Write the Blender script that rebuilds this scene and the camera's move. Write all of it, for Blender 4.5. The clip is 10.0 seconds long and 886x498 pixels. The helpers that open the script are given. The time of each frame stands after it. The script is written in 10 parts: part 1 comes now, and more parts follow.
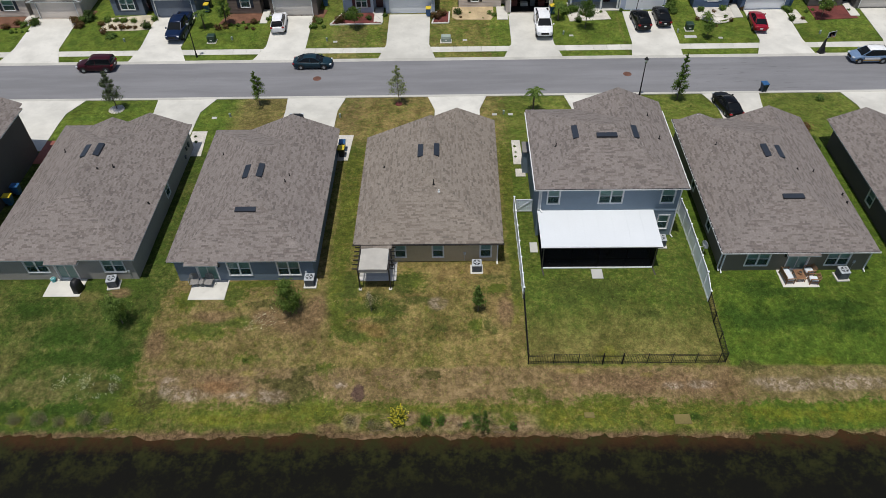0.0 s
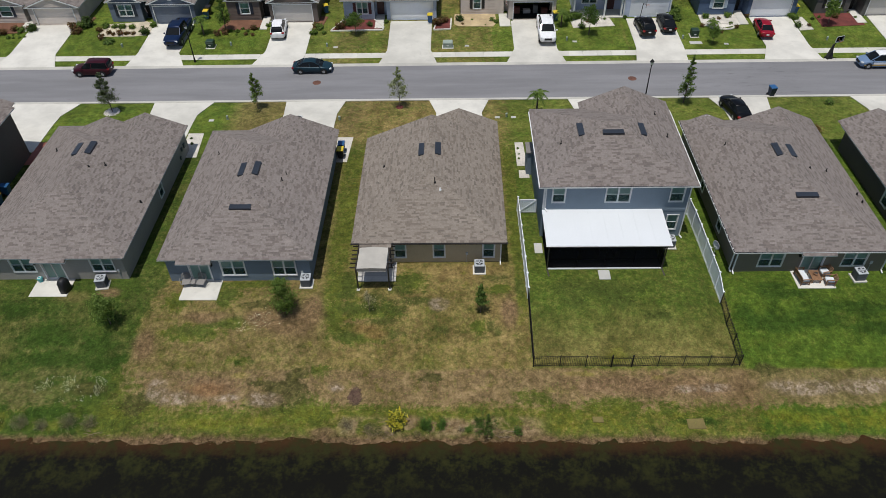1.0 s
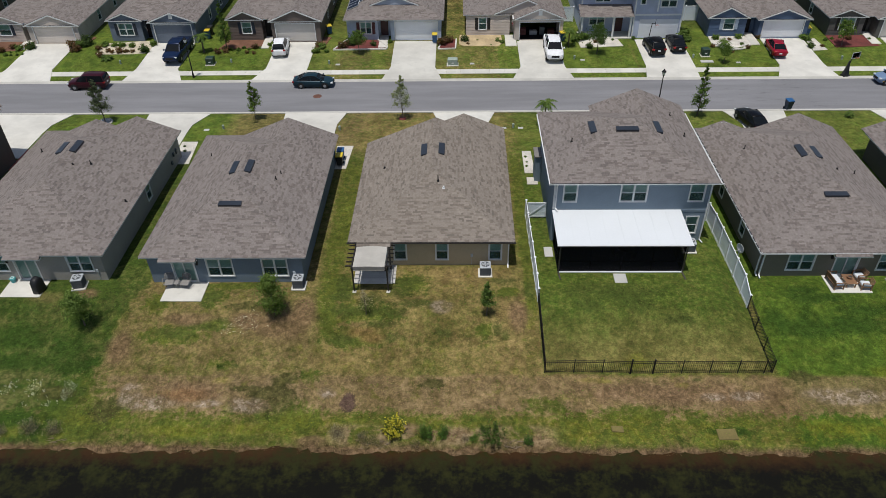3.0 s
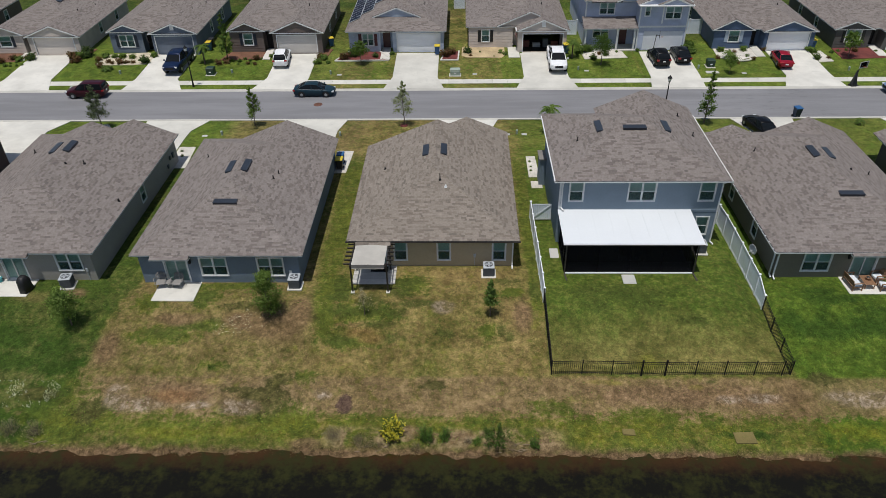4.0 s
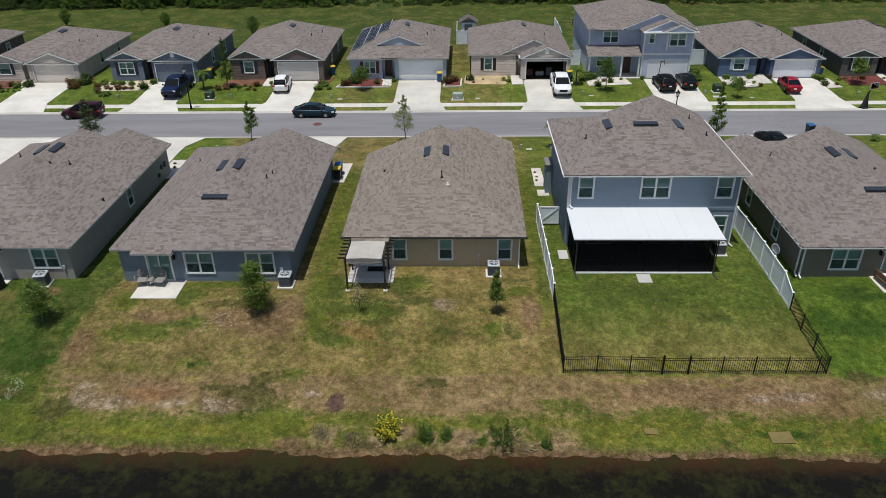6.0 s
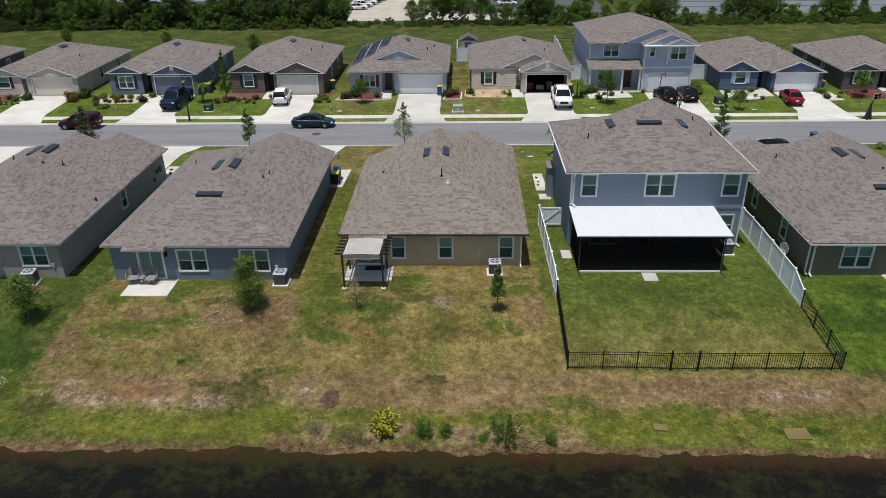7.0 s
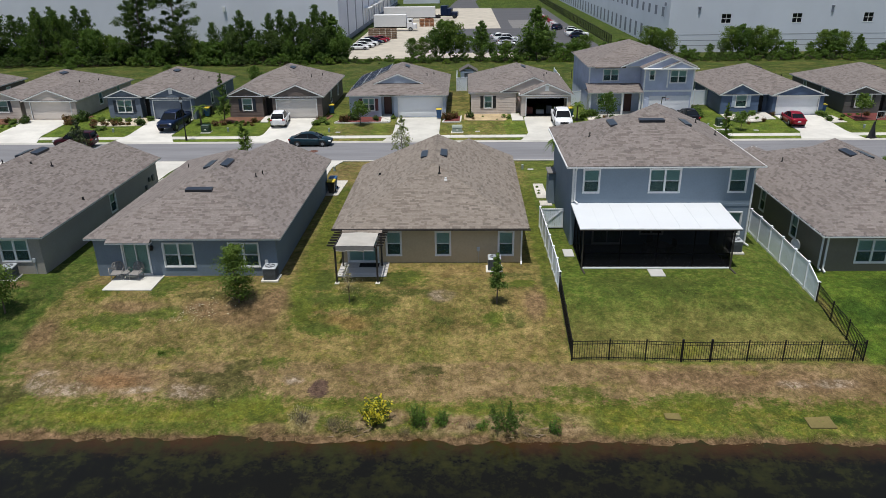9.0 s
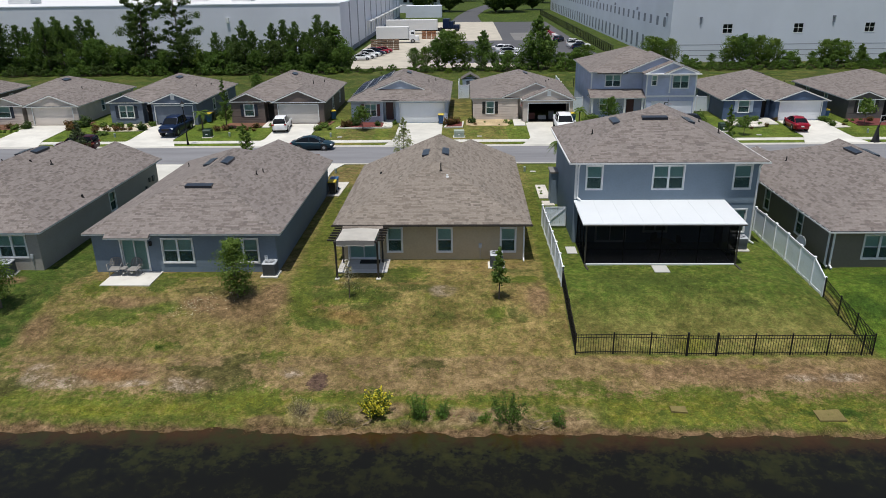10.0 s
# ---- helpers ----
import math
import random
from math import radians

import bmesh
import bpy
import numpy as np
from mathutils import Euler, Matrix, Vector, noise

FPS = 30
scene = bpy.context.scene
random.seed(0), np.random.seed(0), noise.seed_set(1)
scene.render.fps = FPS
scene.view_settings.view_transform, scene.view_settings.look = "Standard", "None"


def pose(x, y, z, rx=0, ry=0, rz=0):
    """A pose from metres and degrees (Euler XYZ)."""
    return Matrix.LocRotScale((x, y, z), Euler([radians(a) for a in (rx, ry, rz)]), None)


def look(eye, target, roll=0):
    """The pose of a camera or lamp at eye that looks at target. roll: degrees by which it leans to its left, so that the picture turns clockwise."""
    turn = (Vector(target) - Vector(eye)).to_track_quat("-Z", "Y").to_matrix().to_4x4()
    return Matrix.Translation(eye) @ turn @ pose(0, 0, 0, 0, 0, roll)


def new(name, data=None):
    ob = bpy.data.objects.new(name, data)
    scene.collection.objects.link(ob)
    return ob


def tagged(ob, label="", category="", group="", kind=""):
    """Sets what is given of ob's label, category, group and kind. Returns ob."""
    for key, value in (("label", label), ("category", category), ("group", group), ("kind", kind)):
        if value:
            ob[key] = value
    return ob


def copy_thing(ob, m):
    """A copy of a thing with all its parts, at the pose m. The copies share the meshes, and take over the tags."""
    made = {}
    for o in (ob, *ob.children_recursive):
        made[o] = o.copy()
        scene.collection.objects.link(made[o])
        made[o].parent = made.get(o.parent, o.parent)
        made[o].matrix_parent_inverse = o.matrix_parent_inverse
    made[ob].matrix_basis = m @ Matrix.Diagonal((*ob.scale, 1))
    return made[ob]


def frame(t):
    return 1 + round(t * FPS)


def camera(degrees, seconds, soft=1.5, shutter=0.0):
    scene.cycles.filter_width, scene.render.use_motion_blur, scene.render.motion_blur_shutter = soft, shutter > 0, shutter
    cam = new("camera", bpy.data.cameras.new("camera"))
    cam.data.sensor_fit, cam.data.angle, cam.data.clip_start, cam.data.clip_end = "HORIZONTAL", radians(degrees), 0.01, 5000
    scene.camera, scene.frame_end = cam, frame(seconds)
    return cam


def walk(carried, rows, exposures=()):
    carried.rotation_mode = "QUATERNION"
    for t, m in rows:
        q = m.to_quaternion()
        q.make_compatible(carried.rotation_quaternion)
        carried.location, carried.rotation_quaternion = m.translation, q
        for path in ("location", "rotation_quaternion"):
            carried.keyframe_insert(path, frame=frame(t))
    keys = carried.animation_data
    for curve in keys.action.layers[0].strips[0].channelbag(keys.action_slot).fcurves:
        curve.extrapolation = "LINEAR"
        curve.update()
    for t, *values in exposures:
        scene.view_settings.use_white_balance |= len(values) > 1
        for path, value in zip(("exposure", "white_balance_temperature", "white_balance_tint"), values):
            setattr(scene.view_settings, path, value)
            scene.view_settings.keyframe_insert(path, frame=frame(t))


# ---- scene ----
cam = camera(63.7, 10.0, soft=0.5)
METRES, EYE, TILT, LEAN, TURN = 25.5, 41.74, -88.3, 1.4, 0.0
ROWS = [
    (0.0, 0.0, 0.0, 0.0, -0.37, 43.14, -0.39),
    (0.5, -0.0003, 0.0571, -0.0024, -0.38, 44.19, -0.5),
    (1.0, -0.0002, 0.114, -0.0048, -0.41, 45.28, -0.55),
    (1.5, 0.001, 0.1717, -0.0073, -0.42, 46.48, -0.67),
    (2.0, 0.0016, 0.2292, -0.0094, -0.44, 47.72, -0.8),
    (2.5, 0.0027, 0.2873, -0.0119, -0.47, 48.96, -0.92),
    (4.0, 0.0056, 0.4597, -0.0175, -0.51, 52.9, -1.27),
    (4.5, 0.0067, 0.5172, -0.0198, -0.52, 54.28, -1.38),
    (5.0, 0.0073, 0.5744, -0.0218, -0.54, 55.72, -1.42),
    (5.5, 0.0076, 0.6319, -0.0238, -0.55, 57.19, -1.46),
    (7.0, 0.0107, 0.7881, -0.029, -0.6, 61.33, -1.54),
    (7.5, 0.0121, 0.8325, -0.0298, -0.6, 62.56, -1.55),
    (8.0, 0.0154, 0.8766, -0.0305, -0.61, 63.79, -1.57),
    (8.5, 0.019, 0.9167, -0.0317, -0.61, 64.95, -1.57),
    (9.0, 0.022, 0.9495, -0.0326, -0.61, 65.86, -1.66),
    (9.5, 0.0232, 0.9763, -0.0335, -0.6, 66.55, -1.78),
    (10.0, 0.0239, 0.9988, -0.0346, -0.58, 67.13, -1.83),
]
walk(cam, [(t, pose(0, 0, EYE, TILT, LEAN, TURN) @ pose(METRES * x, METRES * y, METRES * z, 90 + pitch, roll, yaw)) for t, x, y, z, yaw, pitch, roll in ROWS],
     exposures=((0.0, -0.14), (2.5, -0.17), (5.0, -0.11), (7.5, 0.04), (10.0, 0.10)))

# ---- sun, sky ----
SUN_WAY = Vector((-0.09, -0.19, 1.0)).normalized()
world = bpy.data.worlds.new("sky")
scene.world = world
world.use_nodes = True
_nt = world.node_tree
_sky = _nt.nodes.new("ShaderNodeTexSky")
_sky.sky_type, _sky.sun_disc = "NISHITA", False
_sky.sun_elevation = math.asin(SUN_WAY.z)
_sky.sun_rotation = math.atan2(SUN_WAY.x, SUN_WAY.y)
_sky.air_density, _sky.dust_density, _sky.ozone_density = 1.0, 1.5, 1.0
_bg = _nt.nodes["Background"]
_bg.inputs["Strength"].default_value = 0.085
_nt.links.new(_sky.outputs["Color"], _bg.inputs["Color"])
_sun = bpy.data.lights.new("sun", "SUN")
_sun.energy, _sun.angle, _sun.color = 3.6, radians(0.5), (1.0, 0.965, 0.9)
sun = new("sun", _sun)
sun.matrix_basis = look((0, 0, 90), Vector((0, 0, 90)) - SUN_WAY)


# ---- materials ----
def nodes_of(name):
    m = bpy.data.materials.new(name)
    m.use_nodes = True
    nt = m.node_tree
    return m, nt, nt.nodes["Principled BSDF"]


def nd(nt, kind, **kw):
    n = nt.nodes.new("ShaderNode" + kind)
    for k, v in kw.items():
        if k in n.inputs:
            n.inputs[k].default_value = v
    return n


def noise_of(nt, vec, scale, detail=4, rough=0.6):
    n = nd(nt, "TexNoise", Scale=scale, Detail=detail, Roughness=rough)
    nt.links.new(vec, n.inputs["Vector"])
    return n.outputs["Fac"]


def mixc(nt, fac, a, b, mode="MIX"):
    n = nt.nodes.new("ShaderNodeMix")
    n.data_type, n.blend_type = "RGBA", mode
    for sock, val in ((n.inputs[0], fac), (n.inputs[6], a), (n.inputs[7], b)):
        if hasattr(val, "is_output"):
            nt.links.new(val, sock)
        elif isinstance(val, (int, float)):
            sock.default_value = val
        else:
            sock.default_value = (*val[:3], 1)
    return n.outputs[2]


def rng_map(nt, val, a, b, lo=0.0, hi=1.0, smooth=True):
    n = nt.nodes.new("ShaderNodeMapRange")
    n.interpolation_type = "SMOOTHSTEP" if smooth else "LINEAR"
    nt.links.new(val, n.inputs[0])
    n.inputs[1].default_value, n.inputs[2].default_value = a, b
    n.inputs[3].default_value, n.inputs[4].default_value = lo, hi
    return n.outputs[0]


def calc(nt, op, a, b=0.0):
    n = nt.nodes.new("ShaderNodeMath")
    n.operation = op
    for s, v in ((n.inputs[0], a), (n.inputs[1], b)):
        if hasattr(v, "is_output"):
            nt.links.new(v, s)
        else:
            s.default_value = v
    return n.outputs[0]


def bump_on(nt, bsdf, height, dist, strength=0.6):
    b = nd(nt, "Bump", Strength=strength, Distance=dist)
    nt.links.new(height, b.inputs["Height"])
    nt.links.new(b.outputs["Normal"], bsdf.inputs["Normal"])


def shade(c, k):
    return tuple(min(1.0, x * k) for x in c)


def plain(name, col, rough=0.6, metal=0.0, var=0.15, big=0.6, fine=9.0, bump=0.004, rand=0.0, spec=0.5):
    """A surface of one colour with stains, grain and a fine relief."""
    m, nt, p = nodes_of(name)
    tc = nt.nodes.new("ShaderNodeTexCoord").outputs["Object"]
    n1, n2 = noise_of(nt, tc, big, 5), noise_of(nt, tc, fine, 3)
    f = calc(nt, "ADD", calc(nt, "MULTIPLY", n1, 0.65), calc(nt, "MULTIPLY", n2, 0.35))
    f = rng_map(nt, f, 0.3, 0.7)
    c = mixc(nt, f, shade(col, 1 - var), shade(col, 1 + var))
    if rand:
        oi = nt.nodes.new("ShaderNodeObjectInfo").outputs["Random"]
        c = mixc(nt, 1.0, c, mixc(nt, oi, (1 - rand,) * 3, (1 + rand,) * 3), "MULTIPLY")
    nt.links.new(c, p.inputs["Base Color"])
    p.inputs["Roughness"].default_value = rough
    p.inputs["Metallic"].default_value = metal
    p.inputs["Specular IOR Level"].default_value = spec
    if bump:
        bump_on(nt, p, n2, bump)
    return m


def shingle_material(name, base):
    """Laminated shingles: a pale ground with scattered darker tabs."""
    m, nt, p = nodes_of(name)
    g = nt.nodes.new("ShaderNodeNewGeometry")
    tc = nt.nodes.new("ShaderNodeTexCoord").outputs["Object"]
    oi = nt.nodes.new("ShaderNodeObjectInfo").outputs["Random"]
    r = calc(nt, "FRACT", calc(nt, "ADD", g.outputs["Random Per Island"], oi))
    ramp = nt.nodes.new("ShaderNodeValToRGB")
    e = ramp.color_ramp.elements
    e[0].position, e[0].color = 0.0, (*shade(base, 0.65), 1)
    e[1].position, e[1].color = 1.0, (*shade(base, 1.18), 1)
    for pos, c in ((0.10, (base[0] * 0.75, base[1] * 0.722, base[2] * 0.715)), (0.24, (base[0] * 0.835, base[1] * 0.812, base[2] * 0.80)), (0.36, (base[0] * 0.93, base[1] * 0.92, base[2] * 0.915)),
                   (0.46, shade(base, 1.02)), (0.72, (base[0] * 1.07, base[1] * 1.07, base[2] * 1.06)), (0.9, (base[0] * 1.10, base[1] * 1.10, base[2] * 1.11))):
        x = e.new(pos)
        x.color = (*c, 1)
    nt.links.new(r, ramp.inputs["Fac"])
    n1, n2, n3 = noise_of(nt, tc, 0.45, 4), noise_of(nt, tc, 38.0, 2), noise_of(nt, tc, 7.0, 3, 0.75)
    c = mixc(nt, rng_map(nt, n1, 0.3, 0.7), ramp.outputs["Color"], mixc(nt, 0.22, ramp.outputs["Color"], shade(base, 0.75)))
    c = mixc(nt, 0.6, c, mixc(nt, rng_map(nt, n3, 0.3, 0.7), (0.76, 0.755, 0.75), (1.22, 1.22, 1.22)), "MULTIPLY")
    c = mixc(nt, 0.4, c, mixc(nt, n2, (0.5, 0.5, 0.51), (1.5, 1.47, 1.45)), "MULTIPLY")
    nt.links.new(c, p.inputs["Base Color"])
    p.inputs["Roughness"].default_value = 0.9
    p.inputs["Specular IOR Level"].default_value = 0.25
    bump_on(nt, p, n2, 0.006)
    return m


def siding_material(name, col, lap=0.19):
    """Painted lap siding: courses with a shadowed lip."""
    m, nt, p = nodes_of(name)
    tc = nt.nodes.new("ShaderNodeTexCoord").outputs["Object"]
    sep = nt.nodes.new("ShaderNodeSeparateXYZ")
    nt.links.new(tc, sep.inputs[0])
    w = calc(nt, "FRACT", calc(nt, "DIVIDE", sep.outputs["Z"], lap))
    n1 = noise_of(nt, tc, 0.7, 4)
    c = mixc(nt, rng_map(nt, n1, 0.3, 0.7), shade(col, 0.9), shade(col, 1.1))
    nt.links.new(c, p.inputs["Base Color"])
    p.inputs["Roughness"].default_value = 0.55
    bump_on(nt, p, calc(nt, "SUBTRACT", 1.0, w), lap * 0.2, 0.6)
    return m


def glass_material(name, tint, gloss=0.04):
    m, nt, p = nodes_of(name)
    tr, gl, mx, fr = nd(nt, "BsdfTransparent", Color=(*tint, 1)), nd(nt, "BsdfGlossy", Roughness=gloss), nd(nt, "MixShader"), nd(nt, "Fresnel", IOR=1.48)
    nt.links.new(fr.outputs[0], mx.inputs[0])
    nt.links.new(tr.outputs[0], mx.inputs[1])
    nt.links.new(gl.outputs[0], mx.inputs[2])
    nt.links.new(mx.outputs[0], nt.nodes["Material Output"].inputs["Surface"])
    return m


def mesh_material(name, col, cover):
    """Woven insect screen: dark threads that let part of the light through."""
    m, nt, p = nodes_of(name)
    tr, df, mx = nd(nt, "BsdfTransparent"), nd(nt, "BsdfDiffuse", Color=(*col, 1)), nd(nt, "MixShader")
    mx.inputs[0].default_value = cover
    nt.links.new(tr.outputs[0], mx.inputs[1])
    nt.links.new(df.outputs[0], mx.inputs[2])
    nt.links.new(mx.outputs[0], nt.nodes["Material Output"].inputs["Surface"])
    return m


def leaf_material(name, c1, c2, c3=None):
    m, nt, p = nodes_of(name)
    g = nt.nodes.new("ShaderNodeNewGeometry")
    oi = nt.nodes.new("ShaderNodeObjectInfo").outputs["Random"]
    ramp = nt.nodes.new("ShaderNodeValToRGB")
    e = ramp.color_ramp.elements
    e[0].color, e[1].color = (*c1, 1), (*(c3 or c2), 1)
    x = e.new(0.55)
    x.color = (*c2, 1)
    nt.links.new(g.outputs["Random Per Island"], ramp.inputs["Fac"])
    c = mixc(nt, 1.0, ramp.outputs["Color"], mixc(nt, oi, (0.82, 0.85, 0.8), (1.2, 1.15, 1.1)), "MULTIPLY")
    nt.links.new(c, p.inputs["Base Color"])
    p.inputs["Roughness"].default_value = 0.65
    p.inputs["Specular IOR Level"].default_value = 0.18
    tl, mx = nd(nt, "BsdfTranslucent"), nd(nt, "MixShader")
    nt.links.new(mixc(nt, 1.0, c, (1.2, 1.3, 0.5), "MULTIPLY"), tl.inputs["Color"])
    mx.inputs[0].default_value = 0.42
    nt.links.new(p.outputs[0], mx.inputs[1])
    nt.links.new(tl.outputs[0], mx.inputs[2])
    nt.links.new(mx.outputs[0], nt.nodes["Material Output"].inputs["Surface"])
    return m


def cloth_material(name, col, thin):
    """Woven cloth that lets part of the daylight through."""
    m, nt, p = nodes_of(name)
    tc = nt.nodes.new("ShaderNodeTexCoord").outputs["Object"]
    c = mixc(nt, rng_map(nt, noise_of(nt, tc, 1.2, 4), 0.3, 0.7), shade(col, 0.92), shade(col, 1.07))
    nt.links.new(c, p.inputs["Base Color"])
    p.inputs["Roughness"].default_value = 0.9
    bump_on(nt, p, noise_of(nt, tc, 90.0, 2), 0.002)
    tl, mx = nd(nt, "BsdfTranslucent"), nd(nt, "MixShader")
    nt.links.new(c, tl.inputs["Color"])
    mx.inputs[0].default_value = thin
    nt.links.new(p.outputs[0], mx.inputs[1])
    nt.links.new(tl.outputs[0], mx.inputs[2])
    nt.links.new(mx.outputs[0], nt.nodes["Material Output"].inputs["Surface"])
    return m


def paint(name, col, metal=0.3):
    m, nt, p = nodes_of(name)
    tc = nt.nodes.new("ShaderNodeTexCoord").outputs["Object"]
    n1 = noise_of(nt, tc, 2.0, 4)
    nt.links.new(mixc(nt, rng_map(nt, n1, 0.3, 0.7), shade(col, 0.92), shade(col, 1.08)), p.inputs["Base Color"])
    p.inputs["Metallic"].default_value, p.inputs["Roughness"].default_value = metal * 0.3, 0.32
    p.inputs["Specular IOR Level"].default_value = 0.15
    p.inputs["Coat Weight"].default_value, p.inputs["Coat Roughness"].default_value = 0.2, 0.03
    return m


def grass_material():
    m, nt, p = nodes_of("lawn")
    geo = nt.nodes.new("ShaderNodeNewGeometry").outputs["Position"]
    sep = nt.nodes.new("ShaderNodeSeparateXYZ")
    nt.links.new(geo, sep.inputs[0])
    X, Y = sep.outputs["X"], sep.outputs["Y"]
    add, mul, sub, top = (lambda a, b: calc(nt, "ADD", a, b)), (lambda a, b: calc(nt, "MULTIPLY", a, b)), (lambda a, b: calc(nt, "SUBTRACT", a, b)), (lambda a, b: calc(nt, "MAXIMUM", a, b))
    big, mid, small, fine, grit = noise_of(nt, geo, 0.16, 5, 0.65), noise_of(nt, geo, 0.7, 5, 0.65), noise_of(nt, geo, 3.0, 4, 0.7), noise_of(nt, geo, 14.0, 3, 0.7), noise_of(nt, geo, 34.0, 2, 0.7)
    patch, blot = noise_of(nt, geo, 0.33, 4, 0.6), noise_of(nt, geo, 1.5, 5, 0.7)
    rough_edge = add(add(mul(sub(mid, 0.5), 1.7), mul(sub(small, 0.5), 1.5)), mul(sub(fine, 0.5), 0.7))

    def spots(places, soft=0.45):
        """Ragged patches: (x, y, half width, half depth)."""
        least = None
        for x, y, a, b in places:
            v = nt.nodes.new("ShaderNodeVectorMath")
            v.operation = "MULTIPLY_ADD"
            nt.links.new(geo, v.inputs[0])
            v.inputs[1].default_value, v.inputs[2].default_value = (1 / a, 1 / b, 0), (-x / a, -y / b, 0)
            w = nt.nodes.new("ShaderNodeVectorMath")
            w.operation = "LENGTH"
            nt.links.new(v.outputs[0], w.inputs[0])
            least = w.outputs["Value"] if least is None else calc(nt, "MINIMUM", least, w.outputs["Value"])
        return rng_map(nt, add(least, mul(rough_edge, 0.8)), 1.0 - 0.7 * soft, 1.0 + 0.7 * soft, 1.0, 0.0)

    def between(v, a, b, c, d):
        return mul(rng_map(nt, v, a, b), rng_map(nt, v, c, d, 1.0, 0.0))

    Yr = add(Y, rough_edge)
    # share of dry grass, lot by lot
    edge = add(add(X, mul(sub(38.0, Y), 0.2)), mul(sub(mid, 0.5), 2.6))
    lot = rng_map(nt, edge, -22.9, -21.8)
    gardens = rng_map(nt, Y, 54.0, 57.0, 1.0, 0.0)
    kept5 = rng_map(nt, X, 19.5, 20.2)
    fenced = mul(mul(rng_map(nt, X, 5.1, 5.35), rng_map(nt, X, 19.4, 19.9, 1.0, 0.0)), rng_map(nt, Y, 30.6, 31.0))
    own = mul(mul(lot, sub(1.0, kept5)), sub(1.0, fenced))
    dry = mul(own, add(0.72, mul(rng_map(nt, X, -10.5, -7.5), -0.04)))
    dry = top(dry, mul(fenced, rng_map(nt, add(Yr, mul(sub(patch, 0.5), 8.0)), 31.5, 36.6, 0.54, 0.10)))
    lane = mul(between(X, -10.5, -9.7, -9.1, -8.3), rng_map(nt, Y, 33.0, 35.5))
    lane = top(lane, mul(between(X, 4.2, 4.6, 5.0, 5.3), rng_map(nt, Y, 34.0, 36.0)))
    dry = sub(dry, mul(mul(lane, own), 0.62))
    dry = sub(dry, mul(mul(rng_map(nt, Y, 39.0, 41.0), own), 0.25))
    bank = mul(rng_map(nt, Yr, 27.5, 28.3), rng_map(nt, add(Y, mul(rough_edge, 0.3)), 30.5, 30.9, 1.0, 0.0))
    dry = top(dry, mul(mul(bank, 0.96), mul(lot, rng_map(nt, X, 19.0, 21.0, 1.0, 0.72))))
    dry = top(dry, mul(mul(sub(1.0, lot), gardens), mul(rng_map(nt, Yr, 29.5, 37.5, 0.32, 0.16), rng_map(nt, patch, 0.35, 0.6, 0.35, 1.0))))
    strip = rng_map(nt, Yr, 27.3, 28.2, 1.0, 0.0)
    dry = sub(dry, mul(strip, 0.62))
    front = mul(mul(rng_map(nt, Y, 54.0, 57.0), rng_map(nt, Y, 67.0, 68.0, 1.0, 0.3)), rng_map(nt, X, -24.0, -21.0))
    front = mul(front, rng_map(nt, X, 3.5, 6.0, 0.72, 0.2))
    dry = top(dry, front)
    dry = top(dry, rng_map(nt, Y, 99.0, 103.0, 0.0, 0.42))
    dry = mul(dry, rng_map(nt, Y, 134.0, 150.0, 1.0, 0.45))
    loose = add(0.45, mul(own, 0.55))
    dry = add(dry, mul(mul(sub(patch, 0.5), 1.1), loose))
    dry = add(dry, mul(mul(sub(blot, 0.5), 1.0), loose))
    dry = add(dry, mul(mul(sub(small, 0.5), 1.3), loose))
    dry = add(dry, mul(mul(sub(noise_of(nt, geo, 7.0, 3, 0.7), 0.5), 0.8), loose))
    lush = spots([(-19.2, 33.5, 2.3, 0.7), (-17.2, 36.7, 1.0, 1.1), (-16.2, 37.8, 2.6, 0.35), (-16.6, 34.3, 1.3, 0.4), (-7.1, 33.4, 2.0, 0.8), (-8.4, 37.6, 1.0, 1.3), (-6.8, 35.2, 2.6, 0.8), (-3.6, 37.9, 1.3, 1.0), (-21.0, 36.0, 0.9, 0.9), (-8.95, 34.6, 0.7, 1.6), (-10.2, 27.6, 1.5, 0.9), (-24.0, 28.6, 2.0, 2.4), (-21.8, 28.0, 1.3, 1.1), (3.2, 37.2, 0.8, 0.5), (1.5, 33.9, 0.6, 0.5), (-15.7, 31.4, 0.8, 0.4), (-9.6, 30.5, 0.7, 0.5), (5.0, 28.6, 1.2, 0.6), (10.5, 28.0, 2.6, 0.5)], 0.6)
    dry = sub(dry, mul(lush, 0.75))
    dry = add(dry, mul(spots([(0.6, 39.0, 3.2, 0.8), (-29.0, 36.6, 1.6, 0.5)], 0.6), 0.3))
    dry = rng_map(nt, dry, 0.05, 0.95, smooth=False)
    green = mixc(nt, rng_map(nt, mid, 0.32, 0.68), (0.040, 0.066, 0.012), (0.084, 0.108, 0.018))
    green = mixc(nt, mul(mul(sub(1.0, lot), gardens), 0.8), green, mixc(nt, rng_map(nt, blot, 0.3, 0.7), (0.030, 0.058, 0.010), (0.066, 0.100, 0.016)))
    green = mixc(nt, mul(mul(kept5, gardens), 0.85), green, mixc(nt, rng_map(nt, blot, 0.3, 0.7), (0.044, 0.086, 0.010), (0.092, 0.140, 0.017)))
    green = mixc(nt, mul(fenced, 0.7), green, mixc(nt, rng_map(nt, small, 0.3, 0.7), (0.052, 0.094, 0.013), (0.098, 0.138, 0.021)))
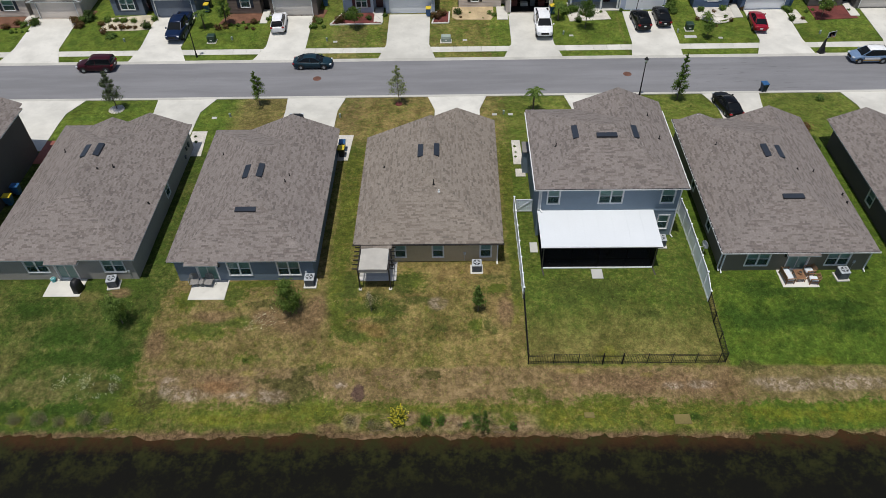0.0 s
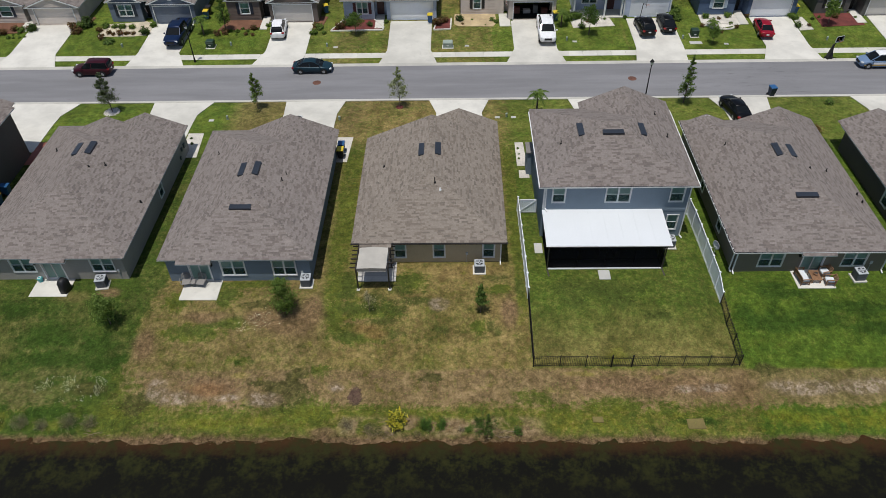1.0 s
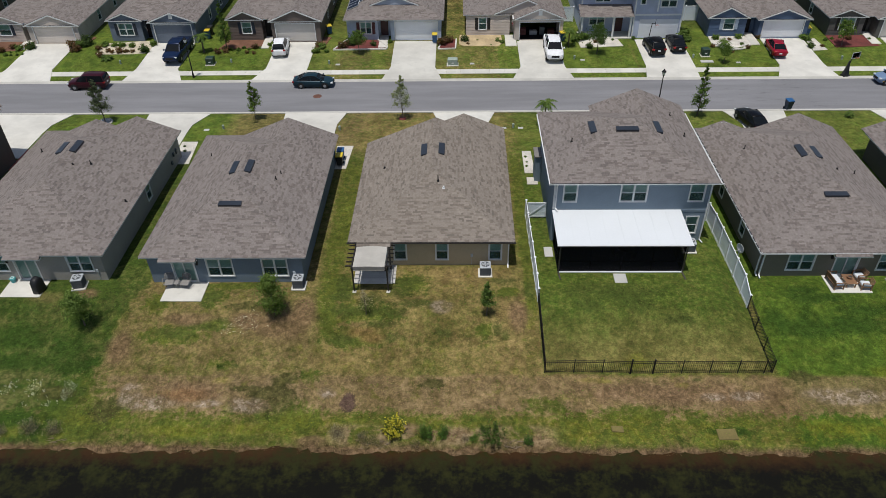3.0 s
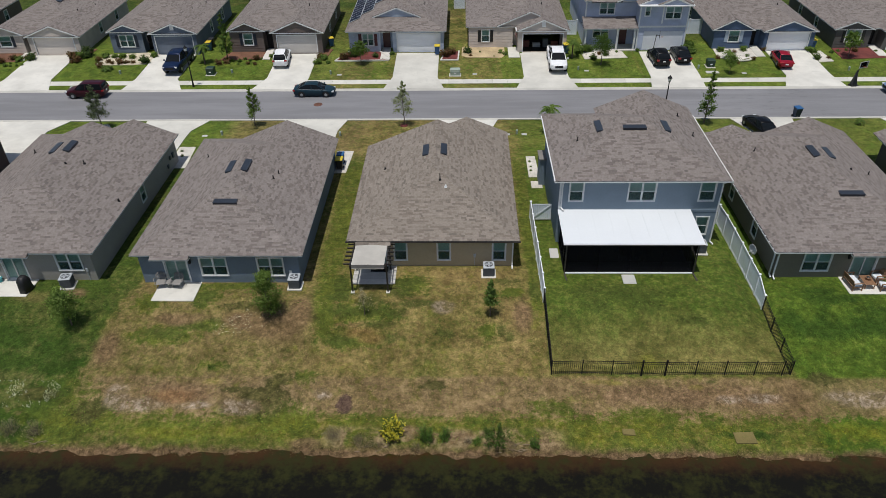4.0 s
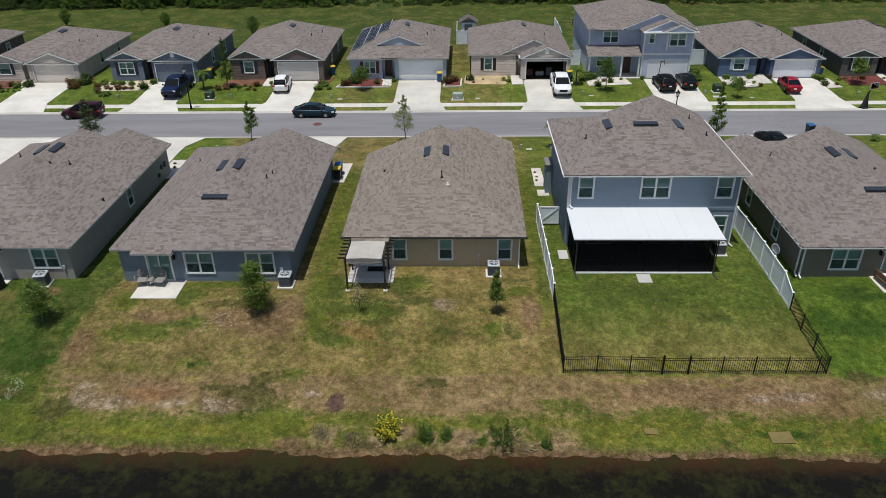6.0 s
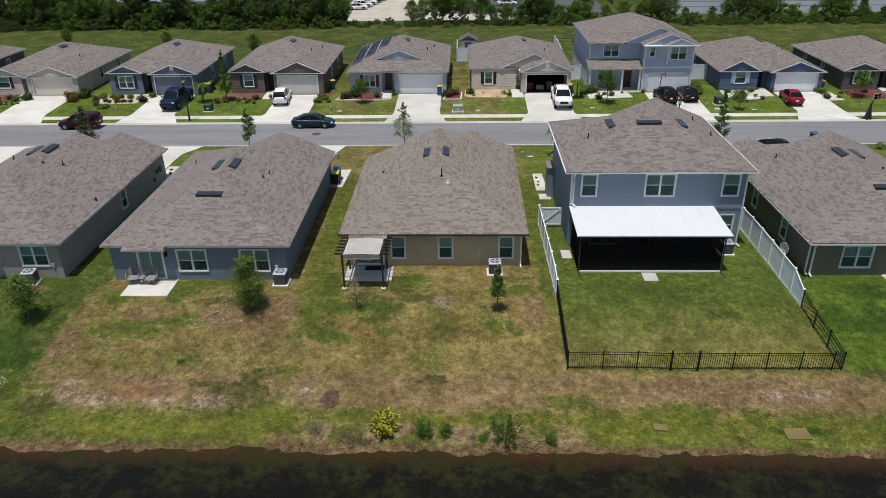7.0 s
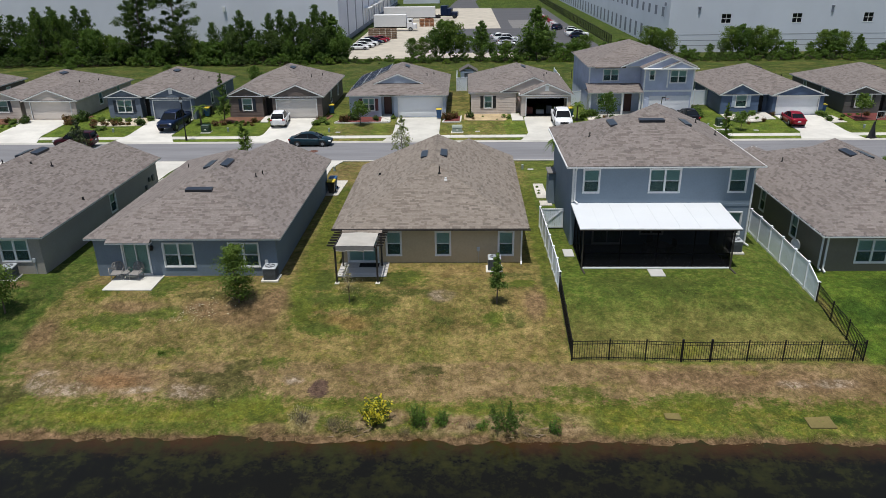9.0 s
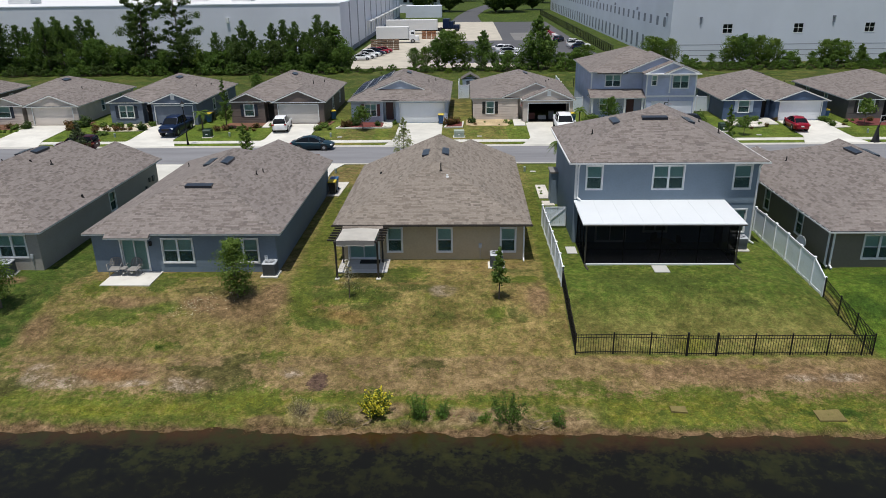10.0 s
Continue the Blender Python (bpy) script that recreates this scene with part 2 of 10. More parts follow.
    green = mixc(nt, mul(mul(own, gardens), rng_map(nt, small, 0.3, 0.6, 0.1, 0.6)), green, (0.112, 0.122, 0.022))
    bright = mul(between(Yr, 25.9, 26.5, 27.3, 28.4), mul(rng_map(nt, blot, 0.40, 0.64, 0.05, 0.85), rng_map(nt, X, -14.0, -6.0, 0.5, 1.0)))
    green = mixc(nt, bright, green, mixc(nt, rng_map(nt, mid, 0.4, 0.6), (0.092, 0.112, 0.014), (0.150, 0.150, 0.016)))
    kept = mul(mul(rng_map(nt, Y, 54.0, 57.0), rng_map(nt, Y, 84.0, 88.0, 1.0, 0.0)), rng_map(nt, patch, 0.3, 0.6, 0.4, 1.0))
    green = mixc(nt, mul(kept, 0.85), green, mixc(nt, rng_map(nt, mid, 0.35, 0.65), (0.088, 0.142, 0.02), (0.124, 0.168, 0.026)))
    straw = mixc(nt, rng_map(nt, mid, 0.35, 0.65), (0.148, 0.108, 0.042), (0.256, 0.190, 0.082))
    straw = mixc(nt, mul(rng_map(nt, X, -10.5, -8.5, 1.0, 0.0), 0.5), straw, mixc(nt, rng_map(nt, blot, 0.35, 0.65), (0.126, 0.094, 0.042), (0.205, 0.156, 0.078)))
    straw = mixc(nt, mul(bank, 0.6), straw, mixc(nt, rng_map(nt, blot, 0.35, 0.65), (0.142, 0.092, 0.052), (0.228, 0.160, 0.098)))
    straw = mixc(nt, mul(rng_map(nt, big, 0.54, 0.68), 0.45), straw, (0.165, 0.105, 0.055))
    c = mixc(nt, dry, green, straw)
    fleck = mul(mul(own, gardens), rng_map(nt, noise_of(nt, geo, 1.15, 6, 0.72), 0.54, 0.66, 0.0, 0.6))
    c = mixc(nt, fleck, c, mixc(nt, small, (0.092, 0.104, 0.016), (0.150, 0.146, 0.022)))
    # rank dark grass, bare soil, pale litter
    rank = mul(mul(rng_map(nt, Y, 98.0, 101.0), rng_map(nt, patch, 0.34, 0.6, 0.3, 1.0)), 0.95)
    rank = top(rank, spots([(23.5, 37.3, 1.2, 0.5), (20.9, 35.0, 0.7, 0.6), (-27.6, 27.4, 2.2, 0.5), (-34.0, 27.6, 2.6, 0.6), (-25.2, 31.2, 1.8, 0.8), (-28.5, 31.6, 2.4, 0.8), (15.6, 26.75, 1.6, 0.3), (30.0, 26.6, 2.0, 0.4), (22.8, 34.2, 2.0, 0.8), (26.3, 34.4, 2.2, 0.8), (24.6, 36.6, 1.6, 0.5), (29.6, 35.2, 1.8, 0.7), (21.5, 34.5, 0.6, 0.5), (26.8, 35.4, 1.8, 0.5), (30.0, 33.8, 1.6, 0.5), (23.3, 36.6, 1.2, 0.6), (-29.5, 33.4, 2.6, 1.2), (-26.0, 32.4, 1.6, 0.9), (-33.0, 35.4, 1.8, 0.8)], 0.8))
    c = mixc(nt, mul(rank, 0.88), c, mixc(nt, mid, (0.018, 0.044, 0.006), (0.040, 0.075, 0.010)))
    # Darker green clumps; beside the pergola the shadow is put into this colour too.
    clump_shadow_green = spots([(10.6, 37.2, 3.2, 0.9), (8.6, 36.0, 0.9, 0.7), (11.9, 36.0, 1.2, 0.7), (14.7, 34.7, 1.0, 0.4), (-8.3, 38.0, 0.7, 1.0), (-7.8, 35.4, 1.2, 0.5), (-6.0, 35.3, 1.4, 0.4), (-7.9, 33.2, 1.0, 0.5), (-19.4, 33.7, 1.5, 0.45), (-17.4, 34.15, 1.5, 0.3), (-17.3, 36.6, 0.7, 0.8), (-16.1, 34.6, 0.4, 0.3), (-3.6, 38.2, 1.0, 0.5), (2.9, 38.3, 0.9, 0.35), (4.75, 37.3, 0.4, 1.0), (-4.7, 33.4, 0.9, 0.3), (-15.6, 31.25, 0.28, 0.2), (-14.6, 31.3, 0.3, 0.14), (14.8, 30.4, 0.35, 0.15), (12.6, 29.95, 0.35, 0.18), (-1.2, 33.7, 0.5, 0.25), (2.4, 34.0, 0.35, 0.45), (-4.4, 37.3, 0.9, 0.7), (-3.2, 36.0, 1.6, 0.35), (-6.2, 36.4, 0.8, 0.7), (-8.3, 36.8, 0.8, 0.5), (-5.6, 34.4, 1.2, 0.3), (2.9, 33.6, 0.3, 0.4), (-4.2, 35.3, 0.6, 0.4)], 0.7)
    c = mixc(nt, mul(clump_shadow_green, 0.68), c, mixc(nt, small, (0.034, 0.054, 0.011), (0.070, 0.086, 0.019)))
    olive = spots([(-12.0, 29.2, 1.5, 0.6), (-11.4, 29.0, 0.8, 1.2), (-11.2, 30.4, 0.8, 0.5), (-13.6, 29.6, 1.2, 0.25), (-14.7, 35.8, 1.2, 0.35), (-1.8, 30.0, 0.7, 0.35), (-21.9, 28.1, 1.0, 0.9), (21.4, 30.6, 0.9, 0.5), (-25.6, 29.2, 1.2, 0.5)], 0.4)
    c = mixc(nt, mul(olive, 0.85), c, mixc(nt, rng_map(nt, small, 0.35, 0.65), (0.046, 0.050, 0.014), (0.090, 0.082, 0.028)))
    soil = spots([(-18.6, 34.75, 1.5, 0.45), (-12.1, 34.4, 1.9, 1.2), (-10.7, 35.3, 0.8, 1.4), (-14.3, 34.6, 1.4, 0.6), (-17.0, 29.4, 2.2, 0.8), (3.8, 35.1, 0.6, 1.1), (12.8, 29.4, 5.4, 0.8), (17.0, 29.1, 1.8, 0.6), (-3.1, 26.8, 0.5, 0.35), (-0.2, 26.5, 0.8, 0.45), (4.6, 26.0, 1.0, 0.4), (-9.0, 26.0, 1.0, 0.3), (-22.6, 32.6, 0.7, 1.2), (-26.4, 36.9, 0.9, 0.5)], 0.7)
    c = mixc(nt, mul(soil, 0.75), c, mixc(nt, rng_map(nt, small, 0.35, 0.65), (0.128, 0.080, 0.046), (0.215, 0.138, 0.085)))
    rust = spots([(-6.6, 33.8, 1.1, 0.4), (-5.9, 33.4, 0.8, 0.4), (-17.4, 29.1, 1.3, 0.5)], 0.7)
    c = mixc(nt, mul(rust, 0.55), c, mixc(nt, rng_map(nt, small, 0.35, 0.65), (0.15, 0.078, 0.035), (0.23, 0.125, 0.06)))
    bare = spots([(-1.3, 35.7, 0.7, 0.5), (-20.8, 29.2, 0.7, 0.9), (-19.4, 28.5, 1.6, 0.5), (-15.9, 28.5, 1.0, 0.3), (-13.3, 28.4, 1.2, 0.5), (23.6, 29.2, 2.2, 0.6), (28.2, 29.3, 2.4, 0.6), (15.4, 29.1, 0.8, 0.3), (17.6, 29.2, 1.0, 0.35), (-8.4, 29.3, 0.6, 0.4)], 0.55)
    litter = mul(bare, rng_map(nt, add(mul(add(fine, small), 0.5), mul(sub(blot, 0.5), 0.9)), 0.44, 0.60))
    c = mixc(nt, mul(bare, 0.5), c, (0.190, 0.136, 0.096))
    c = mixc(nt, mul(litter, 0.75), c, mixc(nt, rng_map(nt, small, 0.38, 0.62), (0.185, 0.140, 0.105), (0.36, 0.295, 0.24)))
    yellow = spots([(-15.3, 30.25, 0.6, 0.25), (26.6, 31.0, 0.8, 0.4), (-17.0, 26.6, 2.0, 0.35), (-13.2, 26.8, 1.4, 0.35), (8.6, 30.3, 1.2, 0.2), (13.8, 30.0, 0.5, 0.2), (11.2, 31.7, 0.6, 0.5), (28.0, 26.8, 2.2, 0.5), (22.6, 27.0, 1.6, 0.4)], 0.7)
    c = mixc(nt, mul(yellow, 0.25), c, mixc(nt, small, (0.15, 0.155, 0.015), (0.27, 0.245, 0.022)))
    burnt = spots([(-7.0, 28.7, 0.5, 0.75)], 0.25)
    c = mixc(nt, mul(burnt, 0.85), c, mixc(nt, small, (0.066, 0.038, 0.034), (0.120, 0.074, 0.066)))
    sand = mul(between(X, -9.0, -6.5, 4.0, 6.5), between(Y, 25.5, 25.9, 26.7, 27.3))
    sand = mul(sand, rng_map(nt, mid, 0.42, 0.55))
    c = mixc(nt, mul(sand, 0.85), c, mixc(nt, rng_map(nt, small, 0.35, 0.65), (0.16, 0.105, 0.06), (0.30, 0.22, 0.14)))
    shore = rng_map(nt, add(Y, mul(sub(mid, 0.5), 1.2)), 25.45, 26.0, 1.0, 0.0)
    c = mixc(nt, mul(shore, 0.92), c, mixc(nt, rng_map(nt, small, 0.35, 0.65), (0.075, 0.045, 0.026), (0.19, 0.12, 0.075)))
    for v, lo, hi in ((noise_of(nt, geo, 0.24, 3, 0.5), 0.88, 1.10), (noise_of(nt, geo, 1.0, 4, 0.7), 0.84, 1.15), (noise_of(nt, geo, 2.2, 4, 0.7), 0.74, 1.24), (noise_of(nt, geo, 5.0, 4, 0.75), 0.78, 1.22), (fine, 0.75, 1.26), (grit, 0.88, 1.12)):
        c = mixc(nt, 1.0, c, mixc(nt, rng_map(nt, v, 0.36, 0.64, smooth=False), (lo, lo, lo - 0.03), (hi, hi, hi)), "MULTIPLY")
    nt.links.new(c, p.inputs["Base Color"])
    p.inputs["Roughness"].default_value, p.inputs["Specular IOR Level"].default_value = 0.9, 0.15
    bump_on(nt, p, add(fine, mul(small, 2.0)), 0.06, 0.8)
    return m


def water_material():
    m, nt, p = nodes_of("pond_water")
    geo = nt.nodes.new("ShaderNodeNewGeometry").outputs["Position"]
    sep = nt.nodes.new("ShaderNodeSeparateXYZ")
    nt.links.new(geo, sep.inputs[0])
    n1, n2 = noise_of(nt, geo, 0.55, 6, 0.65), noise_of(nt, geo, 2.6, 4, 0.7)
    f = calc(nt, "ADD", calc(nt, "MULTIPLY", n1, 0.6), calc(nt, "MULTIPLY", n2, 0.4))
    edge = rng_map(nt, sep.outputs["Y"], 21.5, 25.2)
    f = calc(nt, "ADD", f, calc(nt, "MULTIPLY", edge, 0.05))
    alg = calc(nt, "MULTIPLY", rng_map(nt, f, 0.47, 0.66), rng_map(nt, sep.outputs["Y"], 20.0, 24.4, 0.22, 1.0))
    bed = mixc(nt, rng_map(nt, calc(nt, "ADD", sep.outputs["Y"], calc(nt, "MULTIPLY", n2, 1.4)), 24.6, 26.2), (0.0074, 0.0070, 0.0048), (0.046, 0.023, 0.009))
    c = mixc(nt, alg, bed, mixc(nt, n2, (0.014, 0.020, 0.006), (0.032, 0.029, 0.009)))
    nt.links.new(c, p.inputs["Base Color"])
    p.inputs["Roughness"].default_value, p.inputs["IOR"].default_value = 0.05, 1.33
    p.inputs["Specular IOR Level"].default_value = 0.3
    bump_on(nt, p, noise_of(nt, geo, 1.4, 3), 0.02, 0.35)
    return m


def concrete_material(name, col):
    m, nt, p = nodes_of(name)
    geo = nt.nodes.new("ShaderNodeNewGeometry").outputs["Position"]
    oi = nt.nodes.new("ShaderNodeObjectInfo").outputs["Random"]
    n1, n2, n3 = noise_of(nt, geo, 0.35, 5), noise_of(nt, geo, 2.2, 5), noise_of(nt, geo, 30, 2)
    c = mixc(nt, rng_map(nt, n1, 0.3, 0.7), shade(col, 0.86), shade(col, 1.08))
    c = mixc(nt, calc(nt, "MULTIPLY", rng_map(nt, n2, 0.55, 0.75), 0.35), c, shade(col, 0.72))
    c = mixc(nt, 1.0, c, mixc(nt, oi, (0.92, 0.92, 0.91), (1.05, 1.05, 1.05)), "MULTIPLY")
    nt.links.new(c, p.inputs["Base Color"])
    p.inputs["Roughness"].default_value = 0.85
    bump_on(nt, p, n3, 0.003)
    return m


def asphalt_material(name, col):
    m, nt, p = nodes_of(name)
    geo = nt.nodes.new("ShaderNodeNewGeometry").outputs["Position"]
    mp = nt.nodes.new("ShaderNodeMapping")
    mp.inputs["Scale"].default_value = (0.08, 0.6, 1)
    nt.links.new(geo, mp.inputs["Vector"])
    lanes, n2, n3 = noise_of(nt, mp.outputs[0], 1.0, 4), noise_of(nt, geo, 0.9, 5, 0.7), noise_of(nt, geo, 45, 2)
    c = mixc(nt, rng_map(nt, lanes, 0.3, 0.7), shade(col, 0.86), shade(col, 1.1))
    c = mixc(nt, calc(nt, "MULTIPLY", rng_map(nt, n2, 0.66, 0.76), 0.6), c, shade(col, 0.45))
    sep = nt.nodes.new("ShaderNodeSeparateXYZ")
    nt.links.new(geo, sep.inputs[0])
    marks = calc(nt, "MULTIPLY", rng_map(nt, sep.outputs["X"], 20.0, 31.0), rng_map(nt, sep.outputs["X"], 35.0, 39.0, 1.0, 0.0))
    mp2 = nt.nodes.new("ShaderNodeMapping")
    mp2.inputs["Scale"].default_value = (0.5, 2.4, 1)
    nt.links.new(geo, mp2.inputs["Vector"])
    marks = calc(nt, "MULTIPLY", marks, rng_map(nt, noise_of(nt, mp2.outputs[0], 1.0, 5, 0.75), 0.56, 0.68, 0.0, 0.6))
    c = mixc(nt, marks, c, shade(col, 0.4))
    c = mixc(nt, 0.5, c, mixc(nt, n3, (0.6,) * 3, (1.4,) * 3), "MULTIPLY")
    nt.links.new(c, p.inputs["Base Color"])
    p.inputs["Roughness"].default_value = 0.85
    bump_on(nt, p, n3, 0.006)
    return m


LAWN, WATER = grass_material(), water_material()
CONCRETE = concrete_material("pale_concrete", (0.59, 0.575, 0.53))
ASPHALT = asphalt_material("grey_asphalt", (0.196, 0.196, 0.208))
SHINGLE = shingle_material("brown_grey_shingle", (0.201, 0.178, 0.167))
SHINGLE_WARM = shingle_material("warm_brown_grey_shingle", (0.222, 0.194, 0.167))
DECK = plain("roof_deck", (0.11, 0.10, 0.09), 0.9)
WHITE = plain("white_trim", (0.72, 0.73, 0.73), 0.45, var=0.05)
VINYL = plain("white_vinyl", (0.80, 0.83, 0.87), 0.4, var=0.06, big=0.9)
BLACK = plain("black_metal", (0.010, 0.010, 0.011), 0.6, var=0.2, spec=0.25)
DARKBROWN = plain("dark_brown_metal", (0.03, 0.025, 0.022), 0.5)
FASCIA_DARK = plain("dark_brown_fascia", (0.05, 0.042, 0.038), 0.5)
GLASS = glass_material("window_glass", (0.70, 0.84, 0.81))
SCREEN = mesh_material("insect_screen", (0.068, 0.125, 0.115), 0.6)
POOLSCREEN = mesh_material("dark_porch_screen", (0.014, 0.014, 0.016), 0.82)
ACGREY, ACLID = plain("unit_grey", (0.10, 0.11, 0.12), 0.5, 0.1), plain("unit_lid_grey", (0.46, 0.49, 0.52), 0.45, 0.1)
BLIND = plain("window_blind", (0.46, 0.58, 0.56), 0.7, var=0.08)
# Near-black floors and ceilings: the dimness indoors and under the porch is painted in.
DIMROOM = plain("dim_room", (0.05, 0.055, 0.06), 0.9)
SKYGLASS = plain("dark_roof_vent", (0.035, 0.042, 0.055), 0.3, 0.2, var=0.2)
WALL = {
    "greige": plain("greige_stucco", (0.33, 0.31, 0.285), 0.85, var=0.1, big=0.4, bump=0.006),
    "slate": plain("slate_blue_stucco", (0.155, 0.20, 0.252), 0.8, var=0.1, big=0.4, bump=0.006),
    "tan": plain("tan_stucco", (0.44, 0.36, 0.245), 0.85, var=0.1, big=0.4, bump=0.006),
    "bluegrey": plain("blue_grey_stucco", (0.185, 0.24, 0.295), 0.8, var=0.1, big=0.4, bump=0.006),
    "olive": plain("olive_brown_stucco", (0.17, 0.155, 0.12), 0.85, var=0.1, big=0.4, bump=0.006),
    "brown": plain("dark_brown_stucco", (0.085, 0.075, 0.068), 0.85, var=0.1, big=0.4, bump=0.006),
    "taupe": siding_material("taupe_siding", (0.50, 0.44, 0.395)),
    "umber": siding_material("umber_siding", (0.125, 0.098, 0.085)),
    "denim": siding_material("slate_blue_siding", (0.12, 0.15, 0.20)),
    "lavender": siding_material("lavender_grey_siding", (0.40, 0.455, 0.55)),
    "ice": siding_material("pale_blue_siding", (0.40, 0.45, 0.58)),
    "navy": siding_material("navy_blue_siding", (0.07, 0.11, 0.19)),
    "char": siding_material("charcoal_siding", (0.09, 0.085, 0.08)),
}


# ---- mesh building ----
class M:
    """Vertices and faces of one mesh."""

    def __init__(self):
        self.v, self.f = [], []

    def add(self, vs, fs):
        o = len(self.v)
        self.v += [tuple(p) for p in vs]
        self.f += [tuple(i + o for i in f) for f in fs]
        return self

    def box(self, x0, x1, y0, y1, z0, z1):
        return self.add([(x, y, z) for z in (z0, z1) for y in (y0, y1) for x in (x0, x1)],
                        [(0, 2, 3, 1), (4, 5, 7, 6), (0, 1, 5, 4), (2, 6, 7, 3), (0, 4, 6, 2), (1, 3, 7, 5)])

    def bev(self, x0, x1, y0, y1, z0, z1, b):
        """A box with its upright edges and its top rim cut off."""
        r = [(x0 + b, y0), (x1 - b, y0), (x1, y0 + b), (x1, y1 - b), (x1 - b, y1), (x0 + b, y1), (x0, y1 - b), (x0, y0 + b)]
        cx, cy = (x0 + x1) / 2, (y0 + y1) / 2
        kx, ky = 1 - 2 * b / max(1e-6, x1 - x0), 1 - 2 * b / max(1e-6, y1 - y0)
        top = [(cx + (x - cx) * kx, cy + (y - cy) * ky) for x, y in r]
        vs = [(x, y, z0) for x, y in r] + [(x, y, z1 - b) for x, y in r] + [(x, y, z1) for x, y in top]
        fs = [tuple(range(7, -1, -1)), tuple(range(16, 24))]
        for i in range(8):
            j = (i + 1) % 8
            fs += [(i, j, 8 + j, 8 + i), (8 + i, 8 + j, 16 + j, 16 + i)]
        return self.add(vs, fs)

    def prism(self, pts, z0, z1):
        """pts: outline in the plan, anticlockwise."""
        n = len(pts)
        return self.add([(x, y, z0) for x, y in pts] + [(x, y, z1) for x, y in pts],
                        [tuple(range(n - 1, -1, -1)), tuple(range(n, 2 * n))] + [(i, (i + 1) % n, n + (i + 1) % n, n + i) for i in range(n)])

    def side(self, pts, x0, x1):
        """pts: outline (y, z), drawn out along x."""
        n = len(pts)
        return self.add([(x0, y, z) for y, z in pts] + [(x1, y, z) for y, z in pts],
                        [tuple(range(n)), tuple(range(2 * n - 1, n - 1, -1))] + [(i, n + i, n + (i + 1) % n, (i + 1) % n) for i in range(n)])

    def front(self, pts, y0, y1):
        """pts: outline (x, z), drawn out along y."""
        n = len(pts)
        return self.add([(x, y0, z) for x, z in pts] + [(x, y1, z) for x, z in pts],
                        [tuple(range(n)), tuple(range(2 * n - 1, n - 1, -1))] + [(i, n + i, n + (i + 1) % n, (i + 1) % n) for i in range(n)])

    def tube(self, p, q, r0, r1=None, n=8):
        p, q, r1 = Vector(p), Vector(q), r0 if r1 is None else r1
        d = (q - p).normalized()
        a = d.orthogonal().normalized()
        b = d.cross(a)
        vs = []
        for c, r in ((p, r0), (q, r1)):
            vs += [c + a * (r * math.cos(2 * math.pi * i / n)) + b * (r * math.sin(2 * math.pi * i / n)) for i in range(n)]
        return self.add(vs, [tuple(range(n - 1, -1, -1)), tuple(range(n, 2 * n))] + [(i, (i + 1) % n, n + (i + 1) % n, n + i) for i in range(n)])

    def beam(self, p, q, w, h):
        """A square bar from p to q, w wide and h high."""
        p, q = Vector(p), Vector(q)
        d = (q - p).normalized()
        s = d.cross(Vector((0, 0, 1)))
        s = Vector((1, 0, 0)) if s.length < 1e-4 else s.normalized()
        u = s.cross(d)
        vs = [c + s * (w / 2 * i) + u * (h / 2 * j) for c in (p, q) for i, j in ((-1, -1), (1, -1), (1, 1), (-1, 1))]
        return self.add(vs, [(0, 3, 2, 1), (4, 5, 6, 7)] + [(i, (i + 1) % 4, 4 + (i + 1) % 4, 4 + i) for i in range(4)])

    def ball(self, c, r, nu=10, nv=6, sq=(1, 1, 1)):
        vs = [(c[0] + r * sq[0] * math.sin(math.pi * j / nv) * math.cos(2 * math.pi * i / nu),
               c[1] + r * sq[1] * math.sin(math.pi * j / nv) * math.sin(2 * math.pi * i / nu),
               c[2] - r * sq[2] * math.cos(math.pi * j / nv)) for j in range(nv + 1) for i in range(nu)]
        return self.add(vs, [(j * nu + i, j * nu + (i + 1) % nu, (j + 1) * nu + (i + 1) % nu, (j + 1) * nu + i) for j in range(nv) for i in range(nu)])

    def loft(self, rings, caps=True):
        n = len(rings[0])
        vs = [p for r in rings for p in r]
        fs = [(k * n + i, k * n + (i + 1) % n, (k + 1) * n + (i + 1) % n, (k + 1) * n + i) for k in range(len(rings) - 1) for i in range(n)]
        if caps:
            fs += [tuple(range(n - 1, -1, -1)), tuple(range((len(rings) - 1) * n, len(rings) * n))]
        return self.add(vs, fs)

    def turn(self, k, c=(0, 0)):
        """Turns the plan by k degrees about c."""
        s, co = math.sin(radians(k)), math.cos(radians(k))
        self.v = [(c[0] + (x - c[0]) * co - (y - c[1]) * s, c[1] + (x - c[0]) * s + (y - c[1]) * co, z) for x, y, z in self.v]
        return self

    def data(self, name, material, off=(0, 0, 0), smooth=False):
        me = bpy.data.meshes.new(name)
        me.from_pydata([(x - off[0], y - off[1], z - off[2]) for x, y, z in self.v], [], self.f)
        me.materials.append(material)
        if smooth:
            me.shade_smooth()
        me.update()
        return me


class Thing:
    """A thing: an Empty at its base, and its parts. Parts are given in the thing's own axes unless world=True."""

    def __init__(self, name, base=(0, 0, 0), label="", category="", group="", world=False, kind=""):
        self.ob = tagged(new(name), label, category, group, kind)
        self.ob.location = base
        self.off = base if world else (0, 0, 0)

    def part(self, name, m, material, parent=None, label="", smooth=False, kind=""):
        ob = new(name, m.data(name, material, self.off, smooth))
        ob.parent = parent or self.ob
        return tagged(ob, label, kind=kind)


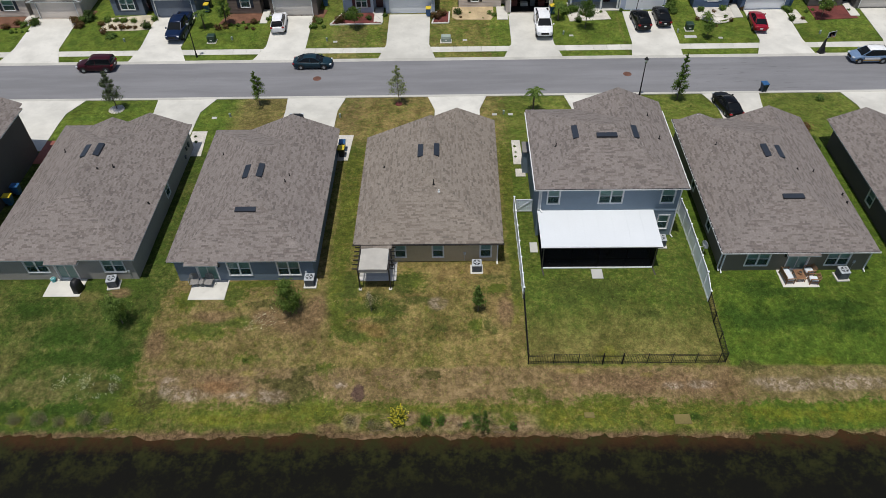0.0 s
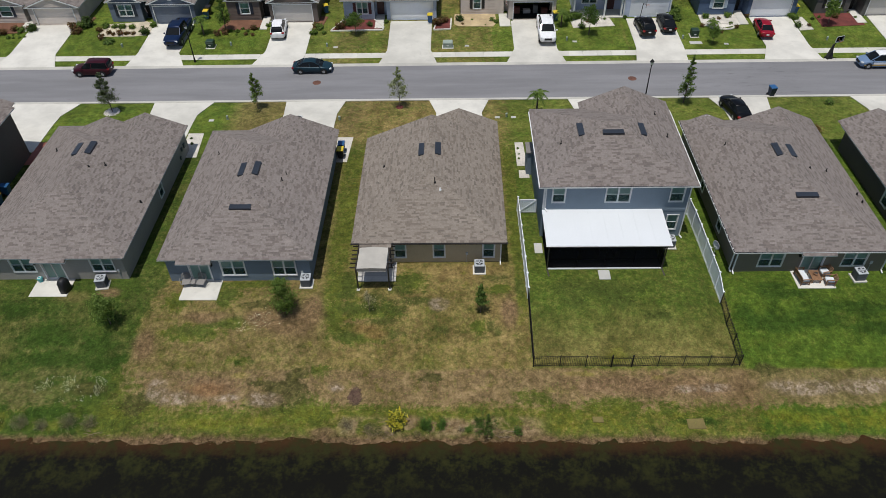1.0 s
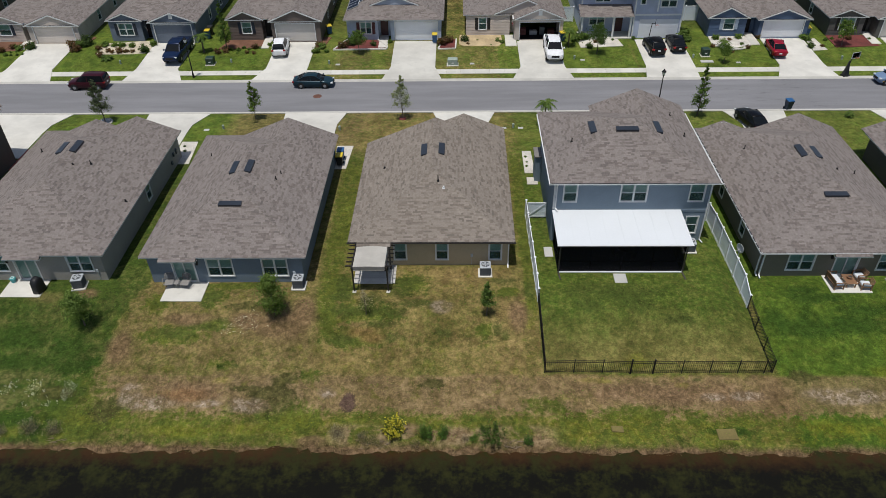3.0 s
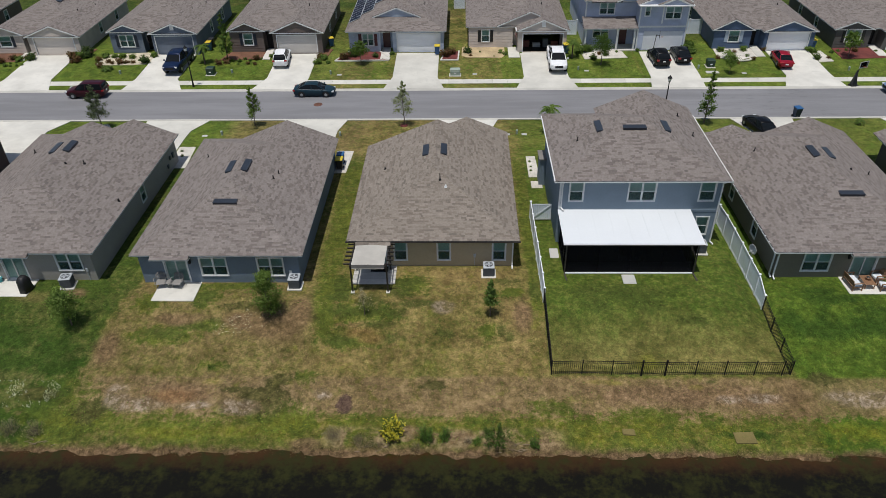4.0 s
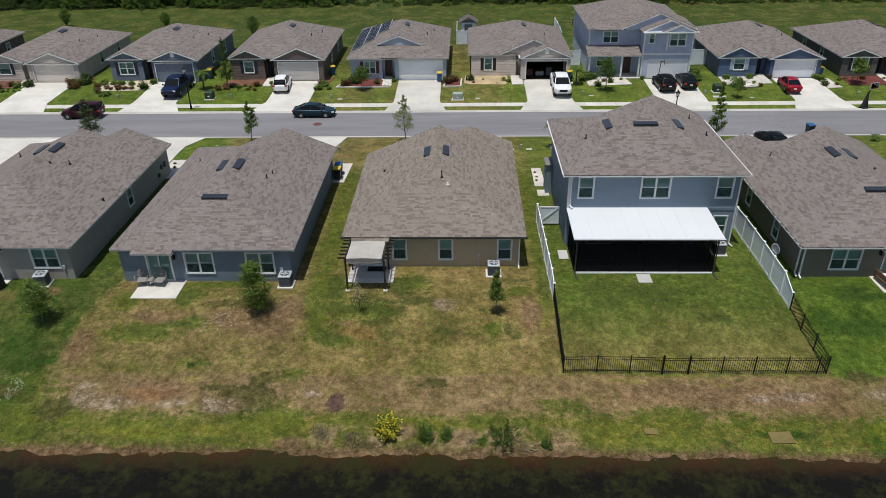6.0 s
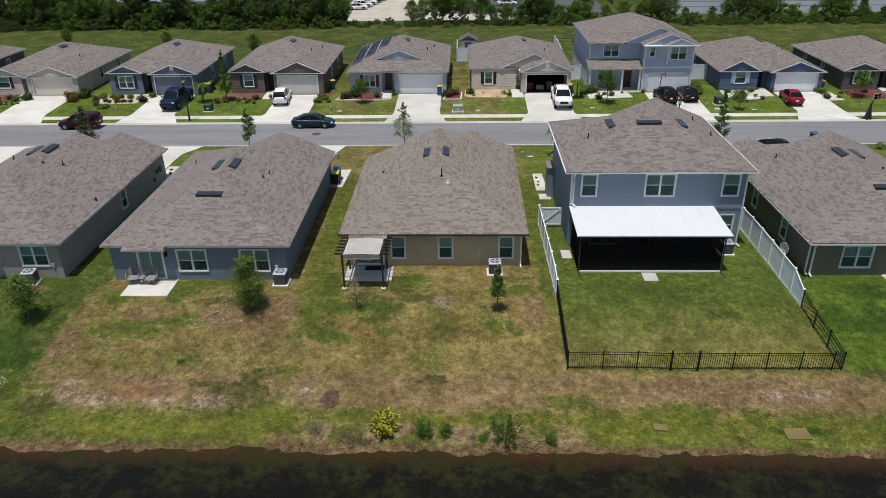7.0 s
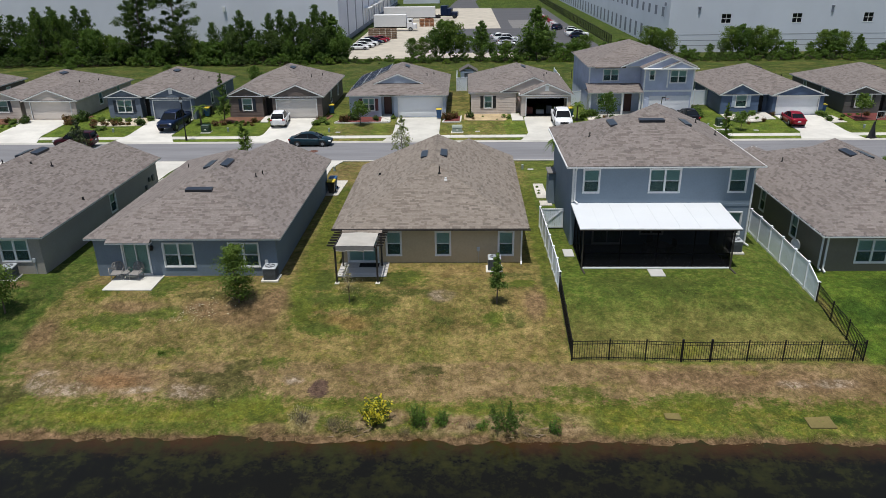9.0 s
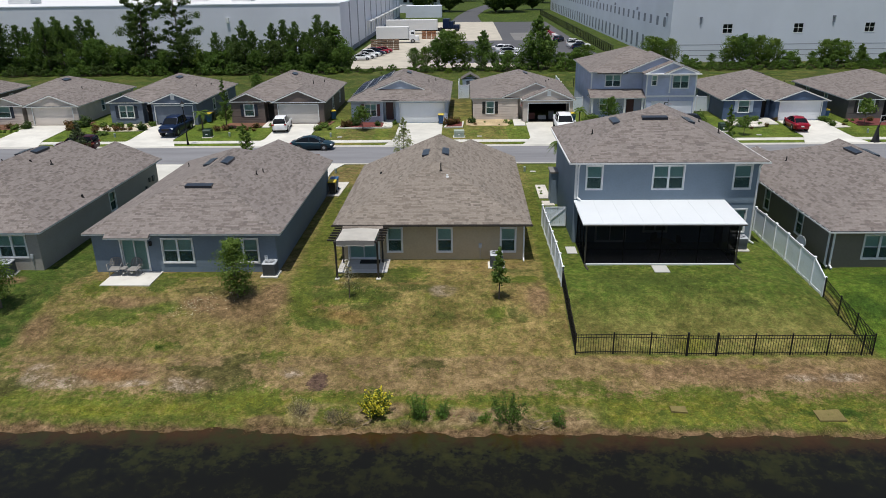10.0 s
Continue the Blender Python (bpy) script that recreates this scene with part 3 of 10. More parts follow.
def solo(name, m, material, label, category, kind="", group="", smooth=False, base=None):
    """A thing of one mesh."""
    base = base or (0, 0, 0)
    ob = new(name, m.data(name, material, base, smooth))
    ob.location = base
    return tagged(ob, label, category, group, kind)


# ---- ground, pond, road ----
PROFILE = ((-400, -4.2), (15, -4.2), (22, -3.1), (24.6, -2.45), (25.4, -2.08), (26.2, -1.88), (28.5, -1.62), (31, -1.3), (34, -0.58), (35.3, -0.16), (36.1, -0.02), (39.5, -0.01),
           (60, -0.02), (64.6, -0.28), (64.75, -0.42), (72.05, -0.42), (72.2, -0.31), (76, -0.24), (83, 0.08), (88, 0.12), (140, 0.12), (3000, 0.12))


def level(y):
    for (a, za), (b, zb) in zip(PROFILE, PROFILE[1:]):
        if a <= y <= b:
            return za + (zb - za) * (y - a) / (b - a)
    return PROFILE[-1][1]


SWALE = ((30.9, 0), (32.7, 0.17), (34.4, 0.46), (36.3, 0.70), (38, 0.62), (41, 0.5), (44.7, 0.48), (46, 0.3), (50, 0.2), (56, 0))


def ground_at(x, y):
    z = level(y)
    if 17 < x < 22 and 30.9 < y < 56:
        z -= float(np.interp(y, [q[0] for q in SWALE], [q[1] for q in SWALE])) * math.exp(-((x - 19.5) / 0.95) ** 2)
    if 20 < y < 62:
        k = min(1, (y - 20) / 3) * min(1, max(0, (62 - y) / 10))
        near = min(1, max(0, (34 - y) / 6))
        z += k * (0.06 * noise.noise((x * 0.22, y * 0.25, 3.1)) + near * (0.13 * noise.noise((x * 0.45, y * 0.5, 7.7)) + 0.10 * noise.noise((x * 1.5, y * 1.4, 1.2)) + 0.06 * noise.noise((x * 3.3, y * 3.0, 5.4))))
    return z


def build_ground():
    xs = sorted(set([-2500, -900, -400, -200, -120, -90] + [-70 + 0.7 * i for i in range(201)] + [-41.65 + 0.7 * i for i in range(110)] + [17.6 + 0.25 * i for i in range(17)] + [90, 120, 200, 400, 900, 2500]))
    ys = sorted(set([-400, -100, 0, 15, 20] + [21 + 0.3 * i for i in range(44)] + [34.4 + 0.9 * i for i in range(7)] + [41, 42, 43, 44.7, 46, 48, 50, 55, 60, 62, 64.6, 64.75, 68, 72.05, 72.2, 74, 76, 80, 84, 90, 100, 120, 160, 250, 500, 1200, 3000]))
    m = M()
    nx = len(xs)
    m.v = [(x, y, ground_at(x, y)) for y in ys for x in xs]
    m.f = [(j * nx + i, j * nx + i + 1, (j + 1) * nx + i + 1, (j + 1) * nx + i) for j in range(len(ys) - 1) for i in range(nx - 1)]
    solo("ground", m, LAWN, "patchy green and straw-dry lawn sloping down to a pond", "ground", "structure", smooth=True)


build_ground()
solo("water", M().add([(-700, -380, -2.1), (700, -380, -2.1), (700, 26.6, -2.1), (-700, 26.6, -2.1)], [(0, 1, 2, 3)]), WATER,
     "dark still pond water with algae below the surface", "water", "structure")
ROAD0, ROAD1 = 64.95, 71.85
solo("road", M().side([(ROAD0, -0.5), (ROAD1, -0.5), (ROAD1, -0.33), (68.4, -0.27), (ROAD0, -0.33)], -600, 600), ASPHALT, "grey asphalt residential street", "road", "structure")
KERB = concrete_material("kerb_concrete", (0.50, 0.485, 0.45))


def kerb(name, y0, y1, flip, z=-0.19):
    pts = [(y0, -0.5), (y1, -0.5), (y1, z), (y1 - 0.16, z + 0.005), (y0 + 0.12, -0.31), (y0, -0.32)]
    if flip:
        pts = [(y0 + y1 - y, z) for y, z in pts][::-1]
    solo(name, M().side(pts, -600, 600), KERB, "pale concrete kerb and gutter along the street", "kerb", "structure")


kerb("kerb_far", 71.85, 72.4, False, -0.265)
kerb("kerb_near", 64.4, 64.95, True)


def slab_on_ground(name, pts, label, lift=0.03, material=None, category="pavement", kind="structure"):
    """A slab with the outline pts (anticlockwise) that follows the ground's fall along y."""
    ys = sorted(set([p[1] for p in pts] + [y for y, _ in PROFILE if min(p[1] for p in pts) < y < max(p[1] for p in pts)]))
    m, n = M(), len(pts)

    def span(y):
        xs = []
        for i in range(n):
            (xa, ya), (xb, yb) = pts[i], pts[(i + 1) % n]
            if ya != yb and min(ya, yb) - 1e-9 <= y <= max(ya, yb) + 1e-9:
                xs.append(xa + (xb - xa) * (y - ya) / (yb - ya))
            elif ya == yb and abs(y - ya) < 1e-9:
                xs += [xa, xb]
        return min(xs), max(xs)

    for a, b in zip(ys, ys[1:]):
        (l0, r0), (l1, r1) = span(a + 1e-6), span(b - 1e-6)
        za, zb = max(level(a), -0.33) + lift, max(level(b), -0.33) + lift
        m.add([(l0, a, za - 0.2), (r0, a, za - 0.2), (r1, b, zb - 0.2), (l1, b, zb - 0.2), (l0, a, za), (r0, a, za), (r1, b, zb), (l1, b, zb)],
              [(0, 3, 2, 1), (4, 5, 6, 7), (0, 1, 5, 4), (1, 2, 6, 5), (2, 3, 7, 6), (3, 0, 4, 7)])
    ob = solo(name, m, material or CONCRETE, label, category, kind)
    return ob


# pavement of the far side, in slabs between the driveways
for i in range(-60, 60):
    x0 = i * 1.6
    solo("pavement", M().bev(x0 + 0.005, x0 + 1.595, 73.65, 75.25, -0.45, -0.262, 0.006), CONCRETE, "pale concrete pavement slab", "pavement", "structure")


# ---- houses ----
def wall_with_openings(m, axis, c, t, a0, a1, z0, z1, holes):
    """A wall along x or y whose outer face is at c, t thick inwards, in one piece, with holes (a0, a1, z0, z1)."""
    A = sorted(set([a0, a1] + [h[0] for h in holes] + [h[1] for h in holes]))
    Z = sorted(set([z0, z1] + [h[2] for h in holes] + [h[3] for h in holes]))
    solid = {(i, j): not any(h[0] < (A[i] + A[i + 1]) / 2 < h[1] and h[2] < (Z[j] + Z[j + 1]) / 2 < h[3] for h in holes)
             for i in range(len(A) - 1) for j in range(len(Z) - 1)}
    ids, vs, fs = {}, [], []

    def vid(i, j, k):
        if (i, j, k) not in ids:
            ids[i, j, k] = len(vs)
            o = c + t * k
            vs.append((A[i], o, Z[j]) if axis == "x" else (o, A[i], Z[j]))
        return ids[i, j, k]

    for (i, j), on in solid.items():
        if on:
            for k in (0, 1):
                fs.append(tuple(vid(*q, k) for q in ((i, j), (i + 1, j), (i + 1, j + 1), (i, j + 1))))
            for di, dj, p, q in ((-1, 0, (i, j), (i, j + 1)), (1, 0, (i + 1, j), (i + 1, j + 1)), (0, -1, (i, j), (i + 1, j)), (0, 1, (i, j + 1), (i + 1, j + 1))):
                if not solid.get((i + di, j + dj), False):
                    fs.append((vid(*p, 0), vid(*q, 0), vid(*q, 1), vid(*p, 1)))
    m.add(vs, fs)


def map_to(axis, c, s):
    """Maps wall coordinates (along, out, up) to the world; s: the way out of the wall (+1 or -1)."""
    if axis == "x":
        return lambda a, o, z: (a, c + s * o, z)
    return lambda a, o, z: (c + s * o, a, z)


def wbox(m, f, a0, a1, o0, o1, z0, z1):
    p, q = f(a0, o0, z0), f(a1, o1, z1)
    m.box(min(p[0], q[0]), max(p[0], q[0]), min(p[1], q[1]), max(p[1], q[1]), z0, z1)


def pane_of(f, axis, s, l, r, o, z0, z1):
    """A sheet of glass whose front looks out of the wall."""
    q = (0, 1, 2, 3) if (axis == "x") == (s < 0) else (3, 2, 1, 0)
    return M().add([f(l, o, z0), f(r, o, z0), f(r, o, z1), f(l, o, z1)], [q])


def sash_window(T, parent, axis, c, s, a0, a1, z0, z1, sashes=1, blind=True, trim=WHITE, fw=0.075):
    """Single-hung window with casing, sill, sash bars, panes, a blind behind the upper pane and a screen on the lower."""
    f = map_to(axis, c, s)
    fr = M()
    wbox(fr, f, a0 - fw, a1 + fw, -0.02, 0.04, z1, z1 + fw)
    wbox(fr, f, a0 - fw, a0, -0.02, 0.04, z0, z1)
    wbox(fr, f, a1, a1 + fw, -0.02, 0.04, z0, z1)
    win = T.part("window", fr, trim, parent)
    sl = M()
    wbox(sl, f, a0 - fw, a1 + fw, -0.02, 0.05, z0 - 0.075, z0)
    T.part("sill", sl, trim, win)
    w = (a1 - a0) / sashes
    if sashes == 2:
        ml = M()
        wbox(ml, f, (a0 + a1) / 2 - 0.06, (a0 + a1) / 2 + 0.06, -0.05, 0.035, z0, z1)
        T.part("mullion", ml, trim, win)
    for i in range(sashes):
        l, r, h, k = a0 + i * w, a0 + (i + 1) * w, (z0 + z1) / 2, 0.045
        sb = M()
        for q in ((l, r, z0, z0 + k), (l, r, h - k / 2, h + k / 2), (l, r, z1 - k, z1), (l, l + k, z0, z1), (r - k, r, z0, z1)):
            wbox(sb, f, q[0], q[1], -0.055, -0.005, q[2], q[3])
        T.part("sash", sb, trim, win)
        for n, za, zb in (("upper_pane", h + k / 2, z1 - k), ("lower_pane", z0 + k, h - k / 2)):
            T.part(n, pane_of(f, axis, s, l + k, r - k, -0.03, za, zb), GLASS, win)
        if blind:
            b = M()
            wbox(b, f, l + 0.02, r - 0.02, -0.12, -0.1, h - 0.02, z1)
            T.part("blind", b, BLIND, win, "pale blind half drawn")
        sc = M().add([f(l + k, -0.012, z0 + k), f(r - k, -0.012, z0 + k), f(r - k, -0.012, h), f(l + k, -0.012, h)], [(0, 1, 2, 3)])
        T.part("insect_screen", sc, SCREEN, win)
    return win


def sliding_door(T, parent, axis, c, s, a0, a1, z1, trim=WHITE):
    f = map_to(axis, c, s)
    fr = M()
    wbox(fr, f, a0 - 0.08, a1 + 0.08, -0.02, 0.04, z1, z1 + 0.08)
    wbox(fr, f, a0 - 0.08, a0, -0.02, 0.04, 0.0, z1)
    wbox(fr, f, a1, a1 + 0.08, -0.02, 0.04, 0.0, z1)
    wbox(fr, f, a0, a1, -0.08, 0.03, -0.02, 0.05)
    d = T.part("sliding_door", fr, trim, parent, "glazed sliding patio door in a white frame")
    mid = (a0 + a1) / 2
    for l, r, o in ((a0, mid + 0.04, -0.06), (mid - 0.04, a1, -0.03)):
        p = M()
        for q in ((l, r, 0.05, 0.14), (l, r, z1 - 0.07, z1), (l, l + 0.06, 0.05, z1), (r - 0.06, r, 0.05, z1)):
            wbox(p, f, q[0], q[1], o - 0.015, o + 0.015, q[2], q[3])
        T.part("door_leaf", p, trim, d)
        T.part("pane", pane_of(f, axis, s, l + 0.06, r - 0.06, o, 0.14, z1 - 0.07), GLASS, d)
    b = M()
    wbox(b, f, a0 + 0.02, a1 - 0.02, -0.14, -0.12, 0.06, z1)
    T.part("blind", b, BLIND, d, "pale vertical blind")
    return d


def shingles(m, poly, e=0.15, w=0.25, lift=0.006, seed=1, single=None, limit=0, material=None):
    """Lapped shingles on the plane poly, whose first two corners are its eave. single: the part under which the first whole ones become parts."""
    r = random.Random(seed)
    p = [Vector(q) for q in poly]
    u = (p[1] - p[0]).normalized()
    nrm = Vector((0, 0, 0))
    for i in range(1, len(p) - 1):
        nrm += (p[i] - p[0]).cross(p[i + 1] - p[0])
    nrm.normalize()
    if nrm.z < 0:
        nrm = -nrm
    v = nrm.cross(u)
    if v.z < 0:
        v = -v
    q = [((a - p[0]).dot(u), (a - p[0]).dot(v)) for a in p]
    top = max(b for _, b in q)
    made, shared = 0, {}

    def span(h):
        xs = []
        for i in range(len(q)):
            (ax, ay), (bx, by) = q[i], q[(i + 1) % len(q)]
            if (ay - h) * (by - h) <= 0 and abs(ay - by) > 1e-9:
                xs.append(ax + (bx - ax) * (h - ay) / (by - ay))
        return (min(xs), max(xs)) if len(xs) > 1 else (0, 0)

    n = int(top / e)
    for k in range(n + 1):
        h0, h1 = k * e - (0.05 if k == 0 else 0), min((k + 1) * e, top)
        l0, r0 = span(max(k * e, 0) + 1e-4)
        l1, r1 = span(h1 - 1e-4)
        if h1 - h0 < 0.02:
            continue
        x = min(l0, l1) - r.random() * w
        end = max(r0, r1)
        while x < end:
            wide = w * r.choice((0.5, 0.8, 1.1, 1.6))
            x2 = x + wide
            a0, b0, a1, b1 = max(x, l0), min(x2, r0), max(x, l1), min(x2, r1)
            if b0 - a0 > 0.02 or b1 - a1 > 0.02:
                t = lift
                if single and made < limit and k > 0 and a0 == x and b0 == x2 and a1 == x and b1 == x2:
                    key = round(wide, 3)
                    if key not in shared:
                        shared[key] = M().add([(0, 0, t), (wide, 0, t), (wide, e, t * 0.35), (0, e, t * 0.35), (0, 0, -0.002), (wide, 0, -0.002)], [(0, 1, 2, 3), (4, 5, 1, 0)]).data("shingle", material)
                    o = new("shingle", shared[key])
                    o.parent = single[0]
                    at = p[0] + u * x + v * h0 - Vector(single[1])
                    o.matrix_basis = Matrix(((u.x, v.x, nrm.x, at.x), (u.y, v.y, nrm.y, at.y), (u.z, v.z, nrm.z, at.z), (0, 0, 0, 1)))
                    made += 1
                else:
                    a0, a1 = min(a0, b0), min(a1, b1)
                    bl, br = p[0] + u * a0 + v * h0, p[0] + u * max(a0, b0) + v * h0
                    tl, tr = p[0] + u * a1 + v * h1, p[0] + u * max(a1, b1) + v * h1
                    m.add([bl + nrm * t, br + nrm * t, tr + nrm * (t * 0.35), tl + nrm * (t * 0.35), bl, br], [(0, 1, 2, 3), (4, 5, 1, 0)])
            x = x2


def caps(m, a, b, w=0.12, step=0.22):
    """Ridge caps from a up to b."""
    a, b = Vector(a), Vector(b)
    d = b - a
    n = max(1, int(d.length / step))
    s = d.cross(Vector((0, 0, 1))).normalized()
    for i in range(n):
        p, q = a + d * (i / n), a + d * ((i + 1) / n)
        up, dn = Vector((0, 0, 0.012)), Vector((0, 0, 0.008 - w * (0.41 if abs(d.z) < 0.01 else 0.29)))
        m.add([p - s * w + dn, p + up, p + s * w + dn, q - s * w + dn - Vector((0, 0, 0.008)), q + up - Vector((0, 0, 0.008)), q + s * w + dn - Vector((0, 0, 0.008))],
              [(0, 1, 4, 3), (1, 2, 5, 4)])


def hip_faces(x0, x1, y0, y1, z, k, hip0=True, hip1=True):
    """Planes of a roof whose ridge runs along y; each end hipped or gabled."""
    xc, h = (x0 + x1) / 2, (x1 - x0) / 2
    top = z + k * h
    ya, yb = (y0 + h if hip0 else y0), (y1 - h if hip1 else y1)
    A, B = (xc, ya, top), (xc, yb, top)
    f = [[(x0, y1, z), (x0, y0, z), A, B], [(x1, y0, z), (x1, y1, z), B, A]]
    lines = [(A, B)]
    if hip0:
        f.append([(x0, y0, z), (x1, y0, z), A])
        lines += [((x0, y0, z), A), ((x1, y0, z), A)]
    if hip1:
        f.append([(x1, y1, z), (x0, y1, z), B])
        lines += [((x0, y1, z), B), ((x1, y1, z), B)]
    return f, lines, A, B


def hip_wide_faces(x0, x1, y0, y1, z, k):
    """Planes of a hipped roof whose ridge runs along x."""
    yc, h = (y0 + y1) / 2, (y1 - y0) / 2
    top = z + k * h
    A, B = (x0 + h, yc, top), (x1 - h, yc, top)
    f = [[(x0, y0, z), (x1, y0, z), B, A], [(x1, y1, z), (x0, y1, z), A, B], [(x0, y1, z), (x0, y0, z), A], [(x1, y0, z), (x1, y1, z), B]]
    return f, [(A, B), ((x0, y0, z), A), ((x0, y1, z), A), ((x1, y0, z), B), ((x1, y1, z), B)], A, B


def trim_hip(lines, corner, share):
    """A hip that a gable replaces starts further up."""
    return [(Vector(a).lerp(Vector(b), share) if (Vector(a) - Vector(corner)).length < 0.02 else a, b) for a, b in lines]


def roof(T, groups, fascia, zdrop=0.13, e=0.15, w=0.32, seed=1, rects=(), single=False, material=None):
    """groups: lists of planes and ridge lines; rects: eave rectangles (x0, x1, y0, y1, z) for soffit and fascia."""
    deck, sh = M(), M()
    for n, (faces, lines) in enumerate(groups):
        for f in faces:
            deck.add([(x, y, z) for x, y, z in f] + [(x, y, z - 0.1) for x, y, z in f], [tuple(range(len(f))), tuple(range(2 * len(f) - 1, len(f) - 1, -1))])
    r = T.part("roof", deck, DECK, None, "hipped roof of brown-grey asphalt shingles")
    for n, (faces, lines) in enumerate(groups):
        for i, f in enumerate(faces):
            shingles(sh, f, e, w, seed=seed * 31 + n * 7 + i, single=(r, T.off) if single and (n, i) == (0, 2) else None, limit=300, material=material or SHINGLE)
        for a, b in lines:
            caps(sh, a, b)
    T.part("shingles", sh, material or SHINGLE, r, "brown-grey asphalt shingles in lapped courses", kind="stuff")
    for x0, x1, y0, y1, z in rects:
        t = 0.022
        for q in ((x0 - t, x1 + t, y0 - t, y0), (x0 - t, x1 + t, y1, y1 + t), (x0 - t, x0, y0, y1), (x1, x1 + t, y0, y1)):
            T.part("fascia", M().box(*q, z - zdrop, z - 0.035), fascia, r, "painted fascia board")
            T.part("drip_edge", M().box(q[0] - 0.006, q[1] + 0.006, q[2] - 0.006, q[3] + 0.006, z - 0.034, z - 0.004), FASCIA_DARK, r)
        T.part("soffit", M().box(x0, x1, y0, y1, z - zdrop, z - zdrop + 0.02), fascia, r)
    return r


def gutter(T, r, x0, x1, y0, y1, z, material, shade_lining=None):
    """A trough; a black fill on top paints in the shade of its inside."""
    g = T.part("gutter", M().box(x0, x1, y0, y1, z - 0.12, z - 0.03), material, r, "metal rain gutter along the eave")
    d = 0.018
    T.part("trough", M().box(x0 + d, x1 - d, y0 + d, y1 - d, z - 0.06, z - 0.026), shade_lining or material, g)
    if shade_lining and y1 - y0 > 2:
        for k in range(int((y1 - y0) / 0.75)):
            y = y0 + 0.4 + 0.75 * k
            T.part("hanger", M().box(x0 + d, x1 - d, y - 0.05, y + 0.05, z - 0.028, z - 0.018), material, g)


def gable(T, xc, half, y_front, y_back, z, k, wallmat, trim, s, vent=True, over=0.3, y_eave=None):
    """A front gable: two planes, the gable wall, rake boards and a louvre. s: way out of the front along y."""
    top = z + k * half
    yf = y_front + s * (over if s > 0 else 0.15)
    yb = y_back if y_eave is None else s * min(s * yf - 0.01, s * y_eave)
    f = [[(xc - half, yb, z), (xc - half, yf, z), (xc, yf, top), (xc, y_back, top)], [(xc + half, yf, z), (xc + half, yb, z), (xc, y_back, top), (xc, yf, top)]]
    if s > 0:
        f = [[(xc - half, yf, z), (xc - half, yb, z), (xc, y_back, top), (xc, yf, top)], [(xc + half, yb, z), (xc + half, yf, z), (xc, yf, top), (xc, y_back, top)]]
    g = M().front([(xc - half + over, z - 0.02), (xc + half - over, z - 0.02), (xc + half - over, z + k * over - 0.1), (xc, top - 0.12), (xc - half + over, z + k * over - 0.1)], y_front - 0.06, y_front + 0.06)
    gw = T.part("gable_wall", g, wallmat)
    rk = M()
    for sx in (-1, 1):
        rk.beam((xc + sx * half, yf + s * 0.01, z - 0.11), (xc, yf + s * 0.01, top - 0.11), 0.05, 0.13)
    T.part("rake_board", rk, trim, gw, "white rake boards along the gable")
    if vent:
        v = M().box(xc - 0.22, xc + 0.22, y_front + s * 0.06 - 0.02, y_front + s * 0.06 + 0.02, z + 0.3 * k * half, z + 0.3 * k * half + 0.58)
        T.part("louvre", v, trim, gw, "white gable vent")
    return f, [((xc, yf, top), (xc, y_back, top))]


def roof_vents(T, r, boxes, pipes):
    """Low dark slant-back vents (x, y, z, slope way) and plumbing pipes (x, y, z)."""
    a, h = 0.84, 0.22
    for x, y, z, kind in boxes:
        m = M()
        f = [(4, 5, 6, 7), (0, 1, 5, 4), (1, 2, 6, 5), (2, 3, 7, 6), (3, 0, 4, 7)]
        if kind == "back":
            m.add([(x - a, y - h, z - 0.10), (x + a, y - h, z - 0.10), (x + a, y + h, z + 0.06), (x - a, y + h, z + 0.06),
                   (x - a, y - h - 0.03, z + 0.10), (x + a, y - h - 0.03, z + 0.10), (x + a * 0.97, y + h, z + 0.15), (x - a * 0.97, y + h, z + 0.15)], f)
        else:
            s = -1 if kind == "left" else 1
            m.add([(x + s * h, y - a, z - 0.10), (x + s * h, y + a, z - 0.10), (x - s * h, y + a, z + 0.06), (x - s * h, y - a, z + 0.06),
                   (x + s * (h + 0.03), y - a, z + 0.08), (x + s * (h + 0.03), y + a, z + 0.08), (x - s * h, y + a * 0.97, z + 0.16), (x - s * h, y - a * 0.97, z + 0.16)], f)
        T.part("roof_vent", m, SKYGLASS, r, "long low dark slant-back roof vent")
    for x, y, z, *tall in pipes:
        up = tall[0] if tall else 0.3
        p = M().tube((x, y, z - 0.05), (x, y, z + up), 0.038 if up > 0.2 else 0.07)
        p.tube((x, y, z - 0.04), (x, y, z + 0.06), 0.13, 0.06)
        T.part("vent_pipe", p, WHITE if len(tall) > 1 else BLACK, r, "white capped vent" if len(tall) > 1 else "dark plumbing vent pipe")


def downspout(T, x, y, z, s, mat=WHITE, way=0):
    m = M().box(x - 0.045, x + 0.045, y - 0.04, y + 0.04, 0.12, z)
    m.beam((x, y, 0.14), (x + way * 0.3, y + s * 0.3, 0.05), 0.09, 0.08)
    T.part("downspout", m, mat, None, "white downspout")


OV, OVB, K = 0.36, 0.29, 0.41


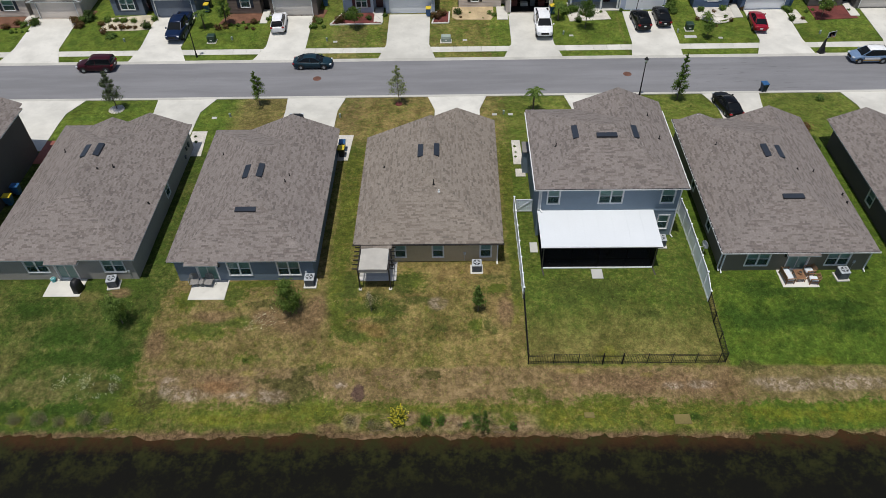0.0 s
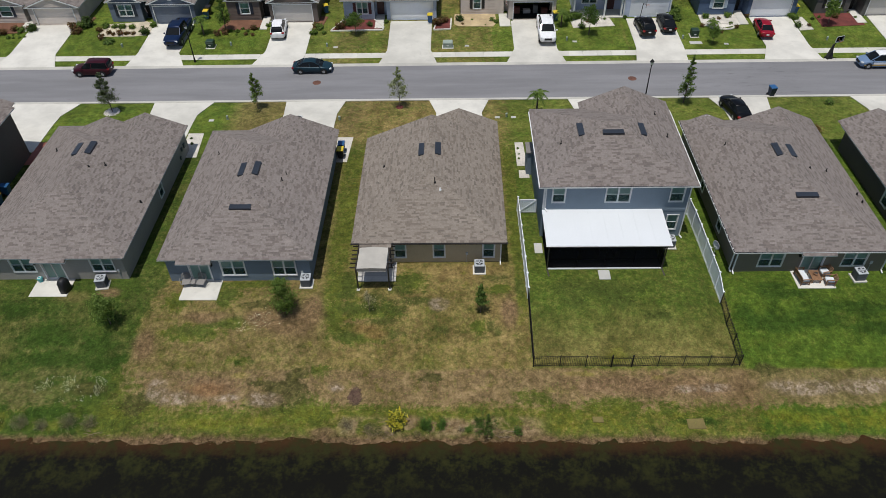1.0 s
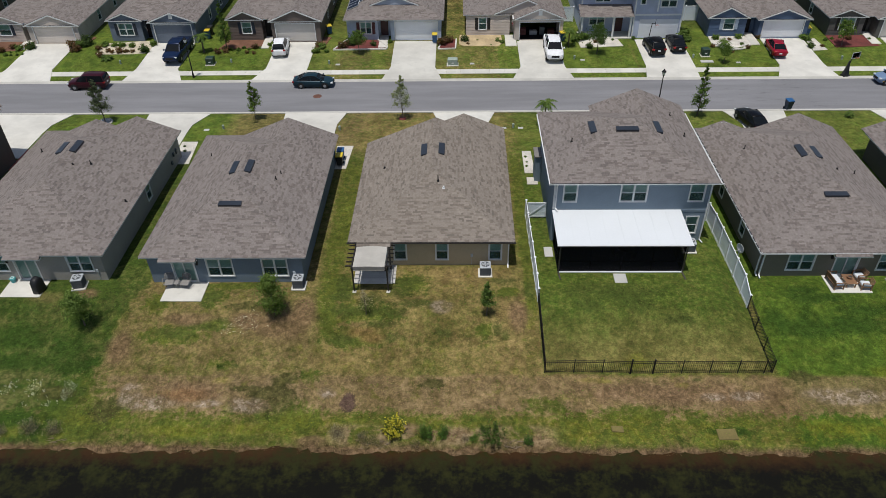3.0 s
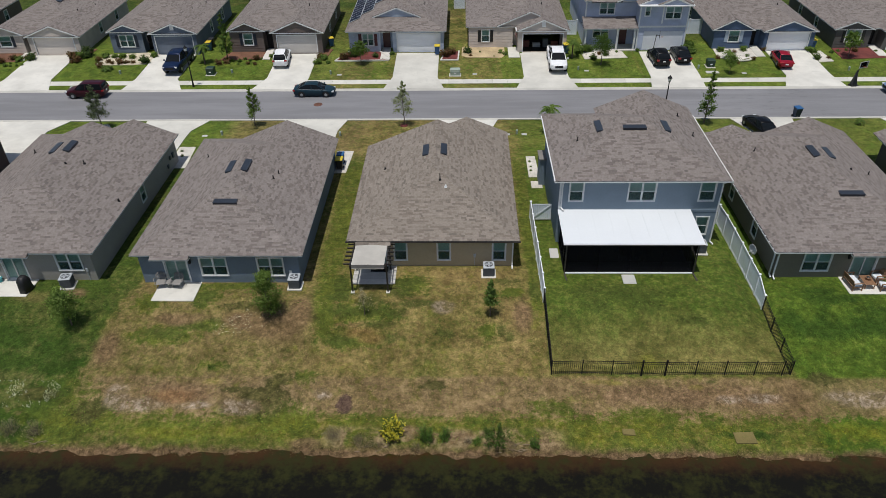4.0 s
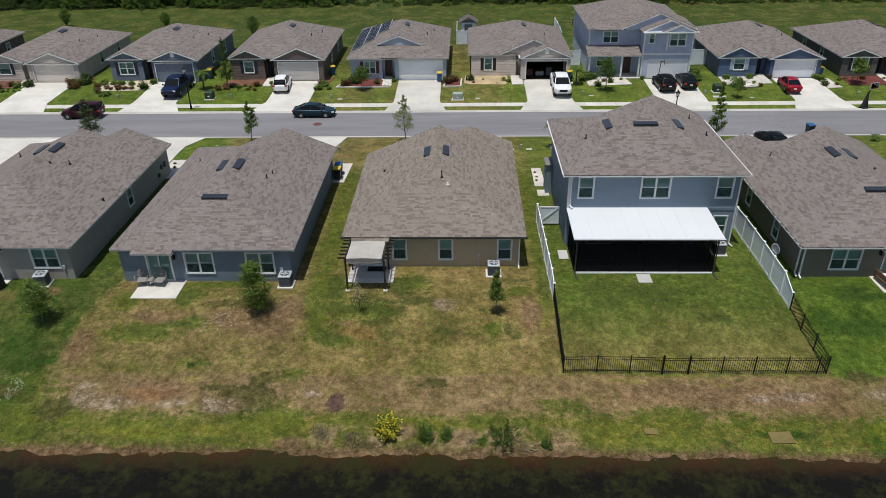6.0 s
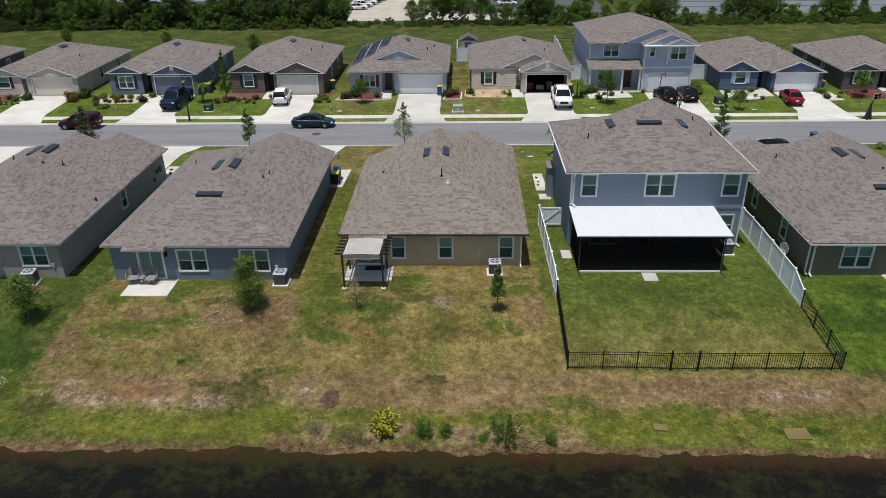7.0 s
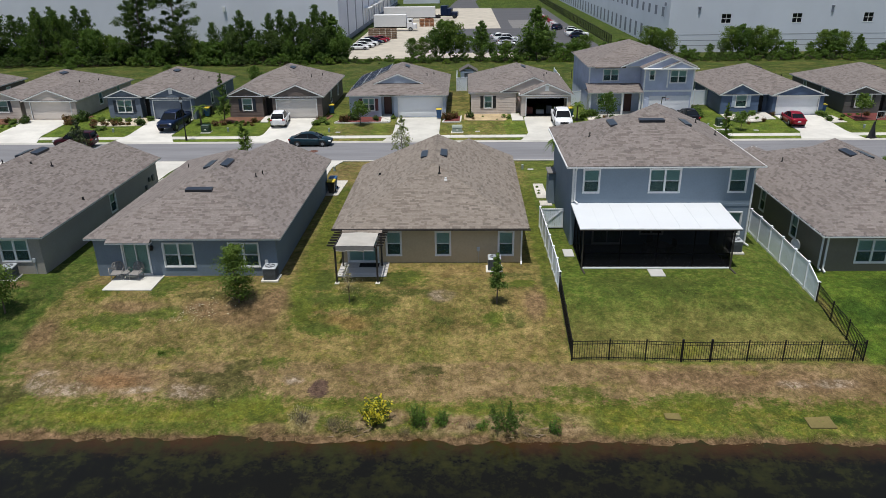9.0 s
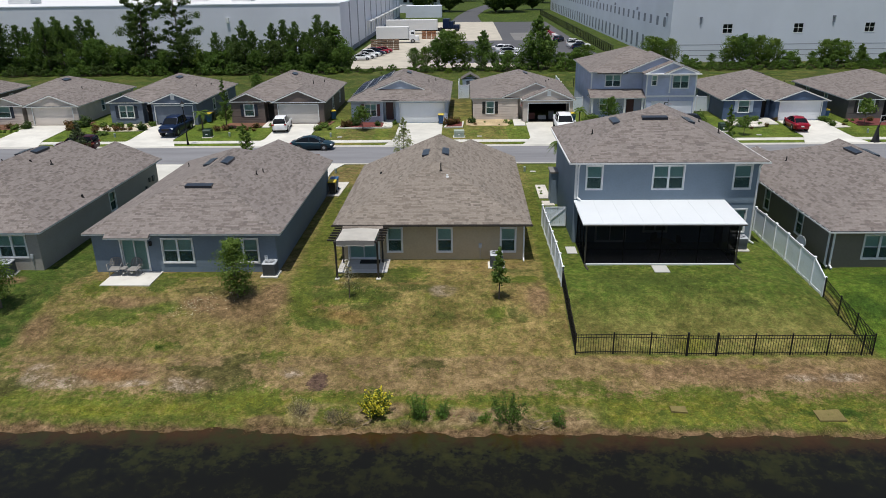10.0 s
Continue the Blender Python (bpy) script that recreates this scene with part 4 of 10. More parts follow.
def near_house(x0, x1, y0, y1, z, wall, label, fascia, seed, gables, windows, doors, side_l=(), side_r=(), notch=None, vents=(), pipes=(), gutters=None, hip1=True):
    """A one-storey house seen from its garden: eaves x0..x1, y0..y1 at z."""
    T = Thing("house", ((x0 + x1) / 2, (y0 + y1) / 2, 0), label, "house", "houses", world=True)
    a0, a1, b0, b1, wm = x0 + OV, x1 - OV, y0 + (OV if seed == 3 else OVB), y1 - OV, WALL[wall]
    t = 0.18
    for nm, ax, c, tt, p, q, holes in (("wall", "x", b0, t, a0, a1, [(w[0], w[1], w[2], w[3]) for w in windows] + [(d[0], d[1], 0, d[2]) for d in doors]),
                                       ("wall", "x", b1, -t, a0, a1, []),
                                       ("wall", "y", a0, t, b0 + t, b1 - t, side_l), ("wall", "y", a1, -t, b0 + t, b1 - t, side_r)):
        m = M()
        wall_with_openings(m, ax, c, tt, p, q, -0.3, z - 0.03, holes)
        T.part(nm, m, wm, None)
        s = -1 if tt > 0 else 1
        if ax == "x" and c == b0:
            for w in windows:
                sash_window(T, None, "x", c, -1, *w[:4], sashes=w[4])
            for d in doors:
                sliding_door(T, None, "x", c, -1, *d)
        for w in (side_l if (ax == "y" and c == a0) else side_r if (ax == "y" and c == a1) else ()):
            sash_window(T, None, "y", c, s, *w[:4])
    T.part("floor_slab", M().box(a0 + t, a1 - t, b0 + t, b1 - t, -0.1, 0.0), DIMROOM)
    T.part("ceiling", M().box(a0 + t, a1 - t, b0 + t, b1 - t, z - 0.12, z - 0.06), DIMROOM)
    main, lines = hip_faces(x0, x1, y0, y1, z, K, True, hip1)[:2]
    groups = [(main, lines)]
    for g in gables:
        groups.append(gable(T, g[0], g[1], g[2], y1 - g[1] if hip1 else y1 - 0.1, z + 0.003, g[4] if len(g) > 4 else K, wm, WHITE, 1, over=0.3, y_eave=y1 if hip1 else None))
        for cx in (x0, x1):
            if abs(abs(cx - g[0]) - g[1]) < 0.3:
                groups[0] = (main, trim_hip(groups[0][1], (cx, y1, z), 2 * g[1] / (x1 - x0)))
    rects = [(x0, x1, y0, y1, z)]
    if notch:
        n0, n1, d = notch
        zz = z - K * d
        groups.append(([[(n0, y0 - d, zz), (n1, y0 - d, zz), (n1, y0 + 0.02, z + 0.01), (n0, y0 + 0.02, z + 0.01)]], []))
        rects.append((n0, n1, y0 - d, y0 - 0.04, zz))
    r = roof(T, groups, fascia, seed=seed, rects=rects, single=seed == 3, material=SHINGLE_WARM if seed == 3 else None)
    roof_vents(T, r, vents, pipes)
    gm = FASCIA_DARK if seed == 3 else WHITE
    for side in gutters or ():
        if side == "back":
            gutter(T, r, x0 - 0.1, x1 + 0.1, y0 - 0.14, y0 - 0.03, z, gm, BLACK)
        elif side == "left":
            gutter(T, r, x0 - 0.14, x0 - 0.03, y0 - 0.03, y1, z, gm, BLACK)
        else:
            gutter(T, r, x1 + 0.03, x1 + 0.14, y0 - 0.03, y1, z, gm)
    return T


def rz(xc, half, z, x):
    return z + K * (half - abs(x - xc))


H1 = near_house(-37.0, -24.95, 38.15, 56.0, 2.5, "greige", "greige one-storey house with a brown-grey hipped shingle roof", WHITE, 1,
                [(-28.45, 3.5, 55.6, 50.5), (-31.4, 4.55, 54.3, 51.5)], [(-33.9, -32.2, 0.85, 2.2, 2), (-27.75, -26.1, 0.85, 2.2, 2)], [(-31.6, -30.1, 2.03)],
                side_r=[(47.4, 48.2, 0.75, 2.05)], notch=(-31.9, -29.3, 0.32), vents=[(-31.75, 49.1, rz(-30.98, 6.02, 2.5, -31.75), "left"), (-30.6, 49.1, rz(-30.98, 6.02, 2.5, -30.6), "right")],
                pipes=[(-34.5, 50.5, 3.55), (-29.0, 47.5, 4.2), (-30.0, 46.8, 4.55, 0.14), (-25.5, 44.4, 2.72, 0.2)])
H2 = near_house(-22.3, -10.75, 37.9, 55.0, 2.5, "slate", "slate-blue one-storey house with a brown-grey hipped shingle roof", WHITE, 2,
                [(-14.9, 4.15, 54.7, 49.0)], [(-17.80, -16.05, 0.62, 2.05, 2), (-13.9, -12.2, 0.62, 2.05, 2)], [(-20.25, -18.75, 2.03)],
                side_r=[], notch=(-20.9, -18.3, 0.32), vents=[(-17.25, 46.2, 4.56, "left"), (-16.1, 46.2, 4.68, "right"), (-16.6, 41.95, 2.5 + K * 4.0, "back")],
                pipes=[(-20.4, 50.2, 3.25), (-13.9, 46.6, 3.75), (-14.1, 45.7, 3.85)])
H3 = near_house(-8.0, 3.75, 39.76, 53.75, 2.4, "tan", "tan one-storey house with dark fascia and a brown-grey shingle roof", FASCIA_DARK, 3,
                [(0.25, 3.5, 56.0, 49.0)], [(-4.83, -3.98, 0.52, 2.0, 1), (-1.82, -0.97, 0.52, 2.0, 1), (2.0, 2.85, 0.52, 2.0, 1)], [(-7.2, -5.4, 2.03)],
                notch=(-7.4, -5.0, 0.34), vents=[(-2.9, 48.9, 4.47, "left"), (-1.55, 48.9, 4.56, "right")],
                pipes=[(-1.72, 44.6, 4.39, 0.5), (-1.30, 44.0, 4.14, 0.14, 1), (-6.05, 48.3, 3.2, 0.12)], gutters=["back"], hip1=False)
H5 = near_house(20.6, 32.5, 38.6, 56.2, 2.35, "olive", "olive-brown one-storey house with white gutters and a shingle roof", WHITE, 5,
                [(29.2, 3.3, 56.0, 50.0), (22.75, 2.15, 55.6, 52.0)], [(22.75, 24.5, 0.55, 1.95, 2), (29.0, 30.7, 0.55, 1.95, 2)], [(26.0, 27.55, 2.0)],
                side_l=[(42.75, 43.6, 0.5, 1.9), (47.95, 48.75, 0.5, 1.9)], notch=(25.5, 28.0, 0.32), vents=[(26.15, 48.3, 4.6, "left"), (27.3, 48.3, 4.45, "right"), (26.8, 42.95, 2.35 + K * 4.35, "back")],
                pipes=[(22.98, 50.9, 3.32), (28.34, 46.5, 4.05, 0.14), (30.05, 47.0, 3.35), (31.95, 44.9, 2.57, 0.2), (31.95, 43.9, 2.57, 0.2)], gutters=["back", "left"])
H6 = near_house(34.9, 46.5, 38.4, 55.2, 2.4, "brown", "dark brown one-storey house with a shingle roof", WHITE, 6,
                [(38.0, 3.1, 55.6, 50.0)], [], [], side_l=[(45.5, 46.4, 0.6, 2.0)], vents=[], pipes=[(40.0, 52.0, 4.4)])
H0 = near_house(-51.8, -39.85, 43.0, 55.3, 5.0, "brown", "dark brown two-storey house with a shingle roof", WHITE, 7, [(-43.5, 3.3, 55.8, 50.0)], [], [], vents=[], pipes=[])
for TT, x, y, zz in ((H3, 3.36, 40.0, 2.3), (H5, 20.98, 38.85, 2.3), (H5, 20.82, 39.1, 2.3), (H5, 32.2, 38.85, 2.3)):
    downspout(TT, x, y, zz, -1)


ROOFGREY = plain("grey_bay_roof", (0.2, 0.19, 0.18), 0.8)


# ---- the two-storey house with its screened porch and fenced garden ----
def two_storey():
    x0, x1, y0, y1, z = 6.35, 18.3, 42.75, 53.25, 5.34
    T = Thing("house", (12.3, 48.6, 0), "blue-grey two-storey house with a brown-grey hipped shingle roof", "house", "houses", world=True)
    wm, t = WALL["bluegrey"], 0.18
    a0, a1, b0, b1 = x0 + OV, x1 - OV, y0 + OVB, y1 - OV
    wins = [(7.40, 8.33, 3.56, 5.01, 1), (11.50, 13.34, 3.56, 5.01, 2), (16.44, 17.45, 3.56, 5.01, 1), (16.62, 17.45, 0.72, 2.17, 1), (11.2, 12.6, 0.75, 2.2, 2)]
    door = (8.2, 10.0, 2.05)
    for ax, c, tt, p, q, holes in (("x", b0, t, a0, a1, [w[:4] for w in wins] + [(door[0], door[1], 0, door[2])]), ("x", b1, -t, a0, a1, []),
                                   ("y", a0, t, b0 + t, b1 - t, []), ("y", a1, -t, b0 + t, b1 - t, [])):
        m = M()
        wall_with_openings(m, ax, c, tt, p, q, -0.3, z - 0.03, holes)
        T.part("wall", m, wm)
    for w in wins:
        sash_window(T, None, "x", b0, -1, *w[:4], sashes=w[4])
    sliding_door(T, None, "x", b0, -1, *door)
    T.part("corner_board", M().box(a0 - 0.03, a0 + 0.1, b0 - 0.03, b0 + 0.1, 2.9, z - 0.1), WHITE, None, "white corner board")
    T.part("band_board", M().box(a0, a1, b0 - 0.025, b0 - 0.003, 2.62, 2.8), wm)
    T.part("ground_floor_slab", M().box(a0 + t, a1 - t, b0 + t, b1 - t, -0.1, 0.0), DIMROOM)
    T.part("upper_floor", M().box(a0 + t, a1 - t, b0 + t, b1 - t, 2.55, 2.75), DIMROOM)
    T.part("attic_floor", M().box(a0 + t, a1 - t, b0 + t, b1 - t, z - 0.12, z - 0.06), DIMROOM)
    main, lines = hip_wide_faces(x0, x1, y0, y1 + 0.35, z, K)[:2]
    groups = [(main, lines), gable(T, 14.5, 3.8, 54.35, y1 + 0.35 - 3.8, z + 0.003, K, wm, WHITE, 1, y_eave=y1 + 0.35)]
    groups[0] = (main, trim_hip(lines, (x1, y1 + 0.35, z), 7.6 / (y1 + 0.35 - y0)))
    T.part("front_wing", M().box(11.05, a1, b1 + 0.01, 54.4, -0.3, z - 0.03), wm)
    r = roof(T, groups, WHITE, seed=4, rects=[(x0, x1, y0, y1 + 0.35, z)])
    roof_vents(T, r, [(9.9, 48.15, z + K * 3.53, "left"), (12.3, 47.2, z + K * 4.42, "back"), (14.77, 48.1, z + K * 3.53, "right")],
               [(8.3, 47.2, z + 0.8), (16.6, 51.5, z + 0.7), (17.0, 48.4, z + 0.55)])
    gutter(T, r, x0 - 0.12, x1 + 0.12, y0 - 0.14, y0 - 0.03, z, WHITE, BLACK)
    gutter(T, r, x1 + 0.03, x1 + 0.12, y0 - 0.03, y1, z, WHITE)
    gutter(T, r, x0 - 0.12, x0 - 0.03, y0 - 0.03, y1, z, WHITE)
    for xx, zb in ((a0 + 0.16, 2.98), (a1 - 0.05, 0.1)):
        m = M().beam((xx, y0 - 0.1, z - 0.1), (xx, b0 - 0.06, z - 0.4), 0.08, 0.09)
        m.box(xx - 0.045, xx + 0.045, b0 - 0.1, b0 - 0.02, zb, z - 0.36)
        m.beam((xx, b0 - 0.06, zb + 0.02), (xx + 0.15, b0 - 0.38, zb - 0.04), 0.09, 0.08)
        T.part("downspout", m, WHITE, None, "white downspout")
    T.part("side_bay", M().box(6.2, a0, 51.3, 52.7, -0.2, 2.35), wm)
    T.part("bay_roof", M().box(6.1, a0, 51.2, 52.8, 2.35, 2.45), ROOFGREY)


two_storey()


def screen_porch():
    T = Thing("screened_porch", (11.4, 41.2, 0), "porch with a white insulated metal roof and black screen walls", "porch", world=True)
    x0, x1, y0, y1 = 6.98, 15.66, 39.32, 43.0
    n = 8
    slab6 = [(0, 3, 2, 1), (4, 5, 6, 7), (0, 1, 5, 4), (1, 2, 6, 5), (2, 3, 7, 6), (3, 0, 4, 7)]
    r0, r1, ya, yb, za, zb = 6.66, 16.02, 39.02, 43.0, 2.64, 2.84
    proof = T.part("porch_roof", M().add([(r0, ya, za - 0.07), (r1, ya, za - 0.07), (r1, yb, zb - 0.07), (r0, yb, zb - 0.07), (r0, ya, za), (r1, ya, za), (r1, yb, zb), (r0, yb, zb)], slab6), PORCHWHITE, None, "bright white insulated roof panels")
    for i in range(n):
        a, b = r0 + 0.02 + (r1 - r0 - 0.04) * i / n + 0.006, r0 + 0.02 + (r1 - r0 - 0.04) * (i + 1) / n - 0.006
        T.part("roof_panel", M().add([(a, ya + 0.02, za), (b, ya + 0.02, za), (b, yb - 0.01, zb), (a, yb - 0.01, zb), (a, ya + 0.02, za + 0.012), (b, ya + 0.02, za + 0.012), (b, yb - 0.01, zb + 0.012), (a, yb - 0.01, zb + 0.012)], slab6), PORCHWHITE, proof)
    T.part("gutter", M().box(r0 - 0.02, r1 + 0.02, ya - 0.07, ya - 0.004, za - 0.06, za - 0.005), WHITE, proof, "white gutter on the porch edge")
    T.part("gutter_lip", M().box(r0, r1, ya - 0.075, ya + 0.05, za - 0.12, za - 0.062), FASCIA_DARK, proof)
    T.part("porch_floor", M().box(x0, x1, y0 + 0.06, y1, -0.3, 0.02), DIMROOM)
    T.part("curb", M().box(x0 - 0.08, x1 + 0.08, y0 - 0.10, y0 + 0.05, -0.35, 0.06), PORCHWHITE, None, "pale concrete kerb under the screen")
    for i in range(5):
        x = x0 + (x1 - x0) * i / 4
        T.part("post", M().box(x - 0.03, x + 0.03, y0 + 0.01, y0 + 0.06, 0.05, 2.57), BLACK)
    for y in (y0 + 1.2, y0 + 2.4, y1 - 0.06):
        for x in (x0, x1):
            T.part("post", M().box(x - 0.03, x + 0.03, y - 0.03, y + 0.03, -0.05, 2.58 + 0.05 * (y - y0)), BLACK)
    T.part("rail", M().box(x0, x1, y0 + 0.01, y0 + 0.05, 0.9, 0.95), BLACK)
    T.part("top_beam", M().box(x0 - 0.04, x1 + 0.04, y0 - 0.05, y0 + 0.05, 2.42, 2.56), BLACK)
    for i in range(4):
        a, b = x0 + (x1 - x0) * i / 4, x0 + (x1 - x0) * (i + 1) / 4
        T.part("screen_panel", M().add([(a, y0, 0.05), (b, y0, 0.05), (b, y0, 2.5), (a, y0, 2.5)], [(0, 1, 2, 3)]), POOLSCREEN, None, "fine black screen")
    for x in (x0, x1):
        for a, b in ((y0, y0 + 1.2), (y0 + 1.2, y0 + 2.4), (y0 + 2.4, y1)):
            T.part("screen_panel", M().add([(x, a, -0.05), (x, b, -0.05), (x, b, 2.58 + 0.05 * (b - y0)), (x, a, 2.58 + 0.05 * (a - y0))], [(0, 1, 2, 3)]), POOLSCREEN, None, "fine black screen")
    for x in (x0 - 0.06, x1 + 0.06):
        d = M().box(x - 0.04, x + 0.04, y0 - 0.14, y0 - 0.06, -0.1, 2.55)
        d.beam((x, y0 - 0.1, 0.02), (x + 0.08, y0 - 0.85, -0.02), 0.1, 0.09)
        T.part("downspout", d, FASCIA_DARK, None, "dark grey downspout with a kicked-out foot")
    T.part("side_sill", M().beam((x0 - 0.03, y0, -0.06), (x0 - 0.03, y1, -0.02), 0.1, 0.1), BLACK)


PORCHWHITE = plain("white_coated_metal", (0.67, 0.70, 0.73), 0.4, var=0.03, big=0.3, bump=0)
screen_porch()


def patio_furniture_in_porch():
    T = Thing("patio_table", (12.0, 41.2, 0.02), "dim dark round patio table under the porch", "table")
    T.part("tabletop", M().tube((0, 0, 0.7), (0, 0, 0.74), 0.6, n=20), DARKBROWN)
    T.part("pedestal", M().tube((0, 0, 0), (0, 0, 0.7), 0.06), DARKBROWN)
    for k in range(4):
        c = Thing("patio_chair", (0, 0, 0), "dim dark metal chair at the porch table", "chair", "porch chairs")
        for sx in (-1, 1):
            for sy in (-1, 1):
                c.part("leg", M().tube((sx * 0.2, sy * 0.2, 0), (sx * 0.2, sy * 0.2, 0.44), 0.02, n=6), DARKBROWN)
        c.part("seat", M().bev(-0.23, 0.23, -0.23, 0.23, 0.42, 0.47, 0.02), DARKBROWN)
        c.part("backrest", M().bev(-0.23, 0.23, 0.2, 0.24, 0.47, 0.95, 0.01), DARKBROWN)
        a = 90 * k + 20
        c.ob.matrix_basis = pose(12.0 + math.sin(radians(-a)) * 0.85, 41.2 + math.cos(radians(-a)) * 0.85, 0.02, 0, 0, a)


patio_furniture_in_porch()


def privacy_fence(name, pts, tops, label):
    """White vinyl fence through pts (x, y); tops: height of each post over the ground."""
    cx, cy = pts[0]
    T = Thing(name, (cx, cy, level(cy)), label, "fence", world=True)
    for i, (x, y) in enumerate(pts):
        g = ground_at(x, y)
        p = T.part("post", M().bev(x - 0.065, x + 0.065, y - 0.065, y + 0.065, g - 0.3, g + tops[i] + 0.06, 0.01), VINYL)
        T.part("post_cap", M().bev(x - 0.085, x + 0.085, y - 0.085, y + 0.085, g + tops[i] + 0.06, g + tops[i] + 0.12, 0.03), VINYL, p)
    for i in range(len(pts) - 1):
        (xa, ya), (xb, yb) = pts[i], pts[i + 1]
        ga, gb, ta, tb = ground_at(xa, ya), ground_at(xb, yb), tops[i], tops[i + 1]
        n = 11
        T.part("top_rail", M().beam((xa, ya, ga + ta - 0.02), (xb, yb, gb + tb - 0.02), 0.055, 0.12), VINYL)
        T.part("bottom_rail", M().beam((xa, ya, ga + 0.09), (xb, yb, gb + 0.09), 0.055, 0.14), VINYL)
        d = Vector((xb - xa, yb - ya, 0))
        s = Vector((d.y, -d.x, 0)).normalized() * 0.011
        for k in range(n):
            u0, u1 = (k + 0.02) / n, (k + 0.98) / n
            P = [(xa + d.x * u, ya + d.y * u) for u in (u0, u1)]
            zb = [ga + (gb - ga) * u + 0.1 for u in (u0, u1)]
            zt = [ga + ta + (gb + tb - ga - ta) * u - 0.05 for u in (u0, u1)]
            vs = [(P[q][0] + w * s.x, P[q][1] + w * s.y, zz[q]) for w in (-1, 1) for q, zz in ((0, zb), (1, zb), (1, zt), (0, zt))]
            b1 = M().add(vs, [(0, 1, 2, 3), (7, 6, 5, 4), (0, 4, 5, 1), (1, 5, 6, 2), (2, 6, 7, 3), (3, 7, 4, 0)])
            T.part("board", b1, VINYLPANEL)
    return T


VINYLPANEL = plain("white_vinyl_boards", (0.80, 0.87, 0.94), 0.4, var=0.06, big=0.9)
privacy_fence("white_fence", [(5.10, 46.3), (5.11, 44.5), (5.13, 42.7), (5.15, 40.9), (5.17, 39.1), (5.19, 37.4), (5.22, 36.2)], [1.45, 1.45, 1.45, 1.45, 1.45, 1.4, 1.1], "white vinyl privacy fence with posts, stepping down to the lawn")
privacy_fence("white_fence", [(19.3, 45.97), (19.42, 44.6), (19.45, 42.92), (19.48, 41.2), (19.52, 39.46), (19.54, 37.75), (19.56, 36.3)], [1.6, 1.72, 1.7, 1.68, 1.66, 1.66, 1.1], "white vinyl privacy fence beside the two-storey house")


def garden_gate():
    T = Thing("garden_gate", (5.2, 46.0, 0), "white vinyl garden gate between fence and house", "gate", world=True)
    fr = M().box(5.2, 6.65, 45.95, 46.0, 0.08, 0.2).box(5.2, 6.65, 45.95, 46.0, 1.35, 1.45).box(5.2, 5.3, 45.95, 46.0, 0.2, 1.35).box(6.55, 6.65, 45.95, 46.0, 0.2, 1.35)
    fr.beam((5.3, 45.94, 0.25), (6.55, 45.94, 1.35), 0.02, 0.09)
    g = T.part("gate_frame", fr, VINYL)
    for k in range(8):
        a = 5.3 + 1.25 * k / 8
        T.part("board", M().box(a + 0.004, a + 0.152, 45.965, 45.985, 0.2, 1.35), VINYLPANEL, g)


garden_gate()


def black_fence():
    T = Thing("black_metal_fence", (12.5, 30.9, -1.3), "black powder-coated metal picket fence round the lawn", "fence", world=True)
    run = [((5.22, 36.1), (5.25, 33.5)), ((5.25, 33.5), (5.27, 30.88)), ((19.56, 36.2), (19.52, 34.35)), ((19.52, 34.35), (19.57, 32.66)), ((19.57, 32.66), (19.6, 30.95))]
    xs = [5.27, 7.1, 8.9, 10.68, 12.1, 13.9, 15.65, 17.4, 19.05, 19.6]
    run += [((a, 30.88), (b, 30.88 + (0.07 if b > 19.3 else 0))) for a, b in zip(xs, xs[1:])]
    seen = set()
    pick = M().box(-0.009, 0.009, -0.009, 0.009, 0.0, 1.08).data("picket", BLACK)
    pm = M().bev(-0.03, 0.03, -0.03, 0.03, -0.3, 1.2, 0.008).data("post", BLACK)
    pw = M().bev(-0.05, 0.05, -0.05, 0.05, -0.3, 1.26, 0.012).data("post", BLACK)
    for (xa, ya), (xb, yb) in run:
        for x, y in ((xa, ya), (xb, yb)):
            if (round(x, 1), round(y, 1)) not in seen:
                seen.add((round(x, 1), round(y, 1)))
                o = new("post", pw if x in (10.68, 12.1) else pm)
                o.parent, o.location = T.ob, (x - 12.5, y - 30.9, ground_at(x, y) + 1.3)
        ga, gb = ground_at(xa, ya), ground_at(xb, yb)
        for h in (0.12, 0.93, 1.08):
            T.part("rail", M().beam((xa, ya, ga + h), (xb, yb, gb + h), 0.022, 0.026), BLACK)
        n = int(math.hypot(xb - xa, yb - ya) / 0.118)
        for k in range(1, n):
            u = k / n
            o = new("picket", pick)
            o.parent, o.location = T.ob, (xa + (xb - xa) * u - 12.5, ya + (yb - ya) * u - 30.9, ga + (gb - ga) * u + 1.34)


black_fence()


# ---- garden things ----
def outline(name, x0, x1, y0, y1, label, z=0.0, th=0.3, material=None):
    return solo(name, M().bev(x0, x1, y0, y1, z - th, z, 0.015), material or CONCRETE, label, "patio slab")


outline("patio_slab", -20.85, -17.98, 36.15, 38.25, "pale concrete patio slab behind the slate-blue house", 0.035)
outline("patio_slab", -32.4, -29.5, 36.57, 38.5, "weathered concrete patio slab behind the greige house", 0.03)
outline("patio_slab", 25.4, 28.2, 37.05, 38.95, "pale concrete patio slab behind the olive house", 0.03)
STONE = concrete_material("grey_stone", (0.46, 0.46, 0.45))
outline("stepping_slab", 10.8, 11.68, 38.1, 39.1, "grey concrete stepping slab at the porch screen", 0.03, 0.2, STONE)
outline("stepping_slab", 6.15, 6.78, 41.05, 42.2, "grey concrete slab beside the two-storey house", 0.03, 0.2, STONE)


